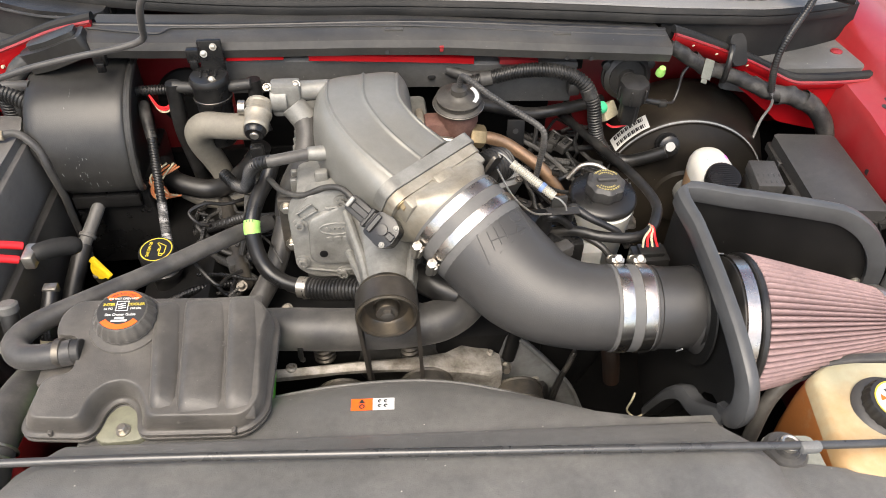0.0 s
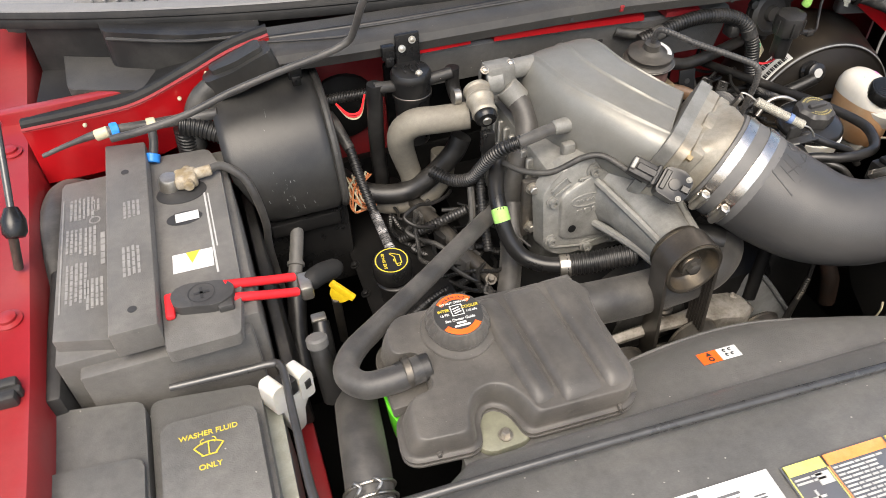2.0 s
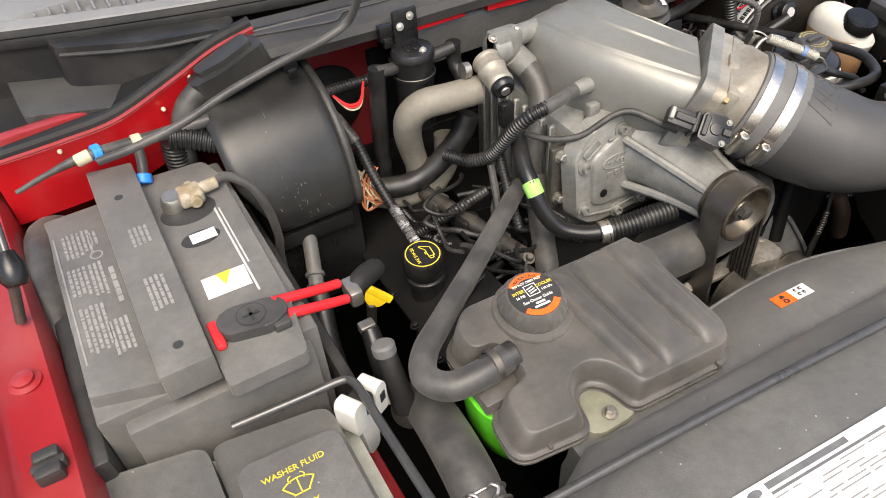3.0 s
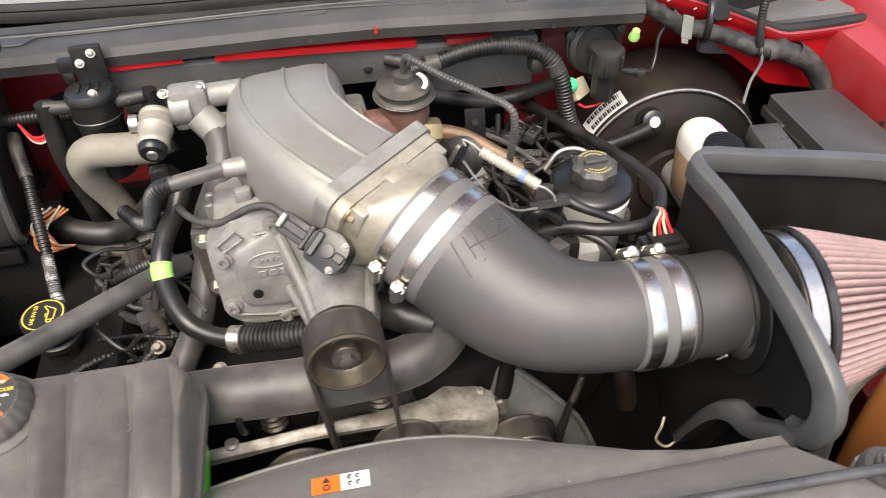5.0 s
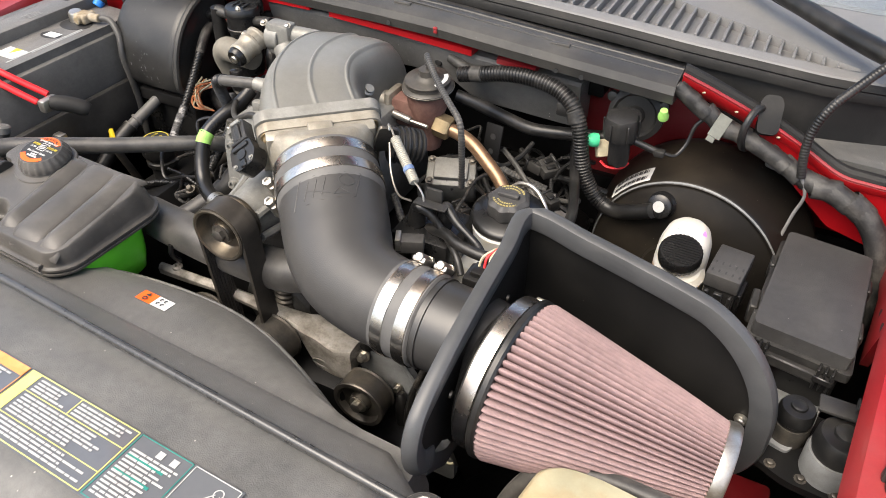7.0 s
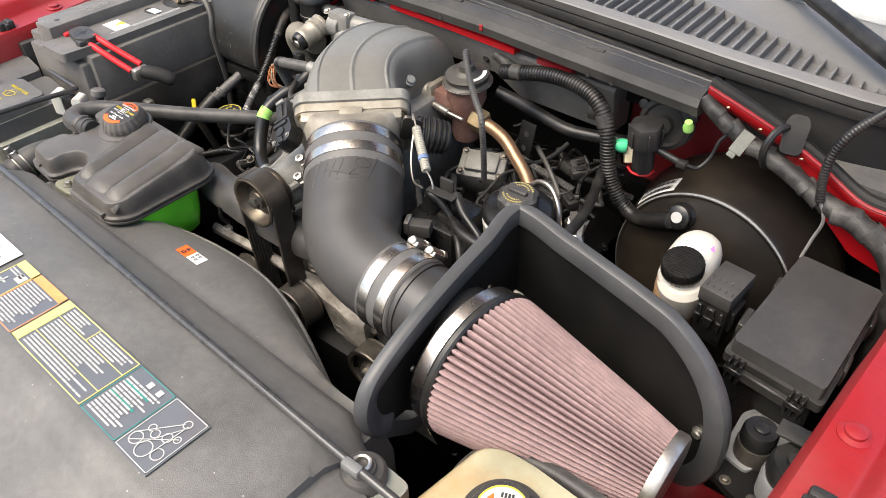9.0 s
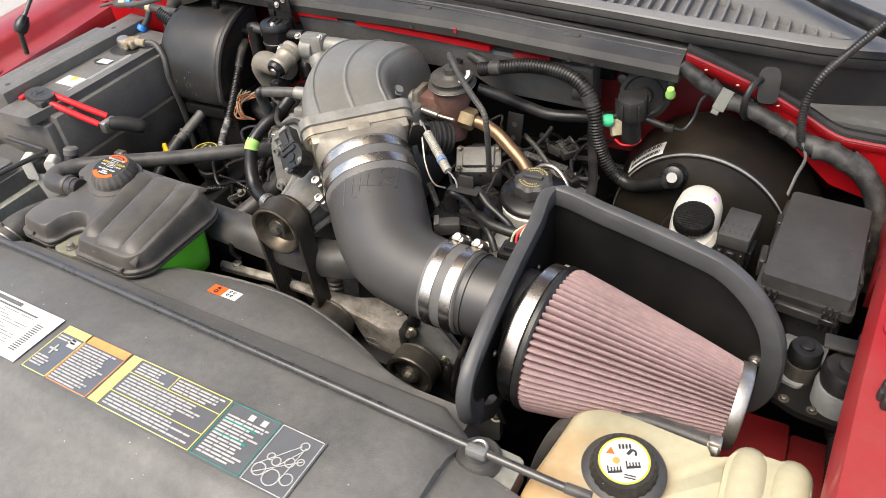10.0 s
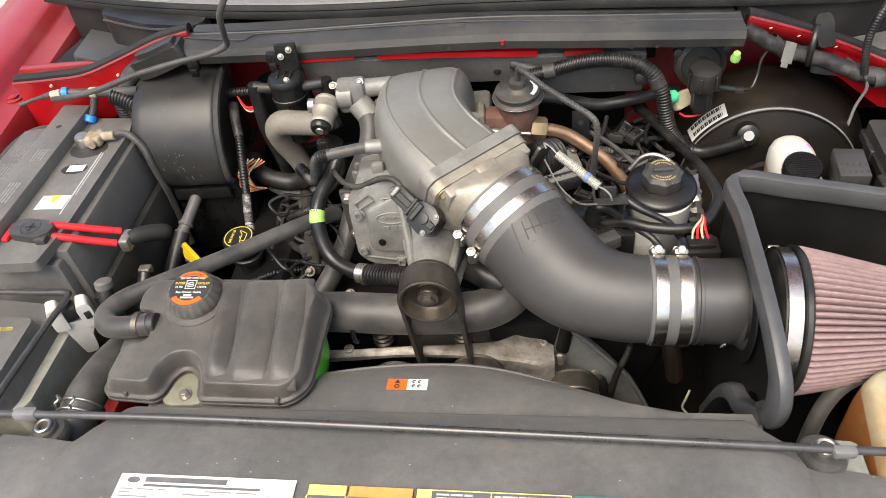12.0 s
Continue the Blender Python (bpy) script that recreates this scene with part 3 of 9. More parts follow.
sweep(bm, [(-0.355, 0.889, 1.2312), (-0.30, 0.876, 1.2308), (-0.272, 0.8705, 1.2305), (-0.262, 0.872, 1.2307), (-0.254, 0.880, 1.2315), (-0.244, 0.8825, 1.2315), (-0.2, 0.880, 1.2312), (-0.1, 0.877, 1.2312), (0.03, 0.872, 1.2305), (0.1, 0.868, 1.228), (0.2, 0.862, 1.2227), (0.3, 0.8575, 1.2175), (0.393, 0.854, 1.2125)], 0.0013, 8, 6)
part("bead", bm, lid_black, cowl)
for x in (0.03, 0.25):
    bm = bmesh.new()
    box(bm, (x - 0.012, 0.862 - 0.04 * max(x, 0), 1.2275 - 0.042 * max(x, 0)), (x + 0.012, 0.869 - 0.04 * max(x, 0), 1.2322 - 0.042 * max(x, 0)), 0.0012)
    part("clip", bm, plastic_cowl, cowl)
for x, z in ((0.255, 1.197), (0.287, 1.196), (0.02, 1.209)):
    bm = bmesh.new()
    lathe(bm, (x, 0.8425 - 0.042 * max(x, 0), z), (0, -1, 0), [(0, 0), (0.003, 0), (0.003, 0.0006), (0, 0.0006)], 14)
    part("drain_hole", bm, black_print, cowl)
bm = bmesh.new()
box(bm, (0.0875, 0.8385, 1.208), (0.0925, 0.844, 1.213), 0.001)
box(bm, (0.087, 0.838, 1.213), (0.093, 0.843, 1.2165), 0.001)
part("red_clip", bm, red_dusty, cowl, "small red plastic retaining clip")
for x in (-0.222, -0.335):
    bm = bmesh.new()
    box(bm, (x - 0.008, 0.839, 1.204), (x + 0.008, 0.849, 1.222), 0.0015)
    box(bm, (x - 0.005, 0.836, 1.197), (x + 0.005, 0.842, 1.209), 0.001)
    part("latch", bm, plastic_gloss, cowl)

bm = bmesh.new()
loft(bm, [[V((x, y, z)) for y, z in ((0.905, b - 0.002), (0.876, b), (0.862, t - 0.012), (0.8605, t - 0.004), (0.864, t), (0.915, t + 0.001), (0.915, b - 0.002))] for x, b, t in ((-0.19, 1.137, 1.1955), (-0.09, 1.137, 1.1935), (0.03, 1.137, 1.1865), (0.09, 1.135, 1.1825), (0.135, 1.110, 1.1795), (0.28, 1.104, 1.172))])
ins = thing("insulation_panel", (0.05, 0.89, 1.14), "grey insulation panel on the firewall below the cowl", "panel")
part("panel", bm, plastic_grey, ins)
for x in (-0.15, -0.04, 0.08, 0.2, 0.27):
    bm = bmesh.new()
    lathe(bm, (x, 0.869, 1.156), (0, -1, 0.15), [(0, 0), (0.006, 0), (0.005, 0.002), (0.002, 0.003), (0, 0.003)], 14)
    part("fastener", bm, plastic, ins)
for x in (-0.12, -0.105):
    bm = bmesh.new()
    box(bm, (x, 0.8735, 1.162), (x + 0.009, 0.877, 1.166), 0.0005, seg=1)
    part("slot_mark", bm, print_grey, ins)
bm = bmesh.new()
loft(bm, [[V((x, 0.853, z - 0.0075)), V((x, 0.853, z)), V((x, 0.856, z + 0.0015)), V((x, 0.935, z + 0.0015)), V((x, 0.935, z - 0.0075))] for x, z in ((-0.081, 1.202), (0.03, 1.196), (0.135, 1.189))])
ff = thing("firewall_flange", (0, 0.89, 1.19), "bright red folded steel flange at the firewall top", "flange")
part("right_length", bm, red_paint, ff)
bm = bmesh.new()
loft(bm, [[V((x, 0.853, z - 0.006)), V((x, 0.853, z)), V((x, 0.856, z + 0.0015)), V((x, 0.935, z + 0.0015)), V((x, 0.935, z - 0.006))] for x, z in ((-0.185, 1.204), (-0.113, 1.2035))])
part("left_length", bm, red_paint, ff)
bm = bmesh.new()
loft(bm, [[V((x, 0.853, z - 0.006)), V((x, 0.853, z)), V((x, 0.856, z + 0.0015)), V((x, 0.935, z + 0.0015)), V((x, 0.935, z - 0.006))] for x, z in ((0.170, 1.1855), (0.222, 1.1825))])
part("short_length", bm, red_dusty, ff)
# near-black colour stands in for shade behind the panel
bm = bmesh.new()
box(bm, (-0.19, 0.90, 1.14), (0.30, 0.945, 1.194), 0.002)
single("firewall_ledge", bm, engine_shade_black, "shaded near-black ledge behind the insulation panel", "ledge")

# cowl top grille: ribbed vent on both sides of a wavy mesh
vent = thing("cowl_grille", (0.1, 1.0, 1.2), "grey plastic cowl grille with ribbed slots below the windscreen", "grille")


bm = bmesh.new()
rings = []
for k in range(47):
    x = -0.69 + 0.03 * k
    d = slot_depth(x) + 0.001
    low = 0.0085 if d > 0.004 else 0.0
    prof = [(-0.003, 1.225), (-0.005, 1.238), (-0.001, 1.244), (0.006, 1.2465), (0.012, 1.2475), (0.0135, 1.2475 - low), (0.0135 + d, 1.2475 - low), (0.016 + d, 1.249), (0.06 + d, 1.252), (0.17, 1.262), (0.17, 1.23)]
    rings.append([V((x, band_y(x) + y, z + band_z(x))) for y, z in prof])
loft(bm, rings)
part("frame", bm, cowl_grey, vent, sharp=30)
bm = bmesh.new()
loft(bm, [[V((x, band_y(x) + y, z + band_z(x))) for y, z in ((-0.001, 1.221), (-0.0075, 1.222), (-0.0085, 1.230), (-0.0065, 1.2335), (-0.0080, 1.2355), (-0.0065, 1.2395), (-0.0025, 1.2420), (0.0, 1.2400))] for x in [-0.69 + 0.03 * k for k in range(47)]])
part("edge_seal", bm, rubber_matt, vent, "black rubber edge seal")
for side in (-1, 1):
    for k in range(27):
        x = side * (0.145 + 0.0155 * k)
        y0, y1, z = band_y(x) + 0.0137, band_y(x) + 0.0137 + slot_depth(x), 1.2475 + band_z(x)
        if y1 - y0 < 0.006:
            continue
        bm = bmesh.new()
        box(bm, (x - 0.0016, y0, z - 0.010), (x + 0.0016, y1, z + 0.0022), 0.0006, seg=1)
        part("rib", bm, cowl_grey, vent)
bm = bmesh.new()
for i in range(24):
    x = -0.135 + 0.0117 * i
    pts = [V((x + 0.0028 * (1 if j % 2 else -1), 0.9425 + 0.0082 * j, 1.2452)) for j in range(13)]
    sweep(bm, pts, 0.0018, 6, smooth=False)
tagged(part("vent_mesh", bm, cowl_grey, vent, "wavy plastic vent mesh"), kind="stuff")
bm = bmesh.new()
loft(bm, [[V((x, band_y(x) + 0.158, 1.262 + band_z(x))), V((x, band_y(x) + 0.62, 1.62)), V((x, band_y(x) + 0.625, 1.615)), V((x, band_y(x) + 0.163, 1.256 + band_z(x)))] for x in [-0.69 + 0.0575 * k for k in range(25)]])
single("windscreen", bm, glass, "clear raked windscreen glass above the cowl", "windscreen", kind="structure")
bm = bmesh.new()
box(bm, (-0.69, 1.18, 0.8), (0.69, 1.9, 1.2), 0.02)
single("dashboard", bm, plastic, "dark dashboard behind the windscreen", "dashboard", kind="structure")
bm = bmesh.new()
box(bm, (-0.7, 1.88, 0.6), (0.7, 1.92, 1.66), 0.02)
single("cab_back", bm, plastic, "dark cab interior behind the windscreen", "cab", kind="structure")


wiper = thing("wiper_arm", (0.5, 0.97, 1.27), "black wiper arm with rubber blade over the cowl grille", "wiper")
bm = bmesh.new()
sweep(bm, [(0.36, 1.085, 1.286), (0.43, 1.026, 1.276), (0.50, 0.966, 1.268), (0.57, 0.906, 1.262), (0.64, 0.85, 1.26)], [0.008, 0.009, 0.010, 0.011, 0.011], 10)
part("arm", bm, rubber, wiper)
bm = bmesh.new()
sweep(bm, [(0.36, 1.098, 1.274), (0.43, 1.039, 1.264), (0.50, 0.979, 1.258), (0.60, 0.895, 1.25)], 0.005, 8)
part("blade", bm, rubber, wiper)

# side cowls: black plastic gutters and red flanges that run forward to the fenders
for s, line, word in ((-1, [(-0.352, 0.893, 1.236), (-0.40, 0.887, 1.228), (-0.455, 0.877, 1.2115), (-0.515, 0.870, 1.1945), (-0.57, 0.874, 1.188), (-0.642, 0.882, 1.182)], "blower"),
                      (1, [(0.399, 0.838, 1.220), (0.44, 0.842, 1.2045), (0.49, 0.845, 1.1845), (0.537, 0.840, 1.1655), (0.58, 0.831, 1.1475), (0.61, 0.828, 1.145), (0.66, 0.828, 1.1445), (0.72, 0.832, 1.1445)], "brake booster")):
    P = spline(line, 6)
    flange = thing("side_flange", (s * 0.5, 0.85, 1.1), "red painted steel side flange behind the " + word, "flange", "side flanges")
    low, back = (0.075, 0.003) if s < 0 else (0.036, 0.024)
    bm = bmesh.new()
    loft(bm, [[p + V((0, back, -low)), p + V((0, back, -0.028)), p + V((0, 0.002, -0.008)), p + V((0, 0, -0.001)), p + V((0, 0.002, 0.002)), p + V((0, 0.008, 0.002)), p + V((0, 0.008, -0.006)), p + V((0, back + 0.003, -0.032)), p + V((0, back + 0.003, -low))] for p in P])
    part("panel", bm, red_paint, flange)
    if s > 0:
        bm = bmesh.new()
        loft(bm, [[p + V((0, back - 0.004, -0.034)), V((p.x, 0.952, p.z - 0.050)), V((p.x, 0.952, p.z - 0.054)), p + V((0, back - 0.004, -0.038))] for p in P])
        part("shelf", bm, red_paint, flange)
        bm = bmesh.new()
        loft(bm, [[p + V((0, 0.006, -0.004)), p + V((0, 0.010, -0.03)), V((p.x, p.y + 0.014, z)), V((p.x, p.y + 0.017, z)), p + V((0, 0.013, -0.03)), p + V((0, 0.009, -0.004))] for p in P if p.x > 0.49 for z in (1.150 - 0.75 * min(p.x - 0.49, 0.10) - 0.25 * max(p.x - 0.59, 0),)])
        part("apron", bm, red_paint, flange)
    bm = bmesh.new()
    sweep(bm, [p + V((0, 0.001, 0.0015)) for p in P], 0.0022, 8, smooth=False)
    part("folded_edge", bm, red_dusty, flange)
    bm = bmesh.new()
    loft(bm, [[p + V((0, 0.003, 0.002)), p + V((0, 0.004, 0.0065)), p + V((0, 0.008, 0.0095)), p + V((0, 0.015, 0.009)), p + V((0, 0.020, 0.004)), p + V((0, 0.021, -0.004))] for p in P])
    single("weatherstrip", bm, rubber_matt, "black rubber weatherstrip along the red side flange", "weatherstrip", "weatherstrips")
    gutter = thing("cowl_gutter", (s * 0.5, 0.9, 1.15), "dark moulded plastic cowl gutter beside the " + word, "gutter", "cowl gutters")
    bm = bmesh.new()
    loft(bm, [[V((p.x, p.y + 0.019, p.z - 0.002)), V((p.x, p.y + 0.026, p.z - 0.018)), V((p.x, max(band_y(p.x) - 0.004, p.y + 0.045), p.z - 0.032)), V((p.x, max(band_y(p.x), p.y + 0.05), 1.232 + band_z(p.x))), V((p.x, max(band_y(p.x) + 0.02, p.y + 0.06), 1.236 + band_z(p.x))), V((p.x, max(band_y(p.x) + 0.02, p.y + 0.06), p.z - 0.036)), V((p.x, p.y + 0.019, p.z - 0.034))] for p in P])
    part("trough", bm, rubber_matt, gutter)
    if s < 0:
        bm = bmesh.new()
        prism(bm, rounded([(-0.44, 0.99), (-0.485, 0.932), (-0.60, 0.982), (-0.608, 1.09), (-0.44, 1.09)], 0.012), 1.12, 1.172, 0.006)
        part("baffle", bm, plastic_cowl, gutter)
        bm = bmesh.new()
        prism(bm, rounded([(-0.355, 0.958), (-0.37, 0.948), (-0.45, 0.968), (-0.543, 1.018), (-0.556, 1.10), (-0.355, 1.10)], 0.012), 1.12, 1.221, 0.006)
        part("rear_baffle", bm, plastic, gutter)
        bm = bmesh.new()
        sweep(bm, [(-0.372, 0.946, 1.216), (-0.45, 0.967, 1.214), (-0.54, 1.016, 1.212)], 0.0022, 8)
        part("baffle_bead", bm, plastic_cowl, gutter)
    else:
        bm = bmesh.new()
        prism(bm, rounded([(0.505, 0.882), (0.575, 0.856), (0.700, 0.852), (0.722, 0.960), (0.600, 0.935), (0.515, 0.905)], 0.01), 1.11, 1.1535, 0.004)
        part("baffle", bm, plastic_grey, gutter, "dusty flat gutter ledge")
        bm = bmesh.new()
        prism(bm, rounded([(-0.011, -0.026), (0.011, -0.026), (0.0125, 0.008), (0.008, 0.017), (-0.008, 0.017), (-0.0125, 0.008)], 0.006), -0.005, 0.005, 0.002, basis((0.496, 0.853, 1.193), (0.15, -0.8, 0.6)))
        part("drain_cap", bm, rubber_matt, gutter)

# ---- front: radiator cover, fan shroud, prop rod ----
YAW = Matrix.Translation((0, 0.33, 0)) @ Matrix.Rotation(radians(-2.6), 4, "Z") @ Matrix.Translation((0, -0.33, 0))
cover = thing("radiator_cover", (0, 0.27, 1.04), "dusty black plastic radiator cover with warning labels", "radiator cover")
bm = bmesh.new()
prof = [(0.372, 1.045), (0.366, 1.075), (0.356, 1.086), (0.343, 1.094), (0.330, 1.103), (0.322, 1.108), (0.310, 1.109), (0.290, 1.113), (0.20, 1.1135), (0.185, 1.110), (0.175, 1.098), (0.162, 1.092), (0.10, 1.088), (0.06, 1.07), (0.03, 1.0), (0.04, 1.0), (0.09, 1.07), (0.20, 1.09), (0.34, 1.07), (0.36, 1.045)]


def cover_profile(x):
    """The panel's section, drawn in and lower at its ends."""
    e = max(0.0, (abs(x) - 0.30) / 0.04)
    return [V((x, y - (0.02 * e if y > 0.3 else 0), z - 0.012 * e)) for y, z in prof]


loft(bm, [[YAW @ p for p in cover_profile(x)] for x in (-0.335, -0.325, -0.30, -0.15, 0.0, 0.15, 0.30, 0.325, 0.335)])
part("panel", bm, plastic_grey, cover)
def wing(name, stations, material):
    """A lower end of the cover: x and rear edge at each station."""
    bm = bmesh.new()
    loft(bm, [[YAW @ V((x, y, z)) for y, z in ((e + 0.005, 1.05), (e, 1.083), (e - 0.015, 1.09), (e - 0.05, 1.093), (0.18, 1.09), (0.1, 1.075), (0.1, 1.05))] for x, e in stations])
    part(name, bm, material, cover)


wing("end_wing", ((0.333, 0.318), (0.345, 0.316), (0.375, 0.313), (0.41, 0.306), (0.48, 0.306)), plastic_grey)
wing("end_wing", ((-0.333, 0.318), (-0.345, 0.318), (-0.385, 0.322), (-0.424, 0.324)), plastic_grey)
wing("end_cap", ((-0.4265, 0.324), (-0.44, 0.320), (-0.50, 0.303), (-0.526, 0.294), (-0.532, 0.270)), support_grey)

def shroud_back(x):
    """Where the shroud's arched rear edge runs; it falls off faster beside the air filter."""
    u = (x - 0.01) / 0.31
    return 0.372 + 0.092 * max(0.0, 1 - u * u) ** (0.8 if u < 0 else 1.75)


shroud = thing("fan_shroud", (0, 0.41, 1.0), "dusty black plastic fan shroud with arched rear edge", "fan shroud")
bm = bmesh.new()
rings = []
for k in range(25):
    x = -0.30 + 0.62 * k / 24
    u = (x - 0.01) / 0.31
    back = shroud_back(x)
    zt = 1.022 + 0.004 * max(0, 1 - u * u)
    rings.append([YAW @ p for p in (V((x, 0.36, 1.056)), V((x, 0.385, 1.0565)), V((x, 0.3852 + 0.45 * max(back - 0.387, 0), 1.0540)), V((x, 0.3860 + 0.78 * max(back - 0.387, 0), 1.0415)), V((x, max(back - 0.010, 0.388), zt + 0.007)), V((x, max(back - 0.003, 0.39), zt)), V((x, max(back, 0.393), zt - 0.012)), V((x, max(back, 0.393), 0.86)), V((x, max(back - 0.006, 0.385), 0.86)), V((x, 0.36, 0.86)))])
loft(bm, rings)
part("panel", bm, plastic_grey, shroud)
bm = bmesh.new()
lip = []
for k in range(31):
    x = -0.29 + 0.60 * k / 30
    u = (x - 0.01) / 0.31
    lip.append(YAW @ V((x, max(shroud_back(x) - 0.001, 0.392), 1.022 + 0.004 * max(0, 1 - u * u) - 0.002)))
sweep(bm, lip, 0.0022, 8, smooth=False)
part("edge_lip", bm, plastic_grey, shroud)



def warn_label():
    m = YAW @ basis((-0.023, 0.4135, 1.0541), (0, 0.12, 1), (0, 1, 0))
    t = thing("warning_sticker", (-0.023, 0.414, 1.054), "small orange and white fan warning sticker on the shroud", "sticker")
    bm = bmesh.new()
    quad(bm, m, -0.0215, 0.0, -0.0075, 0.0075, 0.0008)
    part("orange_half", bm, orange_print, t)
    bm = bmesh.new()
    quad(bm, m, 0.0, 0.0215, -0.0075, 0.0075, 0.0008)
    part("white_half", bm, white_paint, t)
    bm = bmesh.new()
    vs = [bm.verts.new(m @ V(p)) for p in ((-0.014, 0.0008, 0.0022), (-0.0075, 0.0008, 0.0022), (-0.0107, 0.006, 0.0022))]
    bm.faces.new(vs)
    ring_print(bm, m @ Matrix.Translation((-0.0107, -0.0035, 0.0022)), 0.0016, 0.003, n=10)
    for x, y in ((0.007, 0.003), (0.013, 0.003), (0.007, -0.003), (0.013, -0.003)):
        ring_print(bm, m @ Matrix.Translation((x, y, 0.0022)), 0.0008, 0.0022, n=10, a0=20, a1=290)
    part("pictogram", bm, black_print, t)


warn_label()

rod = thing("prop_rod", (0.0, 0.32, 1.11), "grey steel hood prop rod clipped along the radiator cover", "prop rod")
bm = bmesh.new()
sweep(bm, [(-0.530, 0.538, 1.091), (-0.47, 0.5325, 1.093), (-0.437, 0.529, 1.095), (-0.4300, 0.522, 1.0965), (-0.4285, 0.505, 1.0985), (-0.4290, 0.455, 1.104), (-0.428, 0.37, 1.111), (-0.418, 0.346, 1.113), (-0.40, 0.3455, 1.115), (-0.2, 0.335, 1.117), (0.1, 0.3145, 1.117), (0.366, 0.298, 1.113), (0.435, 0.2965, 1.1085), (0.452, 0.2975, 1.107)], 0.0038, 12)
part("rod", bm, rod_paint, rod)
bm = bmesh.new()
box(bm, (0.350, 0.2915, 1.1080), (0.369, 0.3010, 1.1182), 0.003)
part("clip", bm, cover_grey, rod, "grey plastic rod clip")
bm = bmesh.new()
box(bm, (-0.394, 0.3395, 1.1085), (-0.370, 0.3505, 1.1205), 0.003)
part("clip", bm, cover_grey, rod, "grey plastic rod clip")
bm = bmesh.new()
cyl(bm, (0.434, 0.2965, 1.1088), (0.456, 0.2977, 1.1068), 0.0046, n=12)
part("end_sleeve", bm, rubber_grey, rod)


def label_sheet():
    """Two stickers on the cover: a plain white one and a dark one of five printed fields."""
    z = 1.1149
    m = Matrix.Translation((0, 0, z)) @ Matrix.Rotation(radians(-2.9), 4, "Z")
    rnd = random.Random(4)

    def place(u, v):
        return Matrix.Translation((u, v, z)) @ Matrix.Rotation(radians(-2.9), 4, "Z")

    t = thing("emissions_sticker", (-0.17, 0.24, z), "plain white information sticker with grey print bars", "sticker")
    o = place(-0.093, 0.2725)
    bm = bmesh.new()
    quad(bm, o, -0.163, 0.0, -0.062, 0.0)
    part("sheet", bm, white_paint, t)
    bm = bmesh.new()
    quad(bm, o, -0.138, -0.062, -0.0075, -0.0028, 0.0006)
    quad(bm, o, -0.138, -0.030, -0.0118, -0.0098, 0.0006)
    ring_print(bm, o @ Matrix.Translation((-0.149, -0.006, 0.0007)), 0.0, 0.006, sx=1.0, sy=0.5)
    for k in range(14):
        quad(bm, o, -0.022, -0.012, -0.052 + 0.0026 * k, -0.0508 + 0.0026 * k, 0.0006)
    tagged(part("dark_print", bm, print_dark, t), kind="stuff")
    bm = bmesh.new()
    for k in range(13):
        x = -0.158
        while x < -0.03:
            w = rnd.uniform(0.006, 0.03)
            if rnd.random() < 0.6:
                quad(bm, o, x, min(x + w, -0.03), -0.015 - 0.0034 * k, -0.0140 - 0.0034 * k, 0.0006)
            x += w + 0.004
    tagged(part("fine_print", bm, print_grey, t), kind="stuff")

    t = thing("fluids_sticker", (0.08, 0.23, z), "dark label with yellow, orange and teal printed fields", "sticker")
    o = place(-0.083, 0.2695)
    bm = bmesh.new()
    quad(bm, o, 0.0, 0.326, -0.060, 0.0)
    part("sheet", bm, label_dark, t)
    fields = [(0.0015, 0.036, label_lime), (0.037, 0.093, label_orange), (0.095, 0.222, label_lime), (0.224, 0.278, label_green), (0.280, 0.3245, print_pale)]
    for i, (a, b, mt) in enumerate(fields):
        bm = bmesh.new()
        w = 0.0008
        for x0, x1, y0, y1 in ((a, b, -0.0015, -0.0015 + w), (a, b, -0.0585, -0.0585 + w), (a, a + w, -0.0585, -0.0007), (b - w, b, -0.0585, -0.0007)):
            quad(bm, o, x0, x1, y0, y1, 0.0006)
        if i in (0, 1):
            quad(bm, o, a, b, -0.010, -0.0015, 0.0006)
        if i == 2:
            quad(bm, o, a, a + 0.013, -0.0585, -0.0015, 0.0006)
            quad(bm, o, a + 0.013, b, -0.018, -0.0173, 0.0006)
            quad(bm, o, a + 0.013, b, -0.041, -0.0403, 0.0006)
            quad(bm, o, a + 0.062, a + 0.0627, -0.018, -0.0015, 0.0006)
        if i == 3:
            for y in (-0.020, -0.034):
                quad(bm, o, a + 0.004, a + 0.04, y, y + 0.0025, 0.0006)
        part("field_frame", bm, mt, t)
    bm = bmesh.new()
    for a, b, y0, y1 in ((0.004, 0.03, -0.02, -0.013), (0.004, 0.024, -0.052, -0.04), (0.039, 0.09, -0.057, -0.012), (0.112, 0.152, -0.016, -0.004), (0.16, 0.218, -0.016, -0.004), (0.112, 0.218, -0.039, -0.020), (0.112, 0.218, -0.057, -0.043), (0.228, 0.274, -0.056, -0.013)):
        y = y1
        while y > y0 + 0.002:
            x = a
            end = b - rnd.uniform(0, 0.35) * (b - a)
            while x < end - 0.002:
                w = rnd.uniform(0.004, 0.014)
                quad(bm, o, x, min(x + w, end), y - 0.0017, y, 0.0009)
                x += w + 0.0012
            y -= 0.0033
    quad(bm, o, 0.022, 0.034, -0.0225, -0.0125, 0.0009)
    quad(bm, o, 0.008, 0.02, -0.031, -0.029, 0.0009)
    quad(bm, o, 0.013, 0.015, -0.036, -0.024, 0.0009)
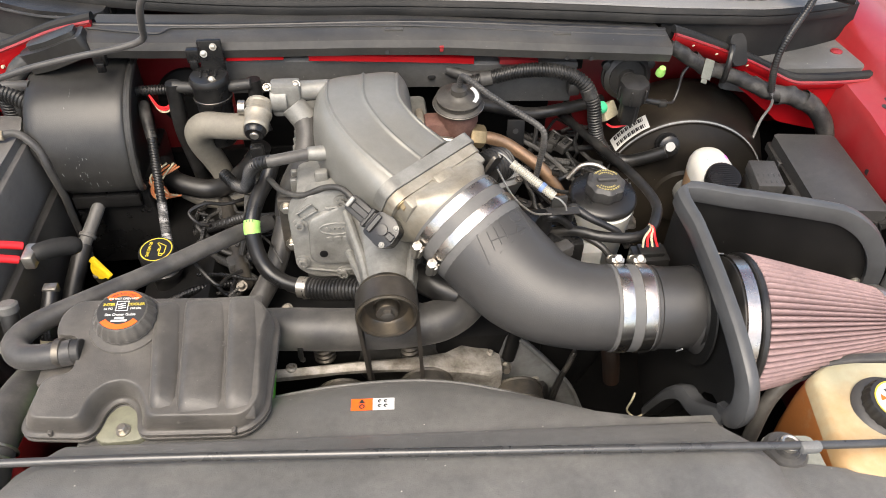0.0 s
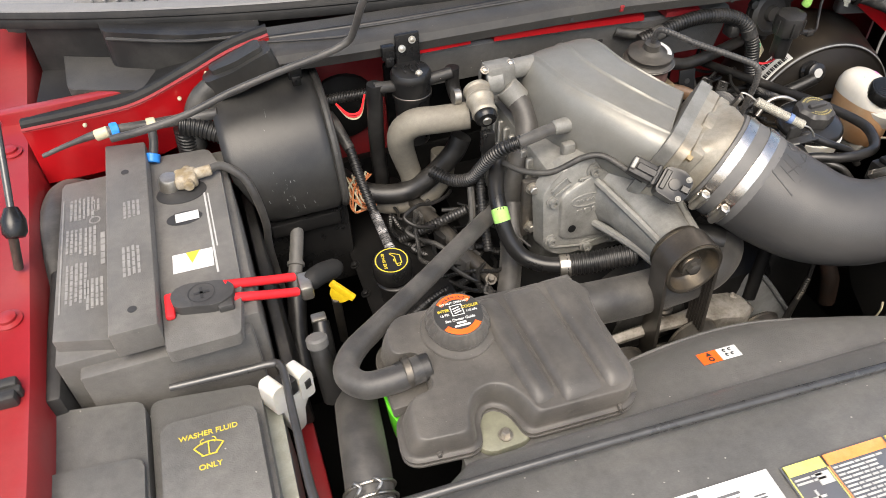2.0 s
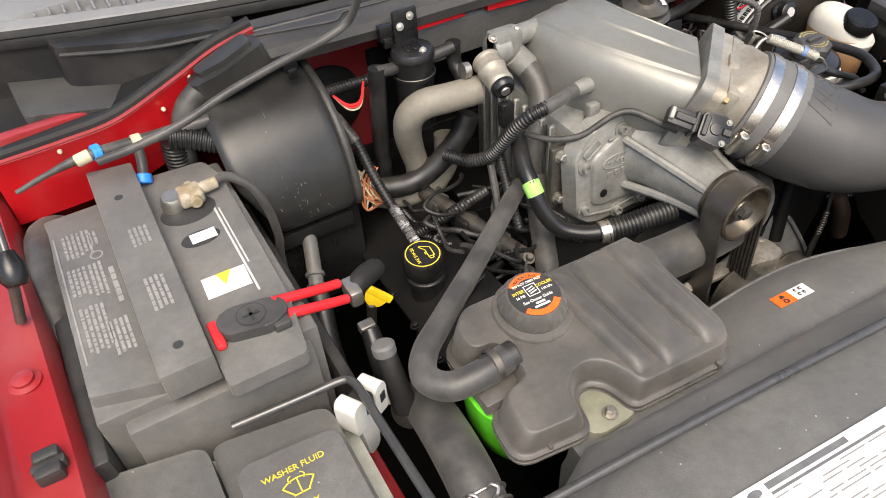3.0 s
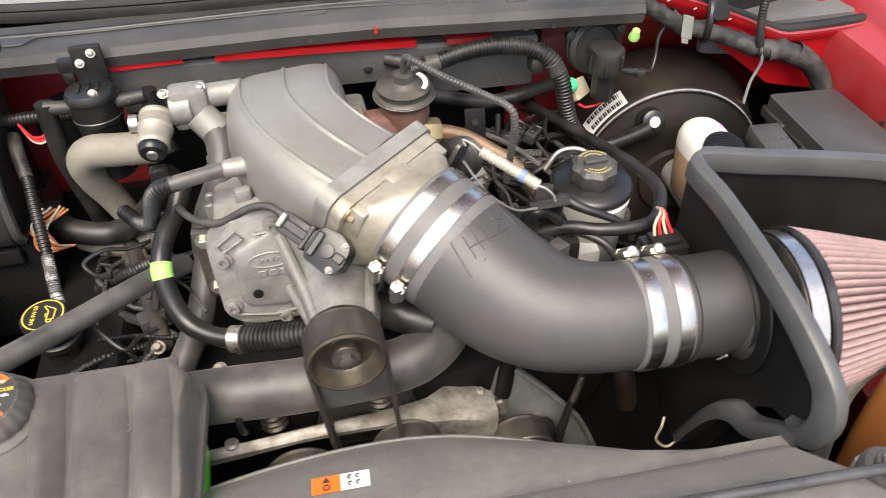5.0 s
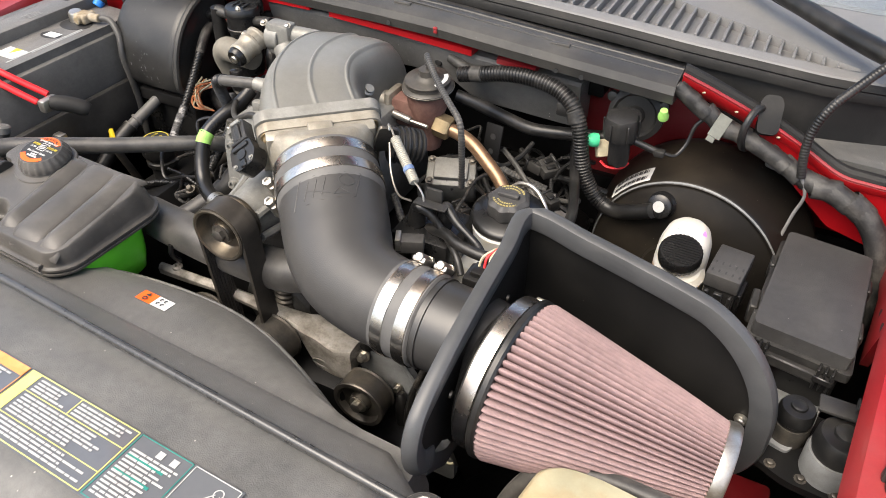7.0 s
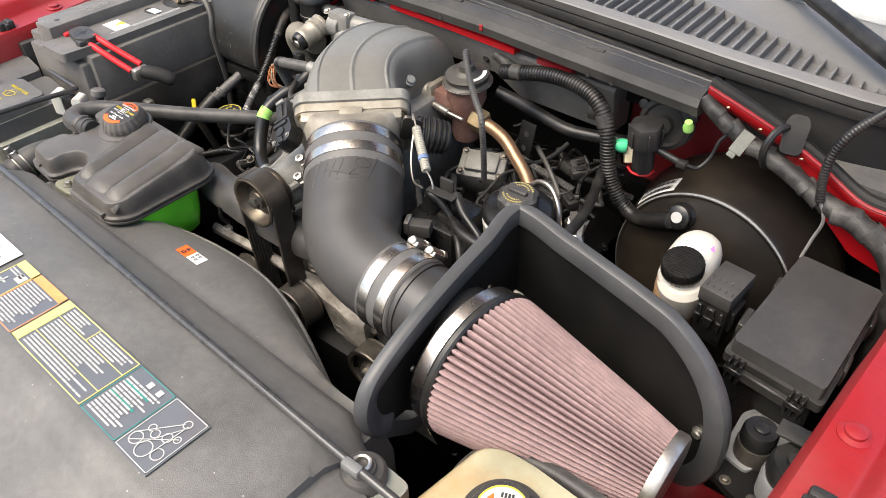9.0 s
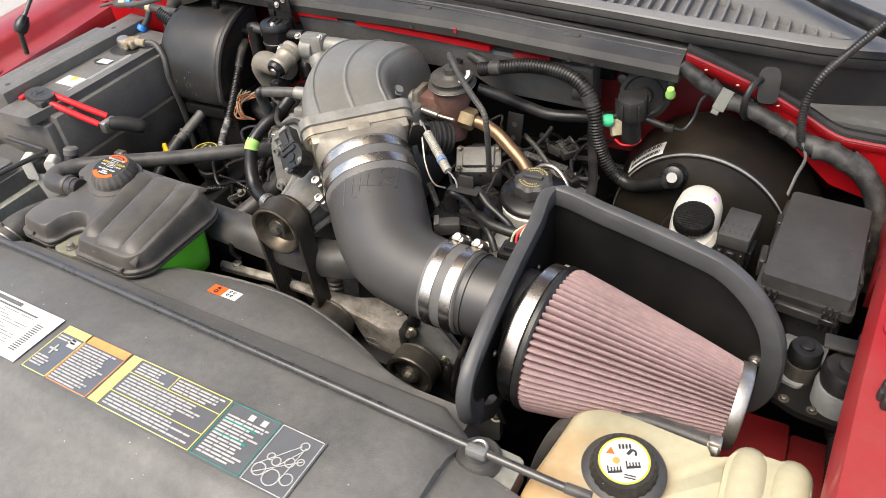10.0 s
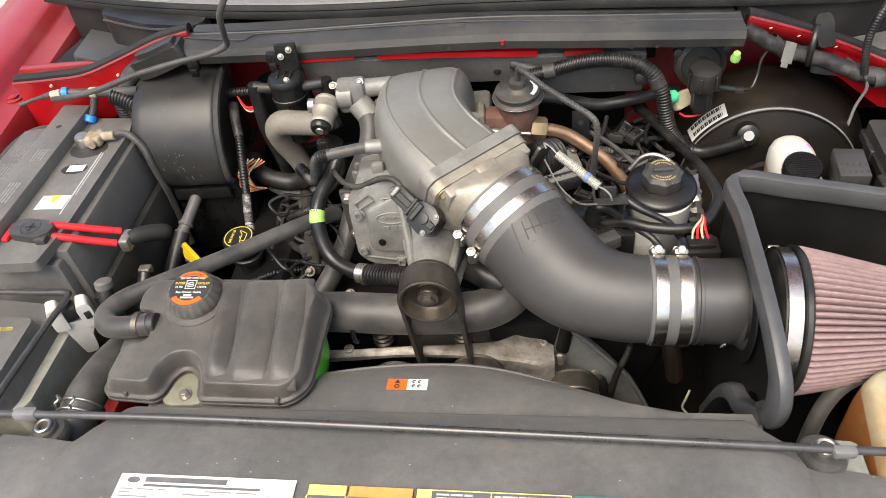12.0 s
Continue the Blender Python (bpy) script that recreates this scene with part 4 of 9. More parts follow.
    for x in (0.248, 0.262):
        quad(bm, o, x, x + 0.006, -0.011, -0.005, 0.0009)
    tagged(part("fine_print", bm, print_pale, t), kind="stuff")
    bm = bmesh.new()
    for x, y, r in ((0.289, -0.045, 0.006), (0.303, -0.047, 0.0075), (0.316, -0.043, 0.0055), (0.298, -0.033, 0.004), (0.309, -0.029, 0.0045), (0.291, -0.031, 0.0035), (0.311, -0.011, 0.004), (0.317, -0.025, 0.0032)):
        ring_print(bm, o @ Matrix.Translation((x, y, 0.001)), r - 0.0007, r + 0.0003, n=22)
    for (xa, ya), (xb, yb) in (((0.283, -0.043), (0.309, -0.012)), ((0.295, -0.048), (0.315, -0.011)), ((0.311, -0.047), (0.313, -0.012)), ((0.285, -0.05), (0.318, -0.024))):
        d = V((xb - xa, yb - ya, 0))
        quad(bm, o @ Matrix.Translation((xa, ya, 0)) @ Matrix.Rotation(math.atan2(d.y, d.x), 4, "Z"), 0, d.length, -0.0004, 0.0004, 0.001)
    part("belt_diagram", bm, print_pale, t)


label_sheet()
from mathutils.bvhtree import BVHTree


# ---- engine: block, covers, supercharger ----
# block and black valve covers: deep shade is put into the base colour
block = thing("engine_block", (0.02, 0.7, 0.5), "shaded near-black engine block under hoses and wiring", "engine")
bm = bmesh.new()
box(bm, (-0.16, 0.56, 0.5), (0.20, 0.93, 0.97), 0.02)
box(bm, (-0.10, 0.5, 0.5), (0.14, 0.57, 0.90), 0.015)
part("crankcase", bm, engine_shade_black, block)
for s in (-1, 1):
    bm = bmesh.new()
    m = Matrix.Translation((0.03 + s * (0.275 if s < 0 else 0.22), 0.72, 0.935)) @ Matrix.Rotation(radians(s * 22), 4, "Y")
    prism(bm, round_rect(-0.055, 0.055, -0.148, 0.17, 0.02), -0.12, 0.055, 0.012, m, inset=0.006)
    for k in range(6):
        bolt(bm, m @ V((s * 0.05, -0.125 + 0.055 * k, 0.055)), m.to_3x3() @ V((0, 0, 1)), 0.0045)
    part("valve_cover", bm, engine_shade_black, block, "black valve cover")

# supercharger with front cover, snout and drive pulley
sc = thing("supercharger", (-0.02, 0.75, 0.98), "dull cast aluminium supercharger with embossed front cover", "supercharger")
bm = bmesh.new()
box(bm, (-0.098, 0.655, 0.98), (0.07, 0.86, 1.135), 0.008)
part("case", bm, cast, sc)
for k in range(9):
    bm = bmesh.new()
    box(bm, (-0.106, 0.69 + 0.017 * k, 1.0), (-0.0975, 0.696 + 0.017 * k, 1.128), 0.0015, seg=1)
    part("cooling_fin", bm, cast, sc)
FACE = basis((-0.045, 0.655, 1.08), (0, -1, 0.13))
bm = bmesh.new()
prism(bm, rounded([(-0.064, -0.052), (-0.035, -0.066), (0.045, -0.064), (0.078, -0.04), (0.080, 0.036), (0.045, 0.066), (-0.03, 0.066), (-0.066, 0.034)], 0.014), -0.005, 0.016, 0.004, FACE, inset=0.004)
prism(bm, rounded([(-0.044, -0.038), (0.04, -0.048), (0.062, 0.022), (0.01, 0.05), (-0.042, 0.026)], 0.012), 0.014, 0.020, 0.002, FACE, inset=0.003)
part("front_cover", bm, cast, sc)
for x, y in ((0.0, 0.047), (-0.05, 0.018), (-0.052, -0.036), (0.03, -0.052), (0.066, 0.024), (-0.005, -0.056)):
    bm = bmesh.new()
    lathe(bm, FACE @ V((x, y, 0.012)), FACE.to_3x3() @ V((0, 0, 1)), [(0, 0), (0.0085, 0), (0.0085, 0.006), (0.0055, 0.0062), (0.0055, 0.0115), (0.003, 0.0115), (0.003, 0.008), (0, 0.008)], 14)
    part("cover_bolt", bm, cast, sc)
for line in ([(-0.018, 0.040), (0.016, 0.042), (0.004, 0.026), (-0.018, 0.040)], [(-0.052, 0.034), (-0.034, 0.046), (-0.028, 0.038), (-0.048, 0.026), (-0.052, 0.034)], [(0.046, -0.03), (0.056, 0.012), (0.036, 0.034)], [(-0.05, -0.045), (-0.015, -0.052), (0.03, -0.048)]):
    bm = bmesh.new()
    sweep(bm, [FACE @ V((x, y, 0.0185)) for x, y in line], 0.0014, 6, smooth=False)
    part("raised_web", bm, cast, sc)
bm = bmesh.new()
lathe(bm, FACE @ V((-0.026, -0.024, 0.0195)), FACE.to_3x3() @ V((0, 0, 1)), [(0, 0), (0.005, 0), (0.005, 0.001), (0.003, 0.0015), (0, 0.0015)], 16)
part("plug", bm, engine_shade_black, sc)
bm = bmesh.new()
o = FACE @ Matrix.Translation((-0.008, 0.012, 0.0204))
sweep(bm, [o @ V((0.020 * math.cos(k * math.pi / 16), 0.0078 * math.sin(k * math.pi / 16), 0)) for k in range(33)], 0.0009, 6, smooth=False)
sweep(bm, [o @ V((-0.013 + 0.0018 * k, 0.0022 * math.sin(k * 2.3), 0)) for k in range(15)], 0.0008, 6, 3)
for x in (-0.0135, -0.0035, 0.0065):
    box(bm, (x, -0.0178, -0.0005), (x + 0.008, -0.0110, 0.0009), 0.0005, o, seg=1)
part("embossing", bm, cast, sc, "raised cast badge shapes")
bm = bmesh.new()
lathe(bm, (0.004, 0.652, 1.084), (-0.02, -1, 0.015), [(0, 0), (0.058, 0), (0.05, 0.012), (0.040, 0.03), (0.032, 0.075), (0.027, 0.105), (0.027, 0.118), (0, 0.118)], 28)
part("snout", bm, cast, sc)
for a in (-150, -90, -30, 35, 145):
    bm = bmesh.new()
    d = V((math.cos(radians(a)), 0, math.sin(radians(a))))
    p = V((0.004, 0.645, 1.084))
    sweep(bm, [p + d * 0.056, p + d * 0.046 + V((0, -0.03, 0)), p + d * 0.033 + V((0, -0.075, 0)), p + d * 0.027 + V((0, -0.108, 0))], 0.005, 8, 4)
    part("snout_rib", bm, cast, sc)
PUL = V((0.0005, 0.488, 1.0885))
bm = bmesh.new()
lathe(bm, PUL + V((0, 0.048, 0)), (0, -1, 0), [(0, 0.0), (0.026, 0.0), (0.0308, 0.001), (0.0313, 0.004), (0.0295, 0.005)] + [(0.0289 + (0.001 if k % 2 else 0), 0.006 + 0.0019 * k) for k in range(14)] + [(0.0295, 0.034), (0.0330, 0.0355), (0.0332, 0.0375), (0.0312, 0.0385), (0.0288, 0.0375), (0.0262, 0.026), (0.0235, 0.023), (0.0150, 0.022), (0.0135, 0.023), (0.0130, 0.030), (0.0118, 0.032), (0.0, 0.032)], 48)
pulley = part("pulley", bm, pulley_metal, sc, "worn steel drive pulley")
bm = bmesh.new()
bolt(bm, PUL + V((0, 0.0165, 0)), (0, -1, 0), 0.0075, 0.006)
part("hub_bolt", bm, dark_steel, pulley, "browned hub bolt")


def belt(name, c0, r0, c1, r1, y0, y1, label):
    """A flat belt round two wheels, ribbed inside."""
    a, b = V((c0[0], c0[1])), V((c1[0], c1[1]))
    d = b - a
    base = math.atan2(d.y, d.x)
    off = math.acos((r0 - r1) / d.length)
    outline = []
    for k in range(17):
        t = base + off + (2 * math.pi - 2 * off) * k / 16
        outline.append((a, r0, t))
    for k in range(17):
        t = base - off + 2 * off * k / 16
        outline.append((b, r1, t))
    bm = bmesh.new()
    rings = []
    for c, r, t in outline:
        u = V((math.cos(t), math.sin(t)))
        p, q = c + u * r, c + u * (r + 0.0042)
        ring = [V((q.x, y0, q.y)), V((q.x, y1, q.y))]
        w = (y1 - y0) / 6
        for k in range(6):
            ring += [V((p.x, y1 - w * k, p.y)), V((p.x + u.x * 0.0018, y1 - w * (k + 0.5), p.y + u.y * 0.0018))]
        ring += [V((p.x, y0, p.y))]
        rings.append(ring)
    rings.append(rings[0])
    loft(bm, rings, cap=False)
    bmesh.ops.remove_doubles(bm, verts=bm.verts, dist=1e-6)
    single(name, bm, belt_rubber, label, "belt", sharp=25)


belt("drive_belt", (0.0005, 1.0885), 0.0298, (0.012, 0.90), 0.027, 0.500, 0.527, "worn ribbed rubber drive belt round the supercharger pulley")


def idler(name, at, r, w, label, group="idler pulleys"):
    t = thing(name, at, label, "pulley", group)
    bm = bmesh.new()
    lathe(bm, V(at) + V((0, w, 0)), (0, -1, 0), [(0, 0), (r * 0.95, 0), (r, 0.002), (r * 0.94, 0.004), (r * 0.94, w - 0.004), (r, w - 0.002), (r * 0.97, w), (r * 0.82, w), (r * 0.76, w - 0.008), (r * 0.4, w - 0.009), (r * 0.36, w - 0.002), (0, w - 0.002)], 36)
    part("wheel", bm, dark_steel, t)
    bm = bmesh.new()
    bolt(bm, V(at) + V((0, 0.002, 0)), (0, -1, 0), r * 0.22)
    part("bolt", bm, zinc, t)


idler("idler_pulley", (0.043, 0.487, 0.940), 0.034, 0.031, "dark steel idler pulley with hexagon bolt")
idler("idler_pulley", (0.161, 0.501, 0.890), 0.0345, 0.030, "dark steel idler pulley beside the bracket")
idler("idler_pulley", (-0.058, 0.487, 0.932), 0.034, 0.030, "dark steel idler pulley behind the shroud")
idler("crank_pulley", (0.012, 0.505, 0.90), 0.0295, 0.025, "dark steel lower pulley carrying the drive belt")

bracket = thing("accessory_bracket", (0.03, 0.52, 0.9), "grimy cast aluminium accessory bracket across the engine front", "bracket")
bm = bmesh.new()
rings = []
for x, y, zt, zb, dp in ((-0.140, 0.518, 0.977, 0.964, 0.013), (-0.10, 0.518, 0.978, 0.966, 0.013), (-0.06, 0.519, 0.978, 0.9685, 0.014), (-0.03, 0.520, 0.977, 0.967, 0.015), (0.01, 0.521, 0.973, 0.963, 0.017), (0.045, 0.522, 0.967, 0.957, 0.022), (0.070, 0.522, 0.960, 0.945, 0.030), (0.082, 0.522, 0.957, 0.918, 0.038), (0.094, 0.523, 0.954, 0.892, 0.045), (0.110, 0.521, 0.950, 0.884, 0.044), (0.124, 0.520, 0.947, 0.892, 0.044), (0.1385, 0.527, 0.943, 0.908, 0.030)):
    rings.append([V((x, y, zb)), V((x, y - 0.001, zt - 0.004)), V((x, y + 0.002, zt)), V((x, y + dp * 0.5, zt + 0.0015)), V((x, y + dp - 0.004, zt - 0.001)), V((x, y + dp, zt - 0.008)), V((x, y + dp, zb))])
loft(bm, rings)
part("arm", bm, cast_dirty, bracket)
for x, y, z, r in ((-0.115, 0.526, 0.977, 0.0065), (0.126, 0.552, 0.945, 0.005)):
    bm = bmesh.new()
    lathe(bm, (x, y, z - 0.004), (0.1, 0, 1), [(0, 0), (r, 0), (r, 0.007), (r * 0.6, 0.009), (r * 0.55, 0.005), (0, 0.005)], 20)
    part("boss", bm, cast_dirty, bracket)
bm = bmesh.new()
sweep(bm, [V((0.100 + 0.014 * math.cos(k * math.pi / 12), 0.5215, 0.912 + 0.0055 * math.sin(k * math.pi / 12))) for k in range(25)], 0.0008, 6, smooth=False)
part("embossing", bm, cast, bracket)

side = thing("side_bracket", (-0.112, 0.67, 1.05), "dark flat bracket with bolt beside the supercharger cover", "bracket")
bm = bmesh.new()
box(bm, (-0.121, 0.664, 1.035), (-0.100, 0.672, 1.118), 0.002)
part("plate", bm, dark_steel, side)
for z in (1.050, 1.108):
    bm = bmesh.new()
    bolt(bm, (-0.111, 0.664, z), (0, -1, 0.1), 0.0052, 0.007)
    part("bolt", bm, zinc, side)

# plenum: a broad flat duct that swings from the throttle body to the rear
plenum = thing("intake_plenum", (-0.01, 0.72, 1.12), "silver painted cast intake plenum with two raised ribs", "intake plenum")
AX = V((0.60, -0.68, -0.38)).normalized()
SIDE = V((0.75, 0.66, 0.0)).normalized()
SIDE = (SIDE - AX * SIDE.dot(AX)).normalized()
UPV = SIDE.cross(AX).normalized()
if UPV.z < 0:
    UPV = -UPV
bm = bmesh.new()
stations = [  # centre x, y, heading in degrees from +y to the left, half width, top z, bottom z
    (0.0465, 0.637, 48, 0.0630, 1.189, 1.126),
    (0.036, 0.647, 46, 0.0625, 1.193, 1.125),
    (0.018, 0.666, 40, 0.0615, 1.200, 1.123),
    (0.002, 0.690, 31, 0.0610, 1.206, 1.120),
    (-0.009, 0.716, 20, 0.0610, 1.2085, 1.116),
    (-0.0145, 0.742, 11, 0.0622, 1.2095, 1.110),
    (-0.0150, 0.770, 8, 0.0634, 1.2080, 1.10),
    (-0.0145, 0.794, 8, 0.0642, 1.2035, 1.085),
    (-0.0140, 0.813, 9, 0.0640, 1.1955, 1.078),
    (-0.0135, 0.827, 10, 0.0625, 1.1840, 1.07),
    (-0.0130, 0.837, 10, 0.0595, 1.1680, 1.07),
    (-0.0130, 0.843, 10, 0.0530, 1.1470, 1.07),
]
fine = zip(spline([s[:3] for s in stations], 4), spline([s[3:] for s in stations], 4))
rings = []
for (cx, cy, head), (hw, zt, zb) in fine:
    a = radians(head)
    side = V((math.cos(a), math.sin(a), 0))
    ring = []
    for k in range(141):
        # a flat crown with rounded shoulders that turn into steep sides, and three raised ribs
        u = -math.sin(math.pi / 2 * (k / 70 - 1))
        v = max(0.0, 1 - abs(u) ** 5.5) ** 0.34
        rib = 0.0024 * sum(math.exp(-((u - g) / 0.030) ** 4) for g in (-0.66, 0.03, 0.72)) * min(1, max(0, (zt - 1.183) * 60))
        ring.append(V((cx, cy, 0)) + side * hw * u + V((0, 0, zb + 0.02 + (zt - zb - 0.02) * v + rib)))
    for u in (-0.97, -0.5, 0.0, 0.5, 0.97):
        ring.append(V((cx, cy, zb)) + side * hw * u * 0.86)
    rings.append(ring)
loft(bm, rings)
part("duct", bm, silver, plenum, sharp=50)
bm = bmesh.new()
cyl(bm, (-0.040, 0.690, 1.166), (-0.080, 0.6845, 1.169), 0.0105, 0.0082)
box(bm, (-0.074, 0.664, 1.138), (-0.058, 0.676, 1.156), 0.004)
part("hose_nipple", bm, cast, plenum)
FL = Matrix.Translation((0.0455, 0.638, 1.155)) @ Matrix((SIDE, UPV, AX)).transposed().to_4x4()
bm = bmesh.new()
prism(bm, rounded([(-0.068, -0.046), (0.068, -0.046), (0.070, 0.036), (0.062, 0.045), (-0.060, 0.045), (-0.070, 0.036)], 0.008), -0.007, 0.007, 0.002, FL)
part("flange", bm, cast, plenum)
bm = bmesh.new()
lathe(bm, (0.044, 0.742, 1.160), (0.6, -0.3, 0.6), [(0, 0), (0.0075, 0), (0.0075, 0.010), (0.005, 0.011), (0.005, 0.015), (0, 0.015)], 16)
part("boss", bm, cast, plenum)

tb = thing("throttle_valve", (0.08, 0.6, 1.09), "tarnished yellowish cast throttle body between plenum and intake hose", "throttle body")
bm = bmesh.new()
prism(bm, rounded([(-0.066, -0.044), (0.066, -0.044), (0.068, 0.034), (0.060, 0.042), (-0.058, 0.042), (-0.068, 0.034)], 0.008), 0.0075, 0.019, 0.002, FL)
rings = []
for h, mixin, sx, sy, yo in ((0.018, 0.0, 0.060, 0.040, 0.0), (0.027, 0.35, 0.059, 0.043, 0.002), (0.038, 0.75, 0.056, 0.049, 0.006), (0.048, 1.0, 0.0535, 0.0535, 0.008), (0.08, 1.0, 0.0525, 0.0525, 0.008)):
    ring = []
    for k in range(40):
        a = 2 * math.pi * k / 40
        e = 2 / (2 + 6 * (1 - mixin))
        c, s = math.cos(a), math.sin(a)
        ring.append(FL @ V((sx * math.copysign(abs(c) ** e, c), yo + sy * math.copysign(abs(s) ** e, s), h)))
    rings.append(ring)
loft(bm, rings)
box(bm, (-0.014, 0.018, 0.016), (0.014, 0.0455, 0.040), 0.003, FL)
part("body", bm, tb_metal, tb)
for x in (-0.040, 0.040):
    bm = bmesh.new()
    box(bm, (x - 0.019, 0.012, 0.0195), (x + 0.019, 0.0425, 0.034), 0.003, FL)
    part("lug", bm, tb_metal, tb)
for x in (-0.056, 0.056):
    bm = bmesh.new()
    bolt(bm, FL @ V((x, 0.031, 0.019)), AX, 0.0055, 0.006)
    part("bolt", bm, brass, tb, "yellow zinc bolt")
TD = V((0.030, -0.029, -0.014)).normalized()
TN = V((-0.3, -0.6, 0.75))
TN = (TN - TD * TN.dot(TD)).normalized()
TP = Matrix.Translation((0.0, 0.566, 1.153)) @ Matrix((TD, TN.cross(TD), TN)).transposed().to_4x4()
bm = bmesh.new()
prism(bm, rounded([(-0.013, -0.015), (0.012, -0.017), (0.021, -0.008), (0.019, 0.012), (0.006, 0.018), (-0.013, 0.014)], 0.004), -0.012, 0.008, 0.0015, TP)
lathe(bm, TP @ V((0.003, 0.0, 0.008)), TN, [(0, 0), (0.0066, 0), (0.0062, 0.0018), (0.005, 0.002), (0, 0.002)], 24)
box(bm, (-0.011, -0.011, 0.006), (-0.005, 0.011, 0.0105), 0.001, TP, seg=1)
box(bm, (0.010, -0.004, 0.006), (0.0195, 0.004, 0.0100), 0.001, TP, seg=1)
part("position_sensor", bm, plastic_gloss, tb, "black throttle position sensor")
bm = bmesh.new()
box(bm, (-0.046, -0.0095, -0.0095), (-0.0135, 0.0095, 0.0065), 0.0018, TP)
box(bm, (-0.040, -0.004, 0.0062), (-0.018, 0.004, 0.0092), 0.001, TP, seg=1)
box(bm, (-0.020, -0.0115, -0.011), (-0.0155, 0.0115, 0.0085), 0.001, TP, seg=1)
splug = part("sensor_plug", bm, plastic, tb, "grey-black sensor plug")
bm = bmesh.new()
box(bm, (-0.046, -0.006, 0.005), (-0.041, 0.007, 0.0105), 0.001, TP, seg=1)
part("lock_clip", bm, cast, splug, "pale metal lock clip")
for p in ((0.014, 0.011, 0.008), (0.013, -0.012, 0.008)):
    bm = bmesh.new()
    bolt(bm, TP @ V(p), TN, 0.0021)
    part("sensor_bolt", bm, cast, tb)

# ---- intake hose, clamps, heat shield and cone filter ----
C0 = FL @ V((0, 0.008, 0.077))
C1 = V((0.254, 0.481, 1.099))
D1 = V((1, -0.06, -0.03)).normalized()


def bez(p0, d0, p1, d1, k0, k1, n):
    a, b = p0 + d0 * k0, p1 - d1 * k1
    out = []
    for i in range(n + 1):
        u = i / n
        out.append(p0 * (1 - u) ** 3 + a * 3 * u * (1 - u) ** 2 + b * 3 * u * u * (1 - u) + p1 * u ** 3)
    return out


tube = thing("intake_tube", (0.17, 0.5, 1.05), "textured black plastic elbow intake tube with embossed badge", "intake tube")
bm = bmesh.new()
S0, E0 = C0 + AX * 0.006, C1 - D1 * 0.012
path = bez(S0, AX, E0, D1, 0.085, 0.085, 30)
sweep(bm, path, [0.0572, 0.0568, 0.0545, 0.050, 0.0462, 0.0448], 44, smooth=False)
elbow = part("elbow", bm, intake_black, tube)
bm = bmesh.new()
sweep(bm, [p + (V((0, -0.6, -0.8)).normalized() * (0.0572 - 0.0124 * (i + 4) / 30)) for i, p in enumerate(path[4:])], 0.0012, 6, smooth=False)
part("mould_seam", bm, intake_black, tube)
near = min(path, key=lambda p: (V((p.x, p.y)) - V((0.108, 0.539))).length)
skin = BVHTree.FromPolygons([v.co for v in elbow.data.vertices], [tuple(p.vertices) for p in elbow.data.polygons])
em = basis(near, V((0.10, -0.28, 0.95)), -AX)


def emboss(pts, w=0.0006):
    """One raised stroke of the moulded badge, laid on the upper side of the tube."""
    bm = bmesh.new()
    line = []
    for (x0, y0), (x1, y1) in zip(pts, pts[1:]):
        for k in range(5):
            line.append((x0 + (x1 - x0) * k / 4, y0 + (y1 - y0) * k / 4))
    out = []
    for x, y in line:
        hit = skin.ray_cast(em @ V((x, y, 0.15)), em.to_3x3() @ V((0, 0, -1)))[0]
        if hit is not None:
            out.append(hit)
    sweep(bm, out, w, 6, smooth=False)
    part("badge_stroke", bm, intake_black, tube)


ring = [(0.021 + 0.0075 * math.cos(a), 0.006 + 0.0065 * math.sin(a)) for a in [2 * math.pi * k / 14 for k in range(15)]]
for pts in (((-0.036, -0.014), (-0.026, 0.016), (0.036, 0.016), (0.026, -0.014), (-0.036, -0.014)), ((-0.024, -0.009), (-0.017, 0.011)), ((-0.015, -0.009), (-0.008, 0.011)), ((-0.006, -0.009), (0.001, 0.011)), ((-0.020, 0.001), (0.004, -0.009)), ((0.006, -0.010), (0.022, -0.010), (0.013, -0.003), (0.006, -0.010)), ring):
    emboss(pts, 0.0006)


def clamp(at, axis, r, w, screw_dir, label, group="hose clamps"):
    """A stainless band with its worm housing and screw."""
    t = thing("hose_clamp", at, label, "hose clamp", group)
    bm = bmesh.new()
    lathe(bm, V(at) - V(axis) * w / 2, axis, [(r - 0.001, 0), (r + 0.0008, 0.0006), (r + 0.0012, w / 2), (r + 0.0008, w - 0.0006), (r - 0.001, w)], 64)
    part("band", bm, steel, t)
    m = basis(V(at), axis, screw_dir)
    bm = bmesh.new()
    box(bm, (-0.011, r, -0.007), (0.011, r + 0.006, 0.007), 0.002, m)
    cyl(bm, m @ V((-0.013, r + 0.005, 0)), m @ V((0.013, r + 0.005, 0)), 0.0045, n=14)
    lathe(bm, m @ V((0.012, r + 0.005, 0)), m.to_3x3() @ V((1, 0, 0)), [(0, 0), (0.0055, 0), (0.0055, 0.006), (0.003, 0.0065), (0.003, 0.004), (0, 0.004)], 6)
    part("screw", bm, zinc, t)


bm = bmesh.new()
lathe(bm, C0 - AX * 0.027, AX, [(0.053, 0), (0.0568, 0.001), (0.0575, 0.02), (0.0582, 0.046), (0.057, 0.052), (0.056, 0.054)], 56)
single("hose_coupler", bm, silicone, "grey silicone coupler between throttle body and tube", "coupler", "couplers")
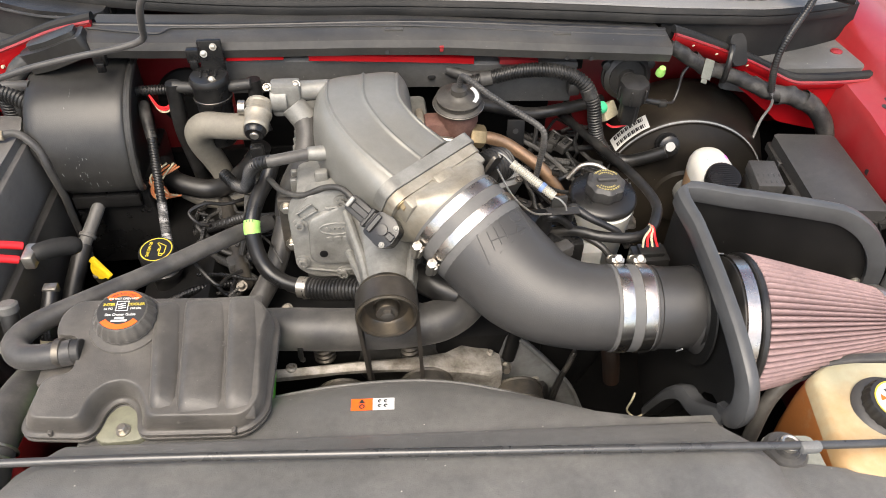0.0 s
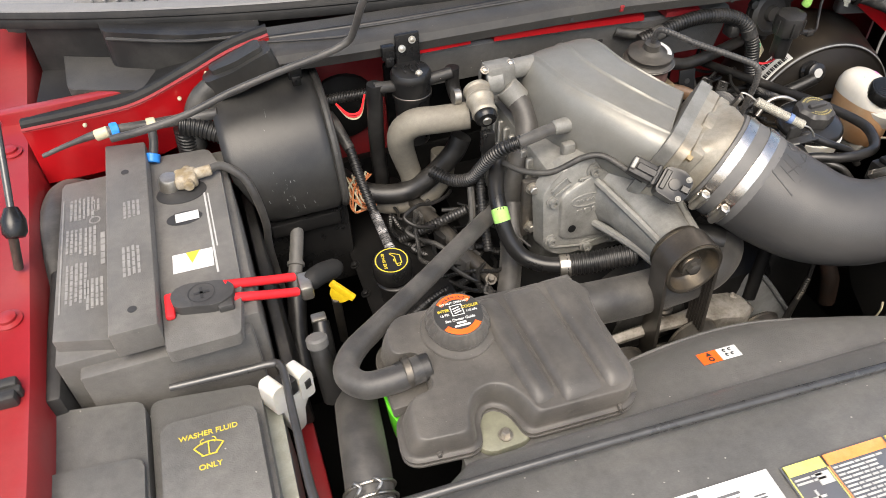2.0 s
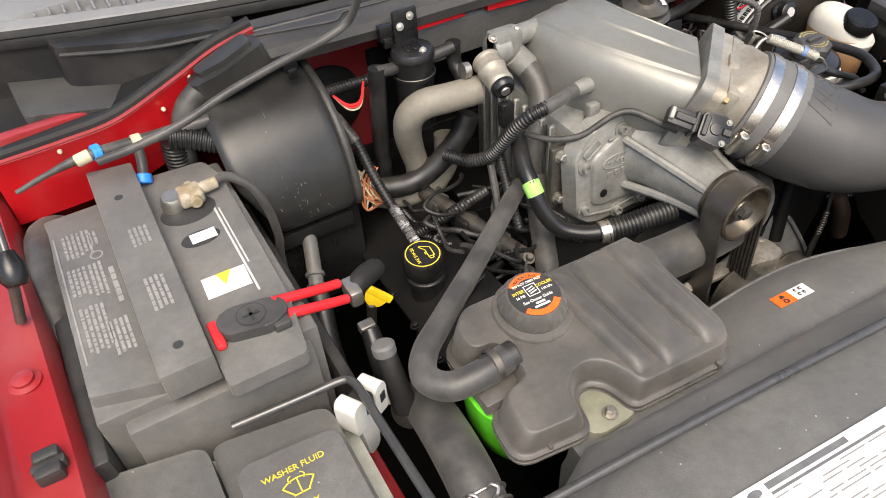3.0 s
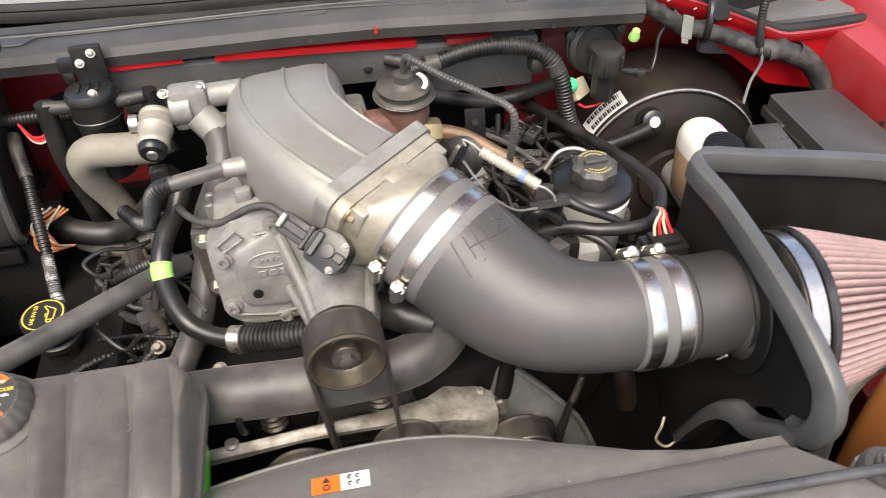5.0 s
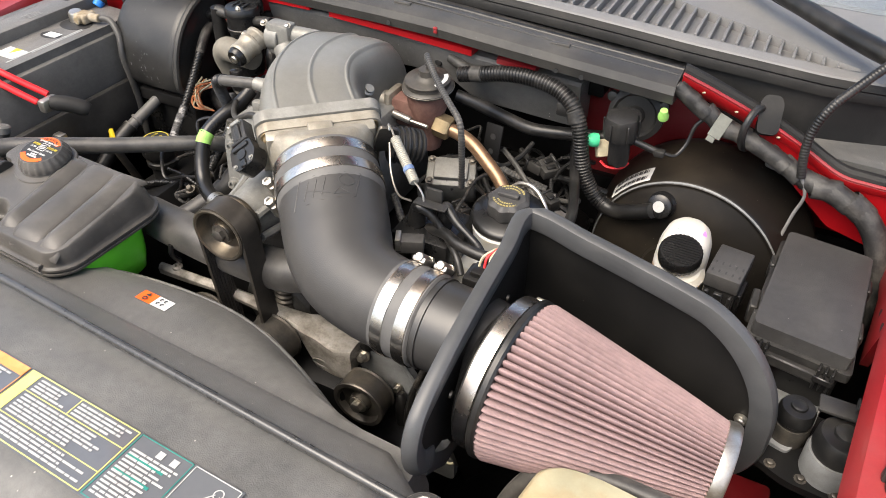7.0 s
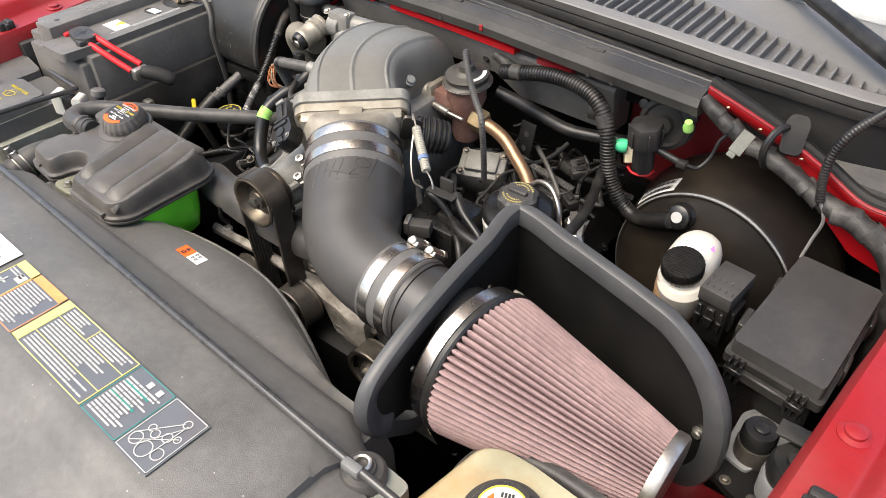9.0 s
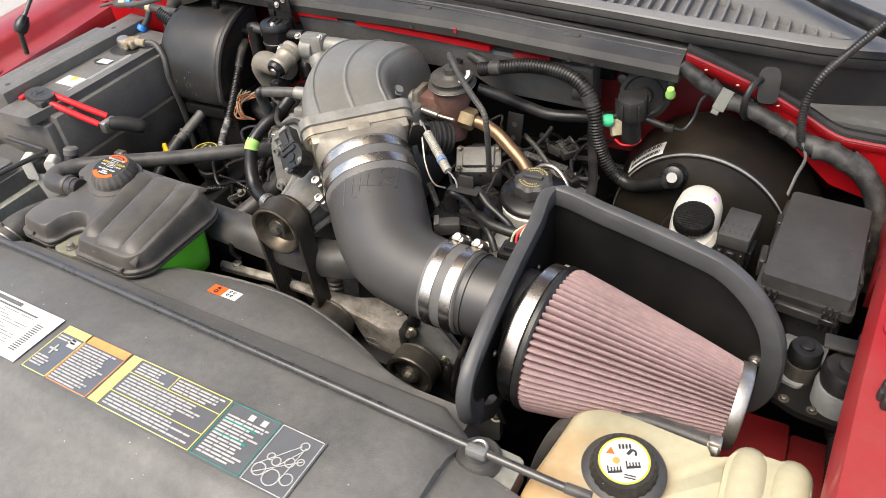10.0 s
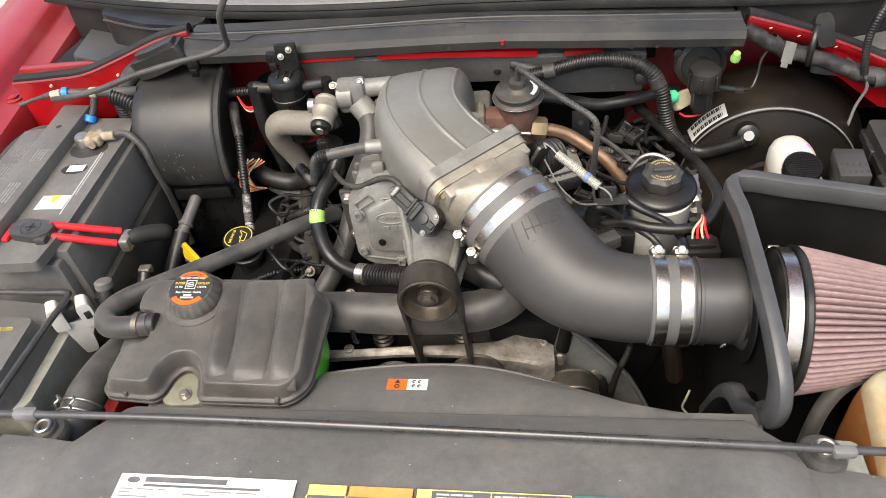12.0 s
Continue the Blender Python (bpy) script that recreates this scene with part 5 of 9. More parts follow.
clamp(C0 - AX * 0.0165, AX, 0.0573, 0.0125, (-0.60, -0.72, -0.32), "stainless worm clamp on the throttle body coupler")
clamp(C0 + AX * 0.0085, AX, 0.0584, 0.0125, (-0.60, -0.72, -0.32), "stainless worm clamp on the intake tube")
bm = bmesh.new()
lathe(bm, C1 - D1 * 0.024, D1, [(0.044, 0), (0.0462, 0.001), (0.0462, 0.041), (0.044, 0.043)], 56)
single("hose_coupler", bm, silicone, "grey silicone coupler between tube and filter adapter", "coupler", "couplers")
clamp(C1 - D1 * 0.0135, D1, 0.0464, 0.0130, (0.1, 0.72, 0.68), "stainless worm clamp near the heat shield")
clamp(C1 + D1 * 0.0095, D1, 0.0464, 0.0130, (0.1, 0.72, 0.68), "stainless worm clamp on the filter adapter")

# the filter: base centre and its slanted axis, end centre and axis
FA, FB = V((0.3439, 0.4615, 1.0890)), V((0.5465, 0.4760, 1.0515))
FD, FE = V((1, -0.1175, -0.0435)).normalized(), V((1, -0.02, -0.06)).normalized()
adapter = thing("filter_adapter", (0.31, 0.47, 1.05), "smooth black filter adapter tube through the heat shield", "adapter")
bm = bmesh.new()
sweep(bm, [C1 + D1 * 0.010, C1 + D1 * 0.045, C1 + D1 * 0.075, FA + FD * 0.006], [0.0435, 0.0437, 0.0437, 0.0437], 40)
part("tube", bm, adapter_black, adapter)
bm = bmesh.new()
lathe(bm, C1 + D1 * 0.024, D1, [(0.0437, -0.002), (0.0452, -0.0015), (0.0452, 0.0015), (0.0437, 0.002)], 48)
part("bead", bm, adapter_black, adapter)
AM = basis(C1 + D1 * 0.05, D1, (0, -0.85, -0.5))
for k in range(5):
    bm = bmesh.new()
    box(bm, (-0.008 + 0.0034 * k, 0.0442, -0.001), (-0.0055 + 0.0034 * k, 0.0460, 0.001), 0.0003, AM, seg=1)
    part("moulded_bar", bm, cover_grey, adapter)

shield = thing("heat_shield", (0.42, 0.5, 1.0), "black powder-coated heat shield with rubber edge trim", "heat shield")


def sheet(bm, m, outline, thick, hole=None):
    """A sheet of metal with an outline and one round hole; hole: centre x, y, radius."""
    n = len(outline)
    for z in (0, thick):
        ring = [bm.verts.new(m @ V((x, y, z))) for x, y in outline]
        if not hole:
            bm.faces.new(ring)
            continue
        inner = []
        for x, y in outline:
            a = math.atan2(y - hole[1], x - hole[0])
            inner.append(bm.verts.new(m @ V((hole[0] + hole[2] * math.cos(a), hole[1] + hole[2] * math.sin(a), z))))
        for k in range(n):
            bm.faces.new((ring[k], ring[(k + 1) % n], inner[(k + 1) % n], inner[k]))



XS = 0.325
left = [(0.578, 1.176), (0.52, 1.172), (0.46, 1.163), (0.405, 1.150), (0.365, 1.134), (0.35, 1.12), (0.345, 1.10), (0.352, 1.075), (0.368, 1.062), (0.395, 1.056), (0.41, 1.04), (0.42, 1.01), (0.45, 0.92), (0.50, 0.87), (0.545, 0.90), (0.578, 0.95), (0.578, 1.05)]
bm = bmesh.new()
ML = Matrix(((0, 0, 1, XS), (1, 0, 0, 0), (0, 1, 0, 0), (0, 0, 0, 1)))
sheet(bm, ML, left, 0.002, (0.473, 1.096, 0.049))
part("side_panel", bm, powder, shield)
bx = V((1, -0.195, 0)).normalized()
MB = Matrix.Translation((0.327, 0.578, 0)) @ Matrix((bx, V((0, 0, 1)), V((0.195, 1, 0)).normalized())).transposed().to_4x4()
back = [(0.0, 1.176), (0.06, 1.1725), (0.112, 1.168), (0.152, 1.1635), (0.182, 1.1575), (0.212, 1.138), (0.234, 1.110), (0.2445, 1.082), (0.248, 1.052), (0.2465, 1.022), (0.233, 0.991), (0.208, 0.978), (0.16, 0.975), (0.0, 0.975)]
bm = bmesh.new()
sheet(bm, MB, back, 0.002)
part("back_panel", bm, powder, shield)
bm = bmesh.new()
line = [V((XS, y, z)) for y, z in left[8:0:-1]] + [V((0.326, 0.574, 1.178))] + [MB @ V((x, z, 0)) for x, z in back[1:12]]
NL, NB = V((1, 0, 0)), V((0.195, 1, 0)).normalized()
fine = spline(line, 5)
rings = []
for i, p in enumerate(fine):
    t = (fine[min(i + 1, len(fine) - 1)] - fine[max(i - 1, 0)]).normalized()
    u = min(max((p.x - 0.322) / 0.012, 0.0), 1.0)
    nn = (NL * (1 - u) + NB * u).normalized()
    q = t.cross(nn).normalized()
    if q.dot((MB @ V((0.10, 1.03, 0)) if u > 0.5 or p.x > 0.34 else V((XS, 0.47, 1.05))) - p) > 0:
        q = -q
    rings.append([p + nn * a + q * b for a, b in ((-0.0062, -0.013), (-0.0072, -0.010), (-0.0074, 0.002), (-0.0062, 0.0062), (-0.003, 0.008), (0.003, 0.008), (0.0062, 0.0062), (0.0074, 0.002), (0.0072, -0.010), (0.0062, -0.013))])
loft(bm, rings)
part("edge_trim", bm, trim_rubber, shield, "thick grey rubber edge trim")
bm = bmesh.new()
lathe(bm, V((0.5515, 0.534, 1.0575)), (-0.195, -1, 0), [(0, 0), (0.0064, 0), (0.0064, 0.0012), (0.0046, 0.002), (0.0046, 0.005), (0.0034, 0.006), (0, 0.006)], 18)
part("screw", bm, zinc, shield)
bm = bmesh.new()
lathe(bm, C1 + D1 * 0.0685, D1, [(0.0435, -0.002), (0.046, -0.003), (0.047, 0.0), (0.060, 0.0005), (0.061, 0.002), (0.0435, 0.003)], 48)
part("collar", bm, powder, shield)
for k in (0, 2):
    bm = bmesh.new()
    lathe(bm, (XS + 0.004, 0.466 + 0.062 * math.cos(0.4 + 1.26 * k), 1.093 + 0.062 * math.sin(0.4 + 1.26 * k)), (1, 0, 0), [(0, 0), (0.0035, 0), (0.0028, 0.002), (0, 0.0025)], 12)
    part("rivet", bm, dark_steel, shield)

bm = bmesh.new()
flap = spline([V((0.325, 0.362, 1.068)), V((0.322, 0.382, 1.048)), V((0.320, 0.403, 1.028)), V((0.318, 0.426, 1.020)), V((0.316, 0.446, 0.990)), V((0.315, 0.472, 0.92))], 6)
loft(bm, [[p + V((a * (0.9 + 0.5 * k / 30), 0.35 * c, c)) for a, c in ((-0.0075, -0.011), (-0.0085, 0.0), (-0.006, 0.0055), (0.0, 0.007), (0.006, 0.0055), (0.008, 0.0), (0.0075, -0.011))] for k, p in enumerate(flap)])
part("lower_flap", bm, trim_rubber, shield, "folded black rubber flap")

filt = thing("cone_filter", FA, "pink pleated cotton cone air filter with steel band", "air filter")
bm = bmesh.new()
PL, SUB = 64, 8
BC = FA + FD * 0.0225
rings = []
for u, r in ((0.0, 0.0722), (0.03, 0.0742), (0.2, 0.0688), (0.4, 0.0618), (0.7, 0.0514), (0.955, 0.0412), (1.0, 0.0375)):
    m = basis(BC.lerp(FB, u), FD.lerp(FE, u).normalized())
    ring = []
    for k in range(PL * SUB):
        a = 2 * math.pi * k / (PL * SUB)
        w = abs(math.sin(a * PL / 2))
        rr = r - (0.0105 - 0.0035 * u) + (0.0108 - 0.0035 * u) * w ** 0.6
        ring.append(m @ V((rr * math.cos(a), rr * math.sin(a), 0)))
    rings.append(ring)
loft(bm, rings)
part("pleats", bm, cotton, filt, sharp=60)
bm = bmesh.new()
lathe(bm, FA, FD, [(0.044, -0.010), (0.050, -0.010), (0.0515, -0.004), (0.064, -0.003), (0.0700, 0.001), (0.0700, 0.0165), (0.0738, 0.0170), (0.0752, 0.0185), (0.0752, 0.0225), (0.0735, 0.0245), (0.066, 0.0250)], 64)
part("base_rim", bm, rubber, filt, "black rubber base rim")
bm = bmesh.new()
lathe(bm, FA, FD, [(0.0700, 0.0025), (0.0722, 0.003), (0.0722, 0.0155), (0.0700, 0.016)], 64)
part("band", bm, steel, filt, "polished steel clamp band")
bm = bmesh.new()
sm = basis(FA + FD * 0.009, FD, (0.1, 0.92, 0.38))
box(bm, (-0.012, 0.071, -0.006), (0.012, 0.0765, 0.006), 0.002, sm)
cyl(bm, sm @ V((0.01, 0.0755, 0)), sm @ V((0.022, 0.0755, 0)), 0.0045, n=8)
part("band_screw", bm, zinc, filt)
bm = bmesh.new()
lathe(bm, FB - FE * 0.007, FE, [(0.0400, -0.002), (0.0428, -0.001), (0.0430, 0.007), (0.0410, 0.0105), (0.035, 0.0115), (0.026, 0.0115), (0, 0.0105)], 56)
part("end_cap", bm, zinc, filt, "bright metal end cap")


# ---- battery corner ----
bat = thing("car_battery", (-0.53, 0.7, 1.0), "dusty black car battery with corroded terminal and faded print", "battery")
bm = bmesh.new()
box(bm, (-0.618, 0.566, 0.98), (-0.436, 0.846, 1.128), 0.004)
part("case", bm, plastic_dust, bat)
bm = bmesh.new()
prism(bm, [(-0.615, 0.583), (-0.563, 0.567), (-0.563, 0.822), (-0.613, 0.818)], 1.128, 1.142, 0.002)
part("label_plate", bm, plastic_dust, bat)
bm = bmesh.new()
prism(bm, [(-0.563, 0.557), (-0.521, 0.557), (-0.518, 0.852), (-0.562, 0.860)], 1.128, 1.157, 0.002)
part("hold_down_bar", bm, plastic_dust, bat)
for y in (0.582, 0.798):
    bm = bmesh.new()
    lathe(bm, (-0.5415, y, 1.1572), (0, 0, 1), [(0, 0), (0.0042, 0), (0.0042, 0.0003), (0, 0.0003)], 16)
    part("vent_hole", bm, black_print, bat)
bm = bmesh.new()
prism(bm, rounded([(-0.520, 0.535), (-0.455, 0.535), (-0.446, 0.60), (-0.443, 0.80), (-0.452, 0.836), (-0.520, 0.842)], 0.006), 1.126, 1.140, 0.003)
part("lid", bm, plastic_dust, bat)
bm = bmesh.new()
box(bm, (-0.4660, 0.621, 1.1392), (-0.4640, 0.752, 1.1405), 0.0, seg=1)
box(bm, (-0.4620, 0.660, 1.1392), (-0.4606, 0.750, 1.1405), 0.0, seg=1)
part("lid_stripe", bm, print_pale, bat)
bm = bmesh.new()
lathe(bm, (-0.488, 0.762, 1.1402), (0, 0, 1), [(0, 0), (0.027, 0), (0.027, 0.0004), (0, 0.0004)], 28, squash=0.75)
part("terminal_well", bm, black_print, bat)
bm = bmesh.new()
lathe(bm, (-0.499, 0.775, 1.140), (0.1, -0.1, 1), [(0, 0), (0.0115, 0), (0.011, 0.012), (0.009, 0.0155), (0, 0.0165)], 18)
part("terminal_post", bm, zinc, bat)
bm = bmesh.new()
box(bm, (-0.492, 0.762, 1.141), (-0.468, 0.786, 1.156), 0.004, seg=3)
cyl(bm, (-0.478, 0.756, 1.149), (-0.478, 0.79, 1.149), 0.006, n=10)
cyl(bm, (-0.470, 0.776, 1.150), (-0.452, 0.778, 1.150), 0.0065, n=10)
part("terminal_clamp", bm, corroded, bat, "yellow corroded battery clamp")
bm = bmesh.new()
lathe(bm, (-0.489, 0.716, 1.1402), (0, 0, 1), [(0, 0), (0.0185, 0), (0.0185, 0.0003), (0, 0.0003)], 24, squash=0.6)
part("inspection_hole", bm, black_print, bat)
bm = bmesh.new()
quad(bm, Matrix.Translation((-0.487, 0.717, 1.1407)), -0.011, 0.013, -0.007, 0.007)
part("white_tag", bm, white_paint, bat)
bm = bmesh.new()
quad(bm, Matrix.Translation((-0.4865, 0.646, 1.1403)) @ Matrix.Rotation(radians(-2), 4, "Z"), -0.0195, 0.0195, -0.0135, 0.0135)
part("white_sticker", bm, white_paint, bat)
bm = bmesh.new()
mm = Matrix.Translation((-0.4865, 0.646, 1.1409))
bm.faces.new([bm.verts.new(mm @ V(p)) for p in ((-0.006, 0.0135, 0), (0.008, 0.0135, 0), (-0.001, -0.004, 0))])
part("yellow_mark", bm, yellow_print, bat)
bm = bmesh.new()
rnd = random.Random(8)


def words(x, y0, y1, z, w):
    """One printed line that runs along the battery, as word-length bars."""
    y = y1
    while y > y0 + 0.001:
        n = rnd.uniform(0.003, 0.011)
        quad(bm, Matrix.Translation((0, 0, z)), x, x + w, max(y - n, y0), y)
        y -= n + 0.0012


for x0, count, y0, y1 in ((-0.603, 6, 0.750, 0.790), (-0.580, 2, 0.756, 0.782), (-0.606, 4, 0.694, 0.738), (-0.588, 3, 0.688, 0.736), (-0.605, 5, 0.622, 0.682), (-0.586, 4, 0.612, 0.655)):
    for k in range(count):
        words(x0 + 0.0043 * k, y0 + 0.006 * rnd.random(), y1 - 0.003 * rnd.random(), 1.1422, 0.0025)
words(-0.5725, 0.672, 0.722, 1.1422, 0.0042)
for x0, count, y0, y1 in ((-0.5450, 4, 0.713, 0.744), (-0.5480, 4, 0.624, 0.671)):
    for k in range(count):
        words(x0 + 0.0045 * k, y0 + 0.004 * rnd.random(), y1 - 0.003 * rnd.random(), 1.1572, 0.0026)
quad(bm, Matrix.Translation((0, 0, 1.1422)), -0.6105, -0.6090, 0.615, 0.79)
ring_print(bm, Matrix.Translation((-0.578, 0.745, 1.1425)), 0.0045, 0.006, n=20)
t_print = tagged(part("fine_print", bm, print_grey, bat), kind="stuff")
tagged(t_print, kind="stuff")
bm = bmesh.new()
prism(bm, rounded([(-0.508, 0.577), (-0.470, 0.568), (-0.454, 0.576), (-0.452, 0.590), (-0.462, 0.599), (-0.498, 0.606), (-0.511, 0.597)], 0.008), 1.1395, 1.1500, 0.0045)
box(bm, (-0.470, 0.5655, 1.139), (-0.456, 0.585, 1.1475), 0.002)
cap_pos = part("terminal_cover", bm, lid_black, bat, "black positive terminal cover")
bm = bmesh.new()
mm = Matrix.Translation((-0.482, 0.588, 1.1503))
quad(bm, mm, -0.007, 0.007, -0.0014, 0.0014)
quad(bm, mm, -0.0014, 0.0014, -0.007, 0.007)
ring_print(bm, mm, 0.0115, 0.0125, 0.0002, n=26)
part("plus_mark", bm, black_print, cap_pos)
bm = bmesh.new()
box(bm, (-0.517, 0.572, 1.1395), (-0.508, 0.604, 1.146), 0.003)
part("red_boot", bm, red_wire, bat)

tray = thing("battery_tray", (-0.53, 0.55, 0.95), "black plastic battery tray with folded front wall", "battery tray")
bm = bmesh.new()
box(bm, (-0.600, 0.550, 0.95), (-0.446, 0.572, 1.118), 0.004, taper=(1, 0.8))
part("front_wall", bm, plastic_dust, tray)
bm = bmesh.new()
box(bm, (-0.436, 0.552, 0.95), (-0.412, 0.85, 1.060), 0.004, taper=(0.5, 1))
part("side_wall", bm, plastic, tray)
bm = bmesh.new()
box(bm, (-0.634, 0.545, 0.95), (-0.618, 0.85, 1.11), 0.004)
part("outer_wall", bm, plastic, tray)

for i, (z, off) in enumerate(((1.147, 0.007), (1.143, -0.007))):
    hose("battery_cable", "bright red positive battery cable", [(-0.462, 0.587 + off, z), (-0.44, 0.593 + off * 1.1, z - 0.011), (-0.418, 0.602 + off * 1.2, z - 0.025), (-0.397, 0.611 + off * 1.3, z - 0.038)], 0.0046, red_wire, category="cable", group="battery cables")
hose("ground_cable", "black ground cable from the corroded terminal", [(-0.458, 0.778, 1.150), (-0.44, 0.785, 1.147), (-0.42, 0.778, 1.128), (-0.412, 0.768, 1.10), (-0.409, 0.77, 1.06), (-0.412, 0.775, 1.02), (-0.41, 0.77, 0.95)], 0.0048, rubber_grey, category="cable")
conn = thing("cable_connector", (-0.39, 0.61, 1.07), "black cable sheath with steel lugs on the red cables", "connector")
bm = bmesh.new()
box(bm, (-0.394, 0.598, 1.092), (-0.381, 0.624, 1.110), 0.003)
part("lug", bm, zinc, conn)
bm = bmesh.new()
sweep(bm, [(-0.386, 0.612, 1.101), (-0.380, 0.617, 1.101), (-0.368, 0.626, 1.098), (-0.354, 0.637, 1.090), (-0.349, 0.641, 1.086)], [0.0085, 0.0108, 0.0112, 0.0108, 0.008], 16, 6)
part("sheath", bm, rubber_matt, conn)

# washer and air boxes in the front corner
wash = thing("washer_tank_cover", (-0.5, 0.45, 1.0), "black plastic washer tank cover with yellow lettering", "washer tank")
bm = bmesh.new()
prism(bm, rounded([(-0.552, 0.380), (-0.464, 0.382), (-0.455, 0.40), (-0.454, 0.525), (-0.552, 0.54)], 0.012), 1.052, 1.078, 0.008)
part("base", bm, plastic_grey, wash)
bm = bmesh.new()
prism(bm, rounded([(-0.60, 0.392), (-0.452, 0.390), (-0.442, 0.402), (-0.440, 0.528), (-0.60, 0.55)], 0.012), 0.95, 1.0525, 0.004)
part("tank", bm, support_pale, wash, "pale grey-green tank body")
bm = bmesh.new()
prism(bm, rounded([(-0.546, 0.392), (-0.458, 0.384), (-0.457, 0.494), (-0.543, 0.500)], 0.010), 1.07, 1.094, 0.006, inset=0.003)
lid = part("lid", bm, plastic_grey, wash)
WM = Matrix.Translation((-0.503, 0.448, 1.0945)) @ Matrix.Rotation(radians(-1), 4, "Z")
letters("WASHER FLUID", WM @ Matrix.Translation((0.001, 0.027, 0)), 0.0072, yellow_print, lid, stretch=1.0)
letters("ONLY", WM @ Matrix.Translation((0, -0.006, 0)), 0.0072, yellow_print, lid)
bm = bmesh.new()
sym = WM @ Matrix.Translation((0, 0.0105, 0.0003))
ring_print(bm, sym @ Matrix.Translation((0, -0.012, 0)), 0.019, 0.0202, n=60, a0=50, a1=130)
for s in (-1, 1):
    quad(bm, sym @ Matrix.Translation((s * 0.0125, 0.0035, 0)) @ Matrix.Rotation(radians(90 - s * 38), 4, "Z"), -0.011, 0.0, -0.0006, 0.0006)
    ring_print(bm, sym @ Matrix.Translation((s * 0.0035, 0.008, 0)), 0.0025, 0.0034, n=24, a0=90 if s < 0 else -60, a1=240 if s < 0 else 90)
quad(bm, sym, -0.0065, 0.0065, -0.0064, -0.0052)
quad(bm, sym, -0.0005, 0.0005, -0.006, 0.007)
part("wiper_symbol", bm, yellow_print, lid)
hose("tether", "thin black tether looped under the washer tank lid", [(-0.470, 0.386, 1.09), (-0.472, 0.375, 1.075), (-0.485, 0.36, 1.065), (-0.505, 0.35, 1.064), (-0.515, 0.352, 1.07)], 0.0013, rubber, category="tether", n=8)
airbox = thing("resonator_box", (-0.6, 0.44, 1.0), "dusty black plastic box in the front corner", "box")
bm = bmesh.new()
prism(bm, rounded([(-0.645, 0.376), (-0.554, 0.376), (-0.554, 0.535), (-0.645, 0.553)], 0.01), 1.053, 1.088, 0.007)
part("body", bm, plastic_grey, airbox)
bm = bmesh.new()
prism(bm, rounded([(-0.642, 0.398), (-0.557, 0.398), (-0.555, 0.47), (-0.642, 0.48)], 0.01), 1.088, 1.0955, 0.003)
part("raised_lid", bm, plastic_grey, airbox)
guide = thing("rod_holder", (-0.43, 0.5, 1.03), "white plastic prop rod holder with two prongs", "clip")
HO = Matrix.Translation((-0.4295, 0.511, 0)) @ Matrix.Rotation(radians(32), 4, "Z") @ Matrix.Translation((0.4295, 0, 0)) @ Matrix.Rotation(radians(90), 4, "X")
bm = bmesh.new()
prism(bm, rounded([(-0.438, 1.015), (-0.424, 1.015), (-0.420, 1.045), (-0.412, 1.052), (-0.411, 1.064), (-0.445, 1.074), (-0.444, 1.06)], 0.004), -0.007, 0.007, 0.002, HO)
part("stem", bm, hdpe_white, guide)
for x, z0, top in ((-0.4445, 1.066, 1.0985), (-0.4145, 1.056, 1.0905)):
    bm = bmesh.new()
    prism(bm, rounded([(x - 0.0075, z0), (x + 0.0075, z0 - 0.003), (x + 0.0085, top - 0.008), (x + 0.006, top), (x - 0.004, top + 0.002), (x - 0.0075, top - 0.004)], 0.003), -0.010, 0.010, 0.0018, HO)
    part("prong", bm, hdpe_white, guide)
bm = bmesh.new()
box(bm, (-0.4165, 1.068, 0.0095), (-0.4095, 1.0795, 0.0108), 0.0006, HO)
part("slot", bm, black_print, guide, "dark slot")
bm = bmesh.new()
box(bm, (-0.4365, 1.072, -0.009), (-0.4225, 1.091, 0.009), 0.002, HO)
part("rubber_pad", bm, rubber, guide)
strut = thing("red_strut", (-0.45, 0.48, 0.9), "red painted inner strut beside the washer tank", "strut")
bm = bmesh.new()
box(bm, (-0.437, 0.455, 0.80), (-0.415, 0.56, 0.945), 0.003)
part("web", bm, red_dusty, strut)
corner = thing("front_panel", (-0.55, 0.3, 0.9), "red painted front panel below the corner of the bay", "panel")
bm = bmesh.new()
prism(bm, rounded([(-0.66, 0.20), (-0.445, 0.20), (-0.445, 0.362), (-0.66, 0.372)], 0.01), 0.80, 1.052, 0.006)
part("skin", bm, red_dusty, corner)

# ---- intercooler coolant bottle ----
deg = thing("coolant_bottle", (-0.235, 0.46, 0.98), "faded black coolant bottle with green lower tank", "coolant bottle")
RIM = [(-0.352, 0.398), (-0.283, 0.390), (-0.277, 0.418), (-0.268, 0.429), (-0.256, 0.430), (-0.245, 0.421), (-0.240, 0.408), (-0.237, 0.389), (-0.136, 0.383), (-0.117, 0.402), (-0.114, 0.486), (-0.113, 0.520), (-0.128, 0.542), (-0.243, 0.544), (-0.318, 0.546), (-0.345, 0.525), (-0.343, 0.497), (-0.312, 0.494), (-0.310, 0.455), (-0.346, 0.448)]
CROWN = [(-0.336, 0.403), (-0.291, 0.398), (-0.286, 0.420), (-0.274, 0.434), (-0.256, 0.4375), (-0.240, 0.431), (-0.230, 0.414), (-0.224, 0.395), (-0.136, 0.389), (-0.123, 0.405), (-0.1265, 0.485), (-0.120, 0.505), (-0.134, 0.526), (-0.243, 0.533), (-0.318, 0.536), (-0.332, 0.520), (-0.331, 0.494), (-0.309, 0.493), (-0.304, 0.448), (-0.331, 0.445)]
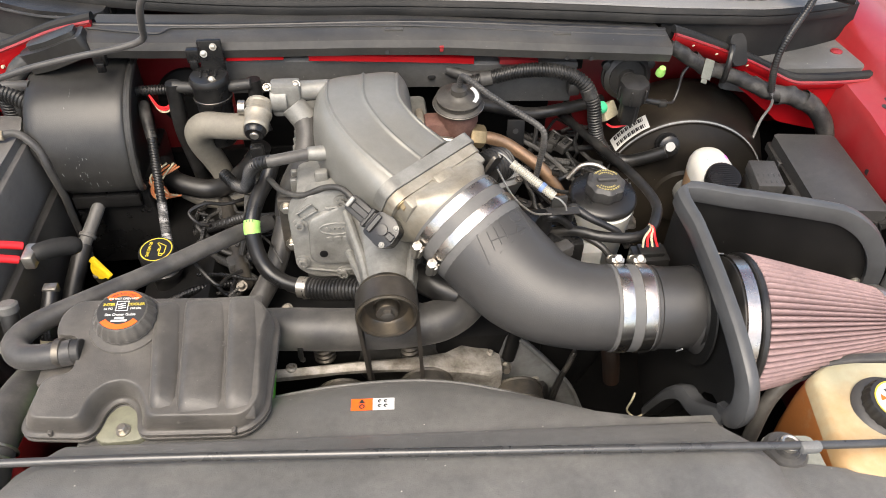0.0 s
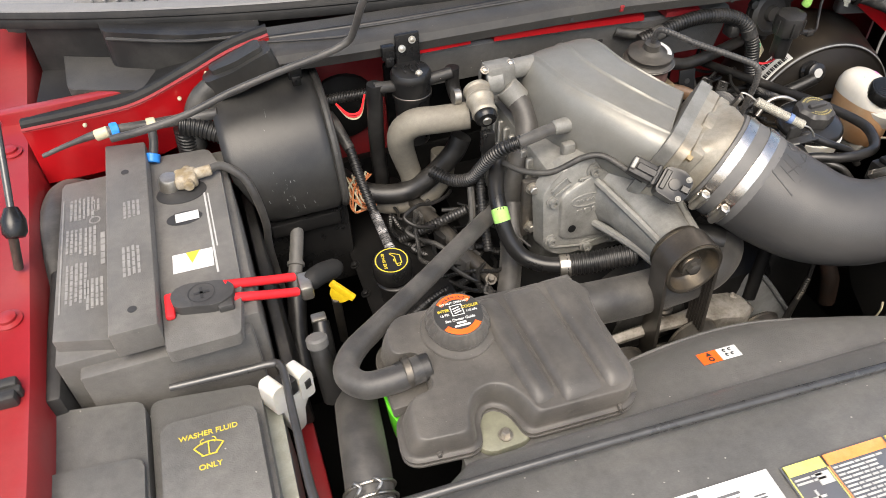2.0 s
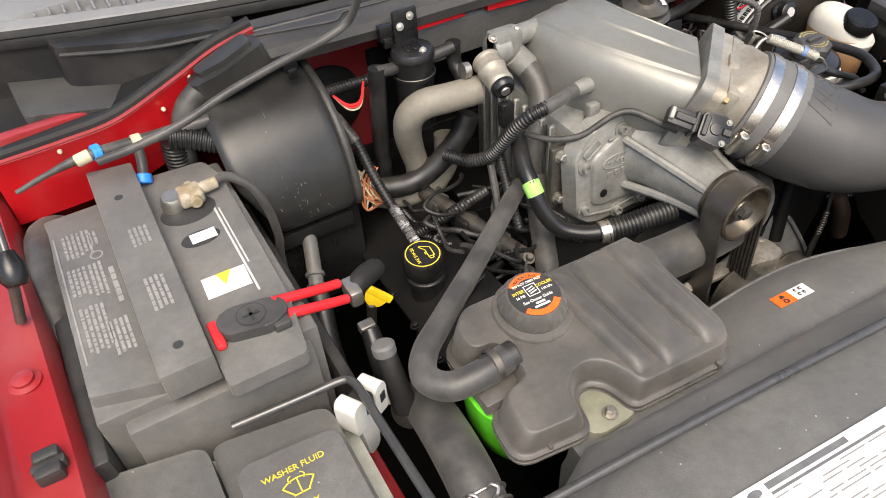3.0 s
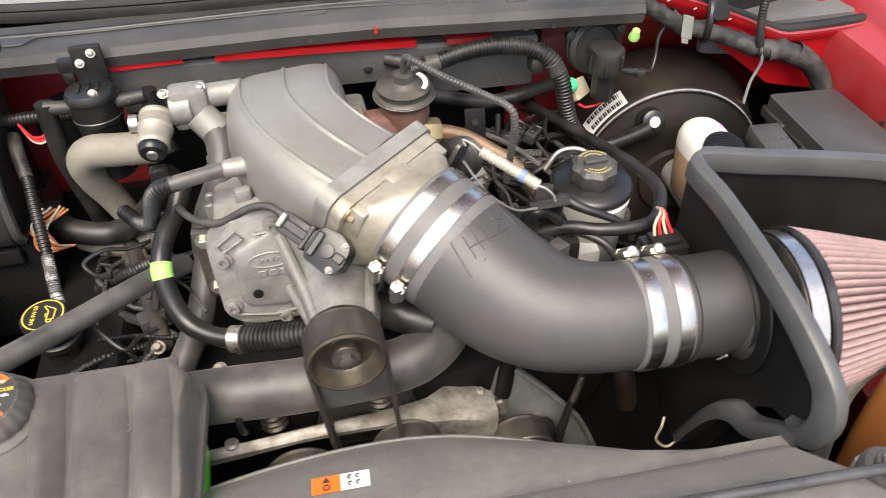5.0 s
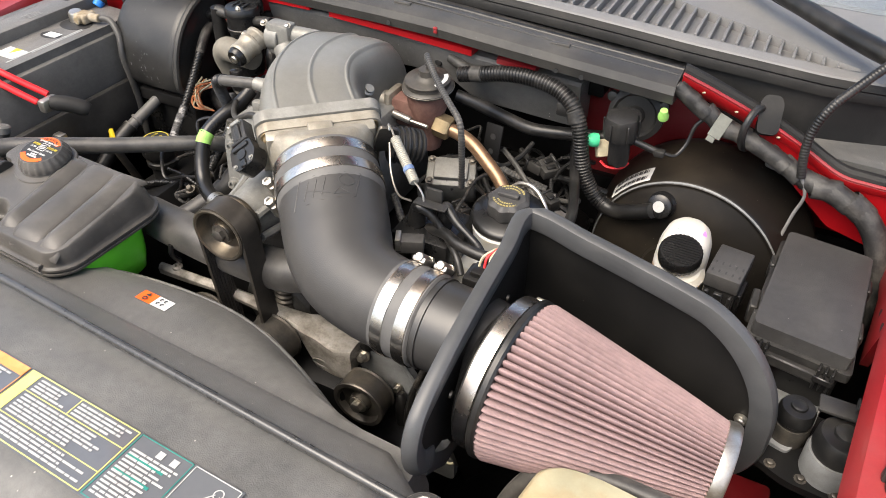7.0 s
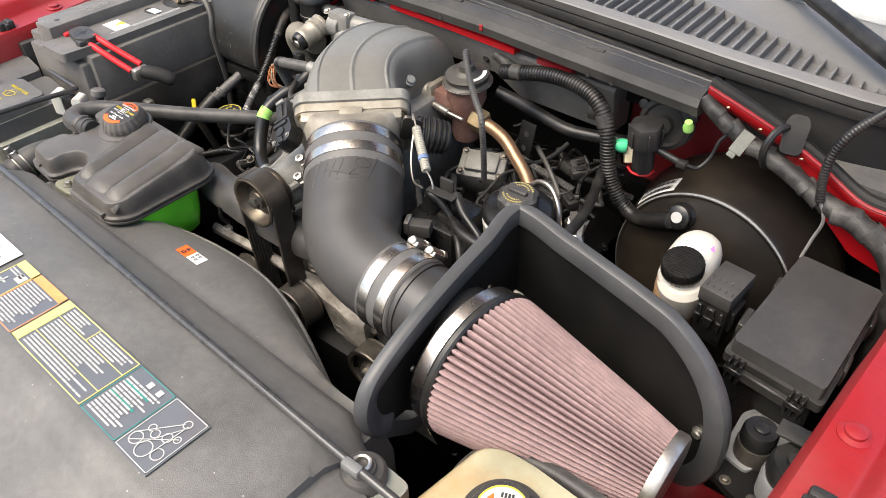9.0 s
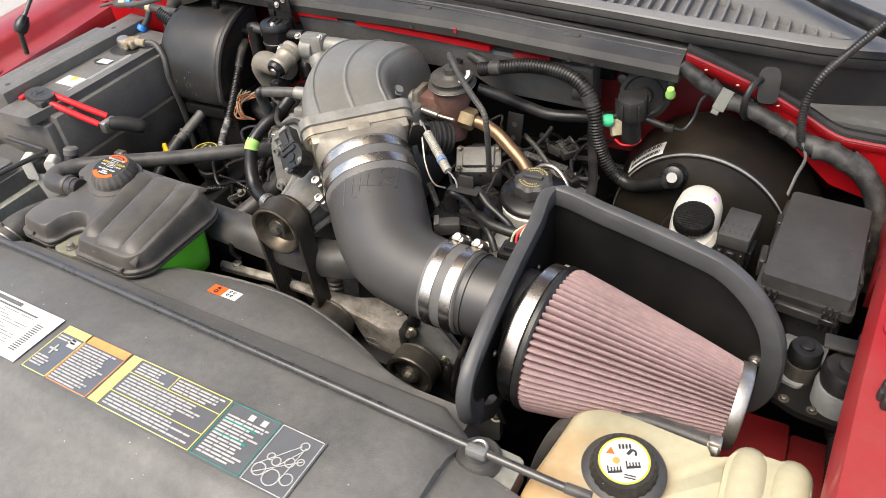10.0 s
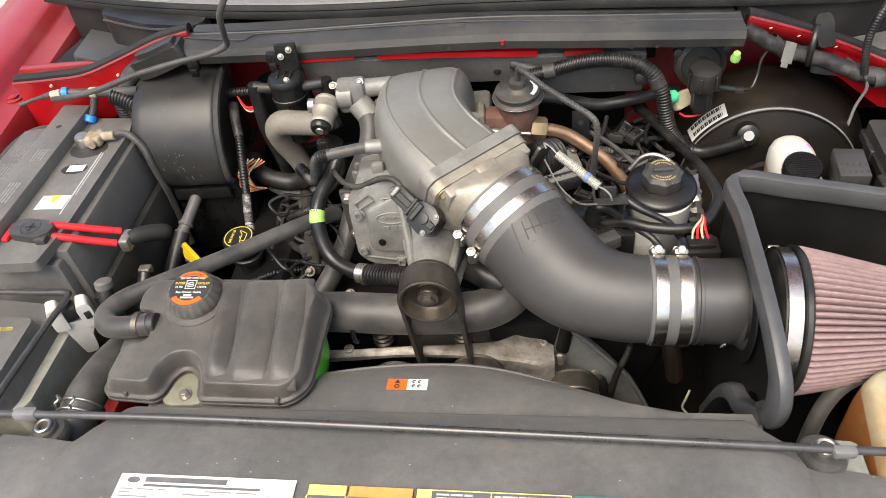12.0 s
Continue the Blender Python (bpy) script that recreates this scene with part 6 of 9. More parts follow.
RIM = [(-0.231 + (x + 0.231) * 0.965, 0.466 + (y - 0.466) * 0.96) for x, y in RIM]
CROWN = [(-0.231 + (x + 0.231) * 0.975, 0.466 + (y - 0.466) * 0.97) for x, y in CROWN]
rim, crown = rounded(RIM, 0.016, 6), rounded(CROWN, 0.011, 6)


def drawn_in(outline, d):
    """The outline moved inwards by d."""
    out, n = [], len(outline)
    for i in range(n):
        a, b = V(outline[i - 1]), V(outline[(i + 1) % n])
        t = (b - a).normalized()
        out.append((outline[i][0] - t.y * d, outline[i][1] + t.x * d))
    return out


bm = bmesh.new()
rings = []
for z, u, d in ((1.0605, 0, 0.001), (1.0612, 0, -0.0026), (1.0640, 0, -0.0030), (1.0648, 0, -0.0006), (1.0660, 0, -0.0006), (1.0668, 0, -0.0026), (1.0692, 0, -0.0026), (1.0700, 0, 0.0004), (1.0712, 0.08, 0.0014), (1.0760, 0.20, 0.001), (1.0835, 0.42, 0), (1.0900, 0.62, 0), (1.0938, 0.77, 0), (1.0956, 0.89, 0), (1.0964, 0.97, 0), (1.0966, 1.0, 0.0012), (1.0967, 1.0, 0.0024)):
    a, b = drawn_in(rim, d), drawn_in(crown, d)
    rings.append([V((p[0] * (1 - u) + q[0] * u, p[1] * (1 - u) + q[1] * u, z + 0.10 * (p[1] - 0.46) * max(0, (z - 1.072) / 0.0247))) for p, q in zip(a, b)])
vv = loft(bm, rings, cap=False)
top = bm.faces.new(vv[-1])
top.normal_update()
bm.faces.new(vv[0][::-1])
bmesh.ops.triangulate(bm, faces=[top])
part("shell", bm, plastic_brown, deg, sharp=60)
for x, y in ((-0.318, 0.3985), (-0.149, 0.3855)):
    bm = bmesh.new()
    box(bm, (x - 0.002, y - 0.003, 1.067), (x + 0.002, y + 0.003, 1.0745), 0.0008, seg=1)
    part("mould_lug", bm, plastic_brown, deg)
bm = bmesh.new()
lathe(bm, (-0.1635, 0.470, 1.0975), (0, -0.1, 1), [(0.0024, 0), (0.0034, 0.0002), (0.0034, 0.0006), (0.0024, 0.0007), (0.0020, 0.0002), (0, 0.0002)], 18)
part("mould_mark", bm, plastic_brown, deg)
for a0, a1, b0, b1, y0 in ((-0.2240, -0.2420, -0.1995, -0.2095, 0.398), (-0.1995, -0.2095, -0.1565, -0.1650, 0.392), (-0.1565, -0.1650, -0.1290, -0.1310, 0.392)):
    bm = bmesh.new()
    rings = []
    for k in range(17):
        y = y0 + (0.531 - y0) * k / 16
        front, rear = min(1.0, (y - y0) / 0.014), min(1.0, (0.531 - y) / 0.012)
        f = front * rear
        z = 1.0900 + 0.10 * (y - 0.40) + 0.0012 - 0.0065 * (1 - front) ** 2 * (1 if y0 < 0.4 else 0) - 0.003 * (1 - rear) ** 2
        u = (y - 0.385) / 0.148
        a, b = a0 + (a1 - a0) * u, b0 + (b1 - b0) * u
        rings.append([V((a - 0.001, y, z - 0.005)), V((a + 0.0008, y, z - 0.0012)), V((a + 0.004, y, z - 0.001 + 0.0060 * f)), V((a + 0.010, y, z - 0.001 + 0.0074 * f)), V((a * 0.5 + b * 0.5, y, z - 0.001 + 0.0062 * f)), V((b - 0.007, y, z - 0.001 + 0.0028 * f)), V((b - 0.001, y, z - 0.0012)), V((b + 0.0006, y, z - 0.005))])
    loft(bm, rings)
    part("shallow_flute", bm, plastic_brown, deg, sharp=70)
bm = bmesh.new()
rings = []
TANK = rounded([(-0.330, 0.428), (-0.295, 0.422), (-0.28, 0.44), (-0.22, 0.44), (-0.215, 0.402), (-0.135, 0.40), (-0.119, 0.43), (-0.121, 0.50), (-0.15, 0.52), (-0.33, 0.52), (-0.346, 0.49), (-0.346, 0.455)], 0.012, 4)
for z, d in ((0.985, 0.03), (0.988, 0.018), (0.998, 0.008), (1.02, 0.003), (1.063, 0.0)):
    rings.append([V((x, y, z)) for x, y in drawn_in(TANK, d)])
loft(bm, rings)
part("tank", bm, coolant_green, deg, "bright green translucent tank")
bm = bmesh.new()
prism(bm, round_rect(-0.283, -0.229, 0.388, 0.440, 0.016), 1.056, 1.0635, 0.003)
tab = part("mounting_tab", bm, tab_plastic, deg, "pale yellowish mounting tab")
bm = bmesh.new()
bolt(bm, (-0.255, 0.4, 1.0635), (0, 0, 1), 0.0045, 0.006)
part("bolt", bm, zinc, tab)
CAPT = V((0.02, -0.14, 1)).normalized()
bm = bmesh.new()
lathe(bm, (-0.262, 0.5025, 1.0985), CAPT, [(0, 0), (0.0355, 0), (0.0365, 0.003), (0.0355, 0.0055), (0.031, 0.006), (0.0285, 0.0065), (0.0275, 0.010), (0.0, 0.010)], 48)
part("neck", bm, plastic_brown, deg)
bm = bmesh.new()
CB = V((-0.262, 0.5035, 1.1075))
lathe(bm, CB, CAPT, [(0, 0), (0.0300, 0), (0.0306, 0.002), (0.0282, 0.0085), (0.0258, 0.0125), (0.0246, 0.0146), (0.0236, 0.0148), (0.0, 0.0148)], 120, wave=(22, 0.0005))
cap = part("cap", bm, plastic_brown, deg, "ribbed black pressure cap")
CM = basis(CB + CAPT * 0.0151, CAPT, (0.03, 1, 0.14))
bm = bmesh.new()
ring_print(bm, CM, 0.0, 0.0232, n=48)
part("label_disc", bm, black_print, cap)
for a0, a1 in ((42, 138), (218, 322)):
    bm = bmesh.new()
    ring_print(bm, CM, 0.0168, 0.0228, 0.0003, n=60, a0=a0, a1=a1)
    part("orange_arc", bm, orange_print, cap)
for i, ch in enumerate("WARNING"):
    a = radians(90 - (i - 3) * 10.5)
    letters(ch, CM @ Matrix.Translation((0.0192 * math.cos(a), 0.0192 * math.sin(a), 0.0006)) @ Matrix.Rotation(a - math.pi / 2, 4, "Z"), 0.0042, black_print, cap, "letter")
letters("DO NOT OPEN HOT", CM @ Matrix.Translation((0, 0.0132, 0.0005)), 0.0031, white_paint, cap)
letters("INTER", CM @ Matrix.Translation((-0.0128, 0.0062, 0.0005)), 0.0042, yellow_print, cap)
letters("COOLER", CM @ Matrix.Translation((0.0132, 0.0062, 0.0005)), 0.0042, yellow_print, cap)
letters("16 PSI", CM @ Matrix.Translation((-0.0132, 0.0012, 0.0005)), 0.0036, white_paint, cap)
letters("110 kPa", CM @ Matrix.Translation((0.0134, 0.0012, 0.0005)), 0.0034, white_paint, cap)
letters("See Owner Guide", CM @ Matrix.Translation((0, -0.0058, 0.0005)), 0.0040, white_paint, cap)
for x, y, w in ((-0.0045, -0.0098, 0.009), (-0.0075, -0.0130, 0.015)):
    bm = bmesh.new()
    quad(bm, CM, x, x + w, y - 0.001, y + 0.001, 0.0005)
    part("print_bar", bm, white_paint, cap)
bm = bmesh.new()
ring_print(bm, CM @ Matrix.Translation((0, 0.0045, 0.0005)) @ Matrix.Rotation(radians(45), 4, "Z"), 0.0073, 0.0085, n=4)
for y in (0.0012, 0.0036, 0.0062):
    quad(bm, CM @ Matrix.Rotation(radians(12), 4, "Z"), -0.003, 0.0042, y, y + 0.0011, 0.0006)
part("pictogram", bm, white_paint, cap)
bm = bmesh.new()
box(bm, (-0.344, 0.450, 1.066), (-0.306, 0.496, 1.080), 0.002)
part("nozzle_floor", bm, plastic_brown, deg)
bm = bmesh.new()
cyl(bm, (-0.300, 0.474, 1.096), (-0.332, 0.474, 1.094), 0.0125)
part("nozzle", bm, plastic, deg)

chose = thing("coolant_hose", (-0.33, 0.5, 1.07), "thick black rubber hose looping from the coolant bottle", "hose")
bm = bmesh.new()
sweep(bm, [(-0.309, 0.474, 1.096), (-0.335, 0.472, 1.094), (-0.362, 0.478, 1.090), (-0.374, 0.498, 1.088), (-0.362, 0.522, 1.087), (-0.33, 0.548, 1.084), (-0.26, 0.602, 1.075), (-0.178, 0.666, 1.067), (-0.14, 0.70, 1.055)], [0.0128, 0.0128, 0.0128, 0.0126, 0.0120, 0.0112, 0.0105, 0.0102, 0.0102], 20)
part("tube", bm, rubber_grey, chose)
bm = bmesh.new()
lathe(bm, (-0.318, 0.474, 1.0955), (-1, 0, 0), [(0.0128, 0), (0.0145, 0.001), (0.0145, 0.007), (0.0128, 0.008)], 24)
single("spring_clamp", bm, dark_steel, "dark spring clamp on the bottle hose", "hose clamp")
hose("radiator_hose", "large dusty black upper radiator hose", [(-0.36, 0.58, 0.93), (-0.364, 0.545, 0.985), (-0.368, 0.52, 1.018), (-0.374, 0.47, 1.04), (-0.38, 0.42, 1.048), (-0.384, 0.39, 1.04), (-0.385, 0.35, 1.02)], 0.0215, rubber_grey, n=22)
hc = thing("radiator_clamp", (-0.38, 0.395, 1.04), "galvanised spring clamp on the radiator hose", "hose clamp")
bm = bmesh.new()
HM = basis((-0.3825, 0.402, 1.0445), (-0.05, -0.97, -0.2))
for h in (0.0, 0.011):
    sweep(bm, [HM @ V((0.0228 * math.cos(a), 0.0228 * math.sin(a), h)) for a in [2 * math.pi * k / 32 for k in range(33)]], 0.0014, 8, smooth=False)
part("wire_ring", bm, zinc, hc)
for x0 in (-0.014, 0.004):
    bm = bmesh.new()
    sweep(bm, [HM @ V(p) for p in ((x0, 0.0220, 0.0), (x0 + 0.002, 0.030, 0.001), (x0 + 0.006, 0.031, 0.0055), (x0 + 0.003, 0.030, 0.010), (x0, 0.0220, 0.011))], 0.0014, 8, 5)
    part("ear", bm, zinc, hc)

# ---- heater blower housing ----
blow = thing("blower_housing", (-0.37, 0.83, 1.05), "rounded black plastic heater blower housing", "blower housing")
PROF = [(0.905, 1.192), (0.88, 1.192), (0.855, 1.188), (0.83, 1.179), (0.808, 1.165), (0.79, 1.146), (0.777, 1.122), (0.769, 1.096), (0.766, 1.072), (0.772, 1.060), (0.79, 1.056), (0.905, 1.056)]
bm = bmesh.new()
rings = []
for x, k, sh in ((-0.437, 0.90, 0.02), (-0.434, 0.955, 0.016), (-0.428, 0.985, 0.014), (-0.418, 1.0, 0.01), (-0.37, 1.0, 0.0), (-0.325, 1.0, 0), (-0.318, 0.99, 0), (-0.314, 0.965, 0), (-0.312, 0.92, 0)):
    c = V((0, 0.85, 1.11))
    rings.append([V((x + (sh * 1.6 if x < -0.4 else 0) * max(0, (1.13 - z) / 0.06), c.y + (y - c.y) * k, c.z + (z - c.z) * k)) for y, z in PROF])
loft(bm, rings)
scroll = part("scroll", bm, scroll_black, blow, sharp=45)
bm = bmesh.new()
sweep(bm, [V((-0.3095, 0.85 + (y - 0.85) * 0.96, 1.11 + (z - 1.11) * 0.96)) for y, z in PROF[:10]], 0.005, 8, 4)
part("seam_rim", bm, plastic, blow)
bm = bmesh.new()
box(bm, (-0.412, 0.785, 0.92), (-0.305, 0.92, 1.060), 0.006)
box(bm, (-0.405, 0.775, 1.03), (-0.318, 0.79, 1.05), 0.003)
part("lower_duct", bm, plastic_gloss, blow)
bm = bmesh.new()
rnd = random.Random(2)
shell = BVHTree.FromPolygons([v.co for v in scroll.data.vertices], [tuple(p.vertices) for p in scroll.data.polygons])
for k in range(26):
    x, z = rnd.gauss(-0.372, 0.012), rnd.uniform(1.072, 1.118) if k < 23 else rnd.uniform(1.12, 1.18)
    lx, lz = rnd.uniform(-0.0015, 0.0015), rnd.uniform(-0.006, -0.0005) * (1 if k % 3 else 0.3)
    a, b = (shell.ray_cast(V((x + u * lx, 0.55, z + u * lz)), V((0, 1, 0)))[0] for u in (0, 1))
    if a and b:
        sweep(bm, [a, b + V((0.0004, 0, 0))], rnd.uniform(0.00015, 0.0004), 5, smooth=False)
scr = part("scratch", bm, cover_grey, blow, "pale scuff scratches")
tagged(scr, kind="stuff")

# ---- oil separator, grey elbow hose, idle valve ----
pcv = thing("oil_separator", (-0.199, 0.82, 1.1), "black oil separator canister bolted below the cowl", "canister")
bm = bmesh.new()
lathe(bm, (-0.203, 0.818, 1.10), (0, 0, 1), [(0, 0), (0.018, 0.002), (0.021, 0.008), (0.0218, 0.06), (0.0218, 0.066)], 36)
part("bowl", bm, plastic_gloss, pcv)
bm = bmesh.new()
lathe(bm, (-0.203, 0.818, 1.166), (0, 0, 1), [(0.0222, 0), (0.0240, 0.001), (0.0240, 0.005), (0.0230, 0.006), (0.0230, 0.024), (0.0246, 0.025), (0.0246, 0.030), (0.0222, 0.034), (0, 0.036)], 36)
part("head", bm, plastic_gloss, pcv)
bm = bmesh.new()
lathe(bm, (-0.203, 0.818, 1.1705), (0, 0, 1), [(0.0240, 0), (0.0244, 0.0003), (0.0244, 0.0012), (0.0240, 0.0016)], 36)
part("ring", bm, dark_steel, pcv)
for k in range(3):
    bm = bmesh.new()
    box(bm, (-0.213 + 0.009 * k, 0.809, 1.2018), (-0.2100 + 0.009 * k, 0.825, 1.2032), 0.0006, seg=1)
    part("top_rib", bm, plastic_gloss, pcv)
bm = bmesh.new()
box(bm, (-0.214, 0.836, 1.185), (-0.184, 0.842, 1.236), 0.002)
part("hanger", bm, plastic_gloss, pcv)
for p in ((-0.207, 0.835, 1.219), (-0.194, 0.835, 1.228), (-0.197, 0.804, 1.2005)):
    bm = bmesh.new()
    bolt(bm, p, (0, -1, 0.3), 0.003)
    part("bolt", bm, zinc, pcv)
for s in (-1, 1):
    bm = bmesh.new()
    cyl(bm, (-0.203 + s * 0.020, 0.818, 1.182), (-0.201 + s * 0.049, 0.816, 1.186), 0.0072, n=14)
    part("port", bm, plastic, pcv)
hose("breather_hose", "black breather hose down from the oil separator", [(-0.248, 0.818, 1.19), (-0.25, 0.818, 1.165), (-0.252, 0.82, 1.12), (-0.25, 0.83, 1.07), (-0.245, 0.84, 1.0)], 0.0098, rubber, group="breather hoses")
hose("breather_hose", "black breather hose between separator and idle valve", [(-0.150, 0.82, 1.19), (-0.15, 0.818, 1.165), (-0.146, 0.80, 1.145), (-0.14, 0.79, 1.13)], 0.0088, rubber, group="breather hoses")
hose("elbow_hose", "thick grey-beige moulded elbow hose", [(-0.150, 0.765, 1.155), (-0.185, 0.773, 1.153), (-0.212, 0.784, 1.148), (-0.226, 0.793, 1.132), (-0.226, 0.803, 1.105), (-0.219, 0.812, 1.075), (-0.212, 0.816, 1.045), (-0.21, 0.82, 1.01)], [0.0162, 0.0165, 0.0170, 0.0170, 0.0165, 0.0155, 0.0145, 0.0145], hose_beige, n=24)
hose("elbow_hose", "grey-beige lower hose curving below the elbow", [(-0.27, 0.83, 1.015), (-0.24, 0.815, 1.01), (-0.20, 0.81, 1.012), (-0.172, 0.815, 1.035), (-0.165, 0.82, 1.07)], 0.0165, hose_beige, n=20)
hose("heater_hose", "smooth black heater hose curving below the elbow", [(-0.30, 0.85, 1.045), (-0.282, 0.818, 1.040), (-0.25, 0.805, 1.034), (-0.22, 0.80, 1.036), (-0.19, 0.795, 1.055), (-0.163, 0.79, 1.085), (-0.15, 0.79, 1.11)], 0.0135, rubber, n=18)
iac = thing("idle_air_valve", (-0.13, 0.75, 1.14), "tarnished silver idle air valve with black plug", "valve")
ID = V((-0.10, -0.93, -0.28)).normalized()
bm = bmesh.new()
lathe(bm, V((-0.138, 0.772, 1.186)), ID, [(0, 0), (0.012, 0), (0.0162, 0.003), (0.0166, 0.006), (0.0150, 0.008), (0.0150, 0.016), (0.0166, 0.018), (0.0166, 0.021), (0.0150, 0.023), (0.0144, 0.036), (0.0150, 0.038), (0.0150, 0.041), (0.0138, 0.043), (0, 0.043)], 30)
part("solenoid", bm, tb_metal, iac)
bm = bmesh.new()
lathe(bm, V((-0.138, 0.772, 1.186)) + ID * 0.043, ID, [(0, 0), (0.0132, 0), (0.0130, 0.005), (0.0108, 0.008), (0.006, 0.0082), (0, 0.0082)], 26)
box(bm, (-0.151, 0.716, 1.128), (-0.135, 0.728, 1.158), 0.003)
part("plug", bm, plastic_gloss, iac)
bm = bmesh.new()
lathe(bm, V((-0.138, 0.772, 1.186)) + ID * 0.0515, ID, [(0, 0), (0.0055, 0), (0.005, 0.002), (0, 0.003)], 14)
part("centre_pin", bm, zinc, iac)
bm = bmesh.new()
box(bm, (-0.125, 0.768, 1.165), (-0.088, 0.792, 1.208), 0.005)
cyl(bm, (-0.125, 0.78, 1.186), (-0.105, 0.78, 1.186), 0.0175)
cyl(bm, (-0.09, 0.785, 1.192), (-0.055, 0.79, 1.190), 0.012)
cyl(bm, (-0.10, 0.775, 1.178), (-0.085, 0.765, 1.16), 0.016)
part("manifold", bm, cast, iac)
for p in ((-0.127, 0.772, 1.206), (-0.093, 0.776, 1.206)):
    bm = bmesh.new()
    bolt(bm, p, (0, -0.5, 0.8), 0.0035)
    part("bolt", bm, zinc, iac)
bm = bmesh.new()
lathe(bm, (-0.158, 0.774, 1.178), (-1, 0, 0.1), [(0, 0), (0.009, 0), (0.009, 0.008), (0, 0.008)], 14)
part("end_plug", bm, zinc, iac)
hose("bypass_hose", "grey rubber bypass hose bending down beside the plenum", [(-0.088, 0.768, 1.165), (-0.084, 0.748, 1.15), (-0.09, 0.728, 1.13), (-0.108, 0.715, 1.10), (-0.118, 0.71, 1.07), (-0.12, 0.70, 1.02)], 0.0145, rubber_grey, n=18)

# hoses and wires on the left of the engine
hose("vacuum_hose", "black vacuum hose from the plenum nipple", [(-0.074, 0.6855, 1.1685), (-0.092, 0.682, 1.1685), (-0.110, 0.678, 1.1680), (-0.126, 0.676, 1.1665)], 0.0070, rubber_grey)
hose("wiring_conduit", "ribbed black wiring conduit bending down the engine", [(-0.120, 0.677, 1.167), (-0.138, 0.682, 1.160), (-0.150, 0.694, 1.142), (-0.158, 0.708, 1.117), (-0.166, 0.722, 1.095), (-0.182, 0.742, 1.084), (-0.20, 0.765, 1.086)], 0.0068, rubber, ribs=260, depth=0.0012, category="conduit")
hose("water_hose", "glossy black water hose with lime tape", [(-0.128, 0.728, 1.13), (-0.136, 0.708, 1.116), (-0.148, 0.682, 1.105), (-0.1535, 0.655, 1.090), (-0.150, 0.637, 1.065), (-0.139, 0.622, 1.047), (-0.12, 0.608, 1.040), (-0.096, 0.597, 1.039), (-0.085, 0.593, 1.040)], 0.0095, plastic_gloss, n=16)
bm = bmesh.new()
sweep(bm, [(-0.1531, 0.6595, 1.0930), (-0.1535, 0.653, 1.088), (-0.1531, 0.6485, 1.0830)], 0.0099, 18, 4)
single("tape_band", bm, lime_tape, "lime green tape band round the water hose", "tape")
hose("ribbed_duct", "ribbed black conduit behind the drive pulley", [(-0.094, 0.597, 1.039), (-0.07, 0.588, 1.043), (-0.045, 0.580, 1.049), (-0.02, 0.572, 1.054)], 0.0115, rubber, ribs=230, depth=0.0018, category="conduit")
bm = bmesh.new()
lathe(bm, (-0.098, 0.598, 1.039), (0.93, -0.3, 0.1), [(0.011, -0.004), (0.0128, -0.003), (0.0128, 0.008), (0.011, 0.009)], 22)
box(bm, (-0.098, 0.585, 1.03), (-0.088, 0.59, 1.042), 0.002)
single("spring_clamp", bm, zinc, "zinc spring clamp at the water hose end", "hose clamp")
hose("sensor_wire", "thin taped black sensor wire over the engine cover", [(-0.132, 0.70, 1.125), (-0.115, 0.675, 1.125), (-0.09, 0.655, 1.132), (-0.06, 0.645, 1.150), (-0.04, 0.635, 1.153), (-0.02, 0.610, 1.143), (-0.012, 0.596, 1.14)], 0.0036, tape_grey, category="wire", n=10)
hose("lower_hose", "black rubber hose behind the coolant bottle", [(-0.118, 0.70, 1.06), (-0.135, 0.66, 1.02), (-0.155, 0.62, 1.0), (-0.18, 0.58, 0.985)], 0.0135, rubber_grey, n=16)
cond = thing("filler_conduit", (-0.29, 0.77, 1.05), "dusty ribbed wiring conduit with frayed grey wrap", "conduit")
FC = [(-0.303, 0.852, 1.140), (-0.298, 0.832, 1.134), (-0.290, 0.806, 1.116), (-0.286, 0.776, 1.085), (-0.281, 0.745, 1.058), (-0.276, 0.715, 1.036), (-0.272, 0.695, 1.018)]
bm = bmesh.new()
sweep(bm, FC, [0.0062, 0.0060, 0.0056, 0.0054, 0.0052, 0.0052, 0.0052], 14, 10, ribs=240, depth=0.0009)
part("tube", bm, rubber, cond)
bm = bmesh.new()
sweep(bm, [V(p) + V((0, 0, 0.0003)) for p in FC[4:]], 0.0057, 14, 10, ribs=420, depth=0.0006)
part("wrap", bm, frayed, cond, "pale frayed glass wrap")
bm = bmesh.new()
sweep(bm, [V(p) for p in FC[:3]], [0.0074, 0.0074, 0.0068], 14, 6)
part("tape", bm, tape_black, cond)
oil = thing("oil_filler", (-0.28, 0.68, 0.95), "black oil filler neck with yellow printed cap", "oil filler")
bm = bmesh.new()
lathe(bm, (-0.279, 0.681, 0.90), (0, 0.0, 1), [(0, 0), (0.019, 0), (0.019, 0.050), (0.0205, 0.052), (0.0205, 0.058), (0.0180, 0.060), (0.0180, 0.096), (0.0225, 0.100), (0.0225, 0.106), (0.0190, 0.108), (0.0190, 0.120), (0, 0.120)], 32)
part("neck", bm, plastic_gloss, oil)
OD = V((0.0, -0.06, 1)).normalized()
bm = bmesh.new()
lathe(bm, (-0.281, 0.680, 1.016), OD, [(0, 0), (0.0225, 0), (0.0232, 0.003), (0.0228, 0.02), (0.021, 0.0225), (0, 0.0225)], 60, wave=(20, 0.0003))
ocap = part("cap", bm, plastic_gloss, oil)
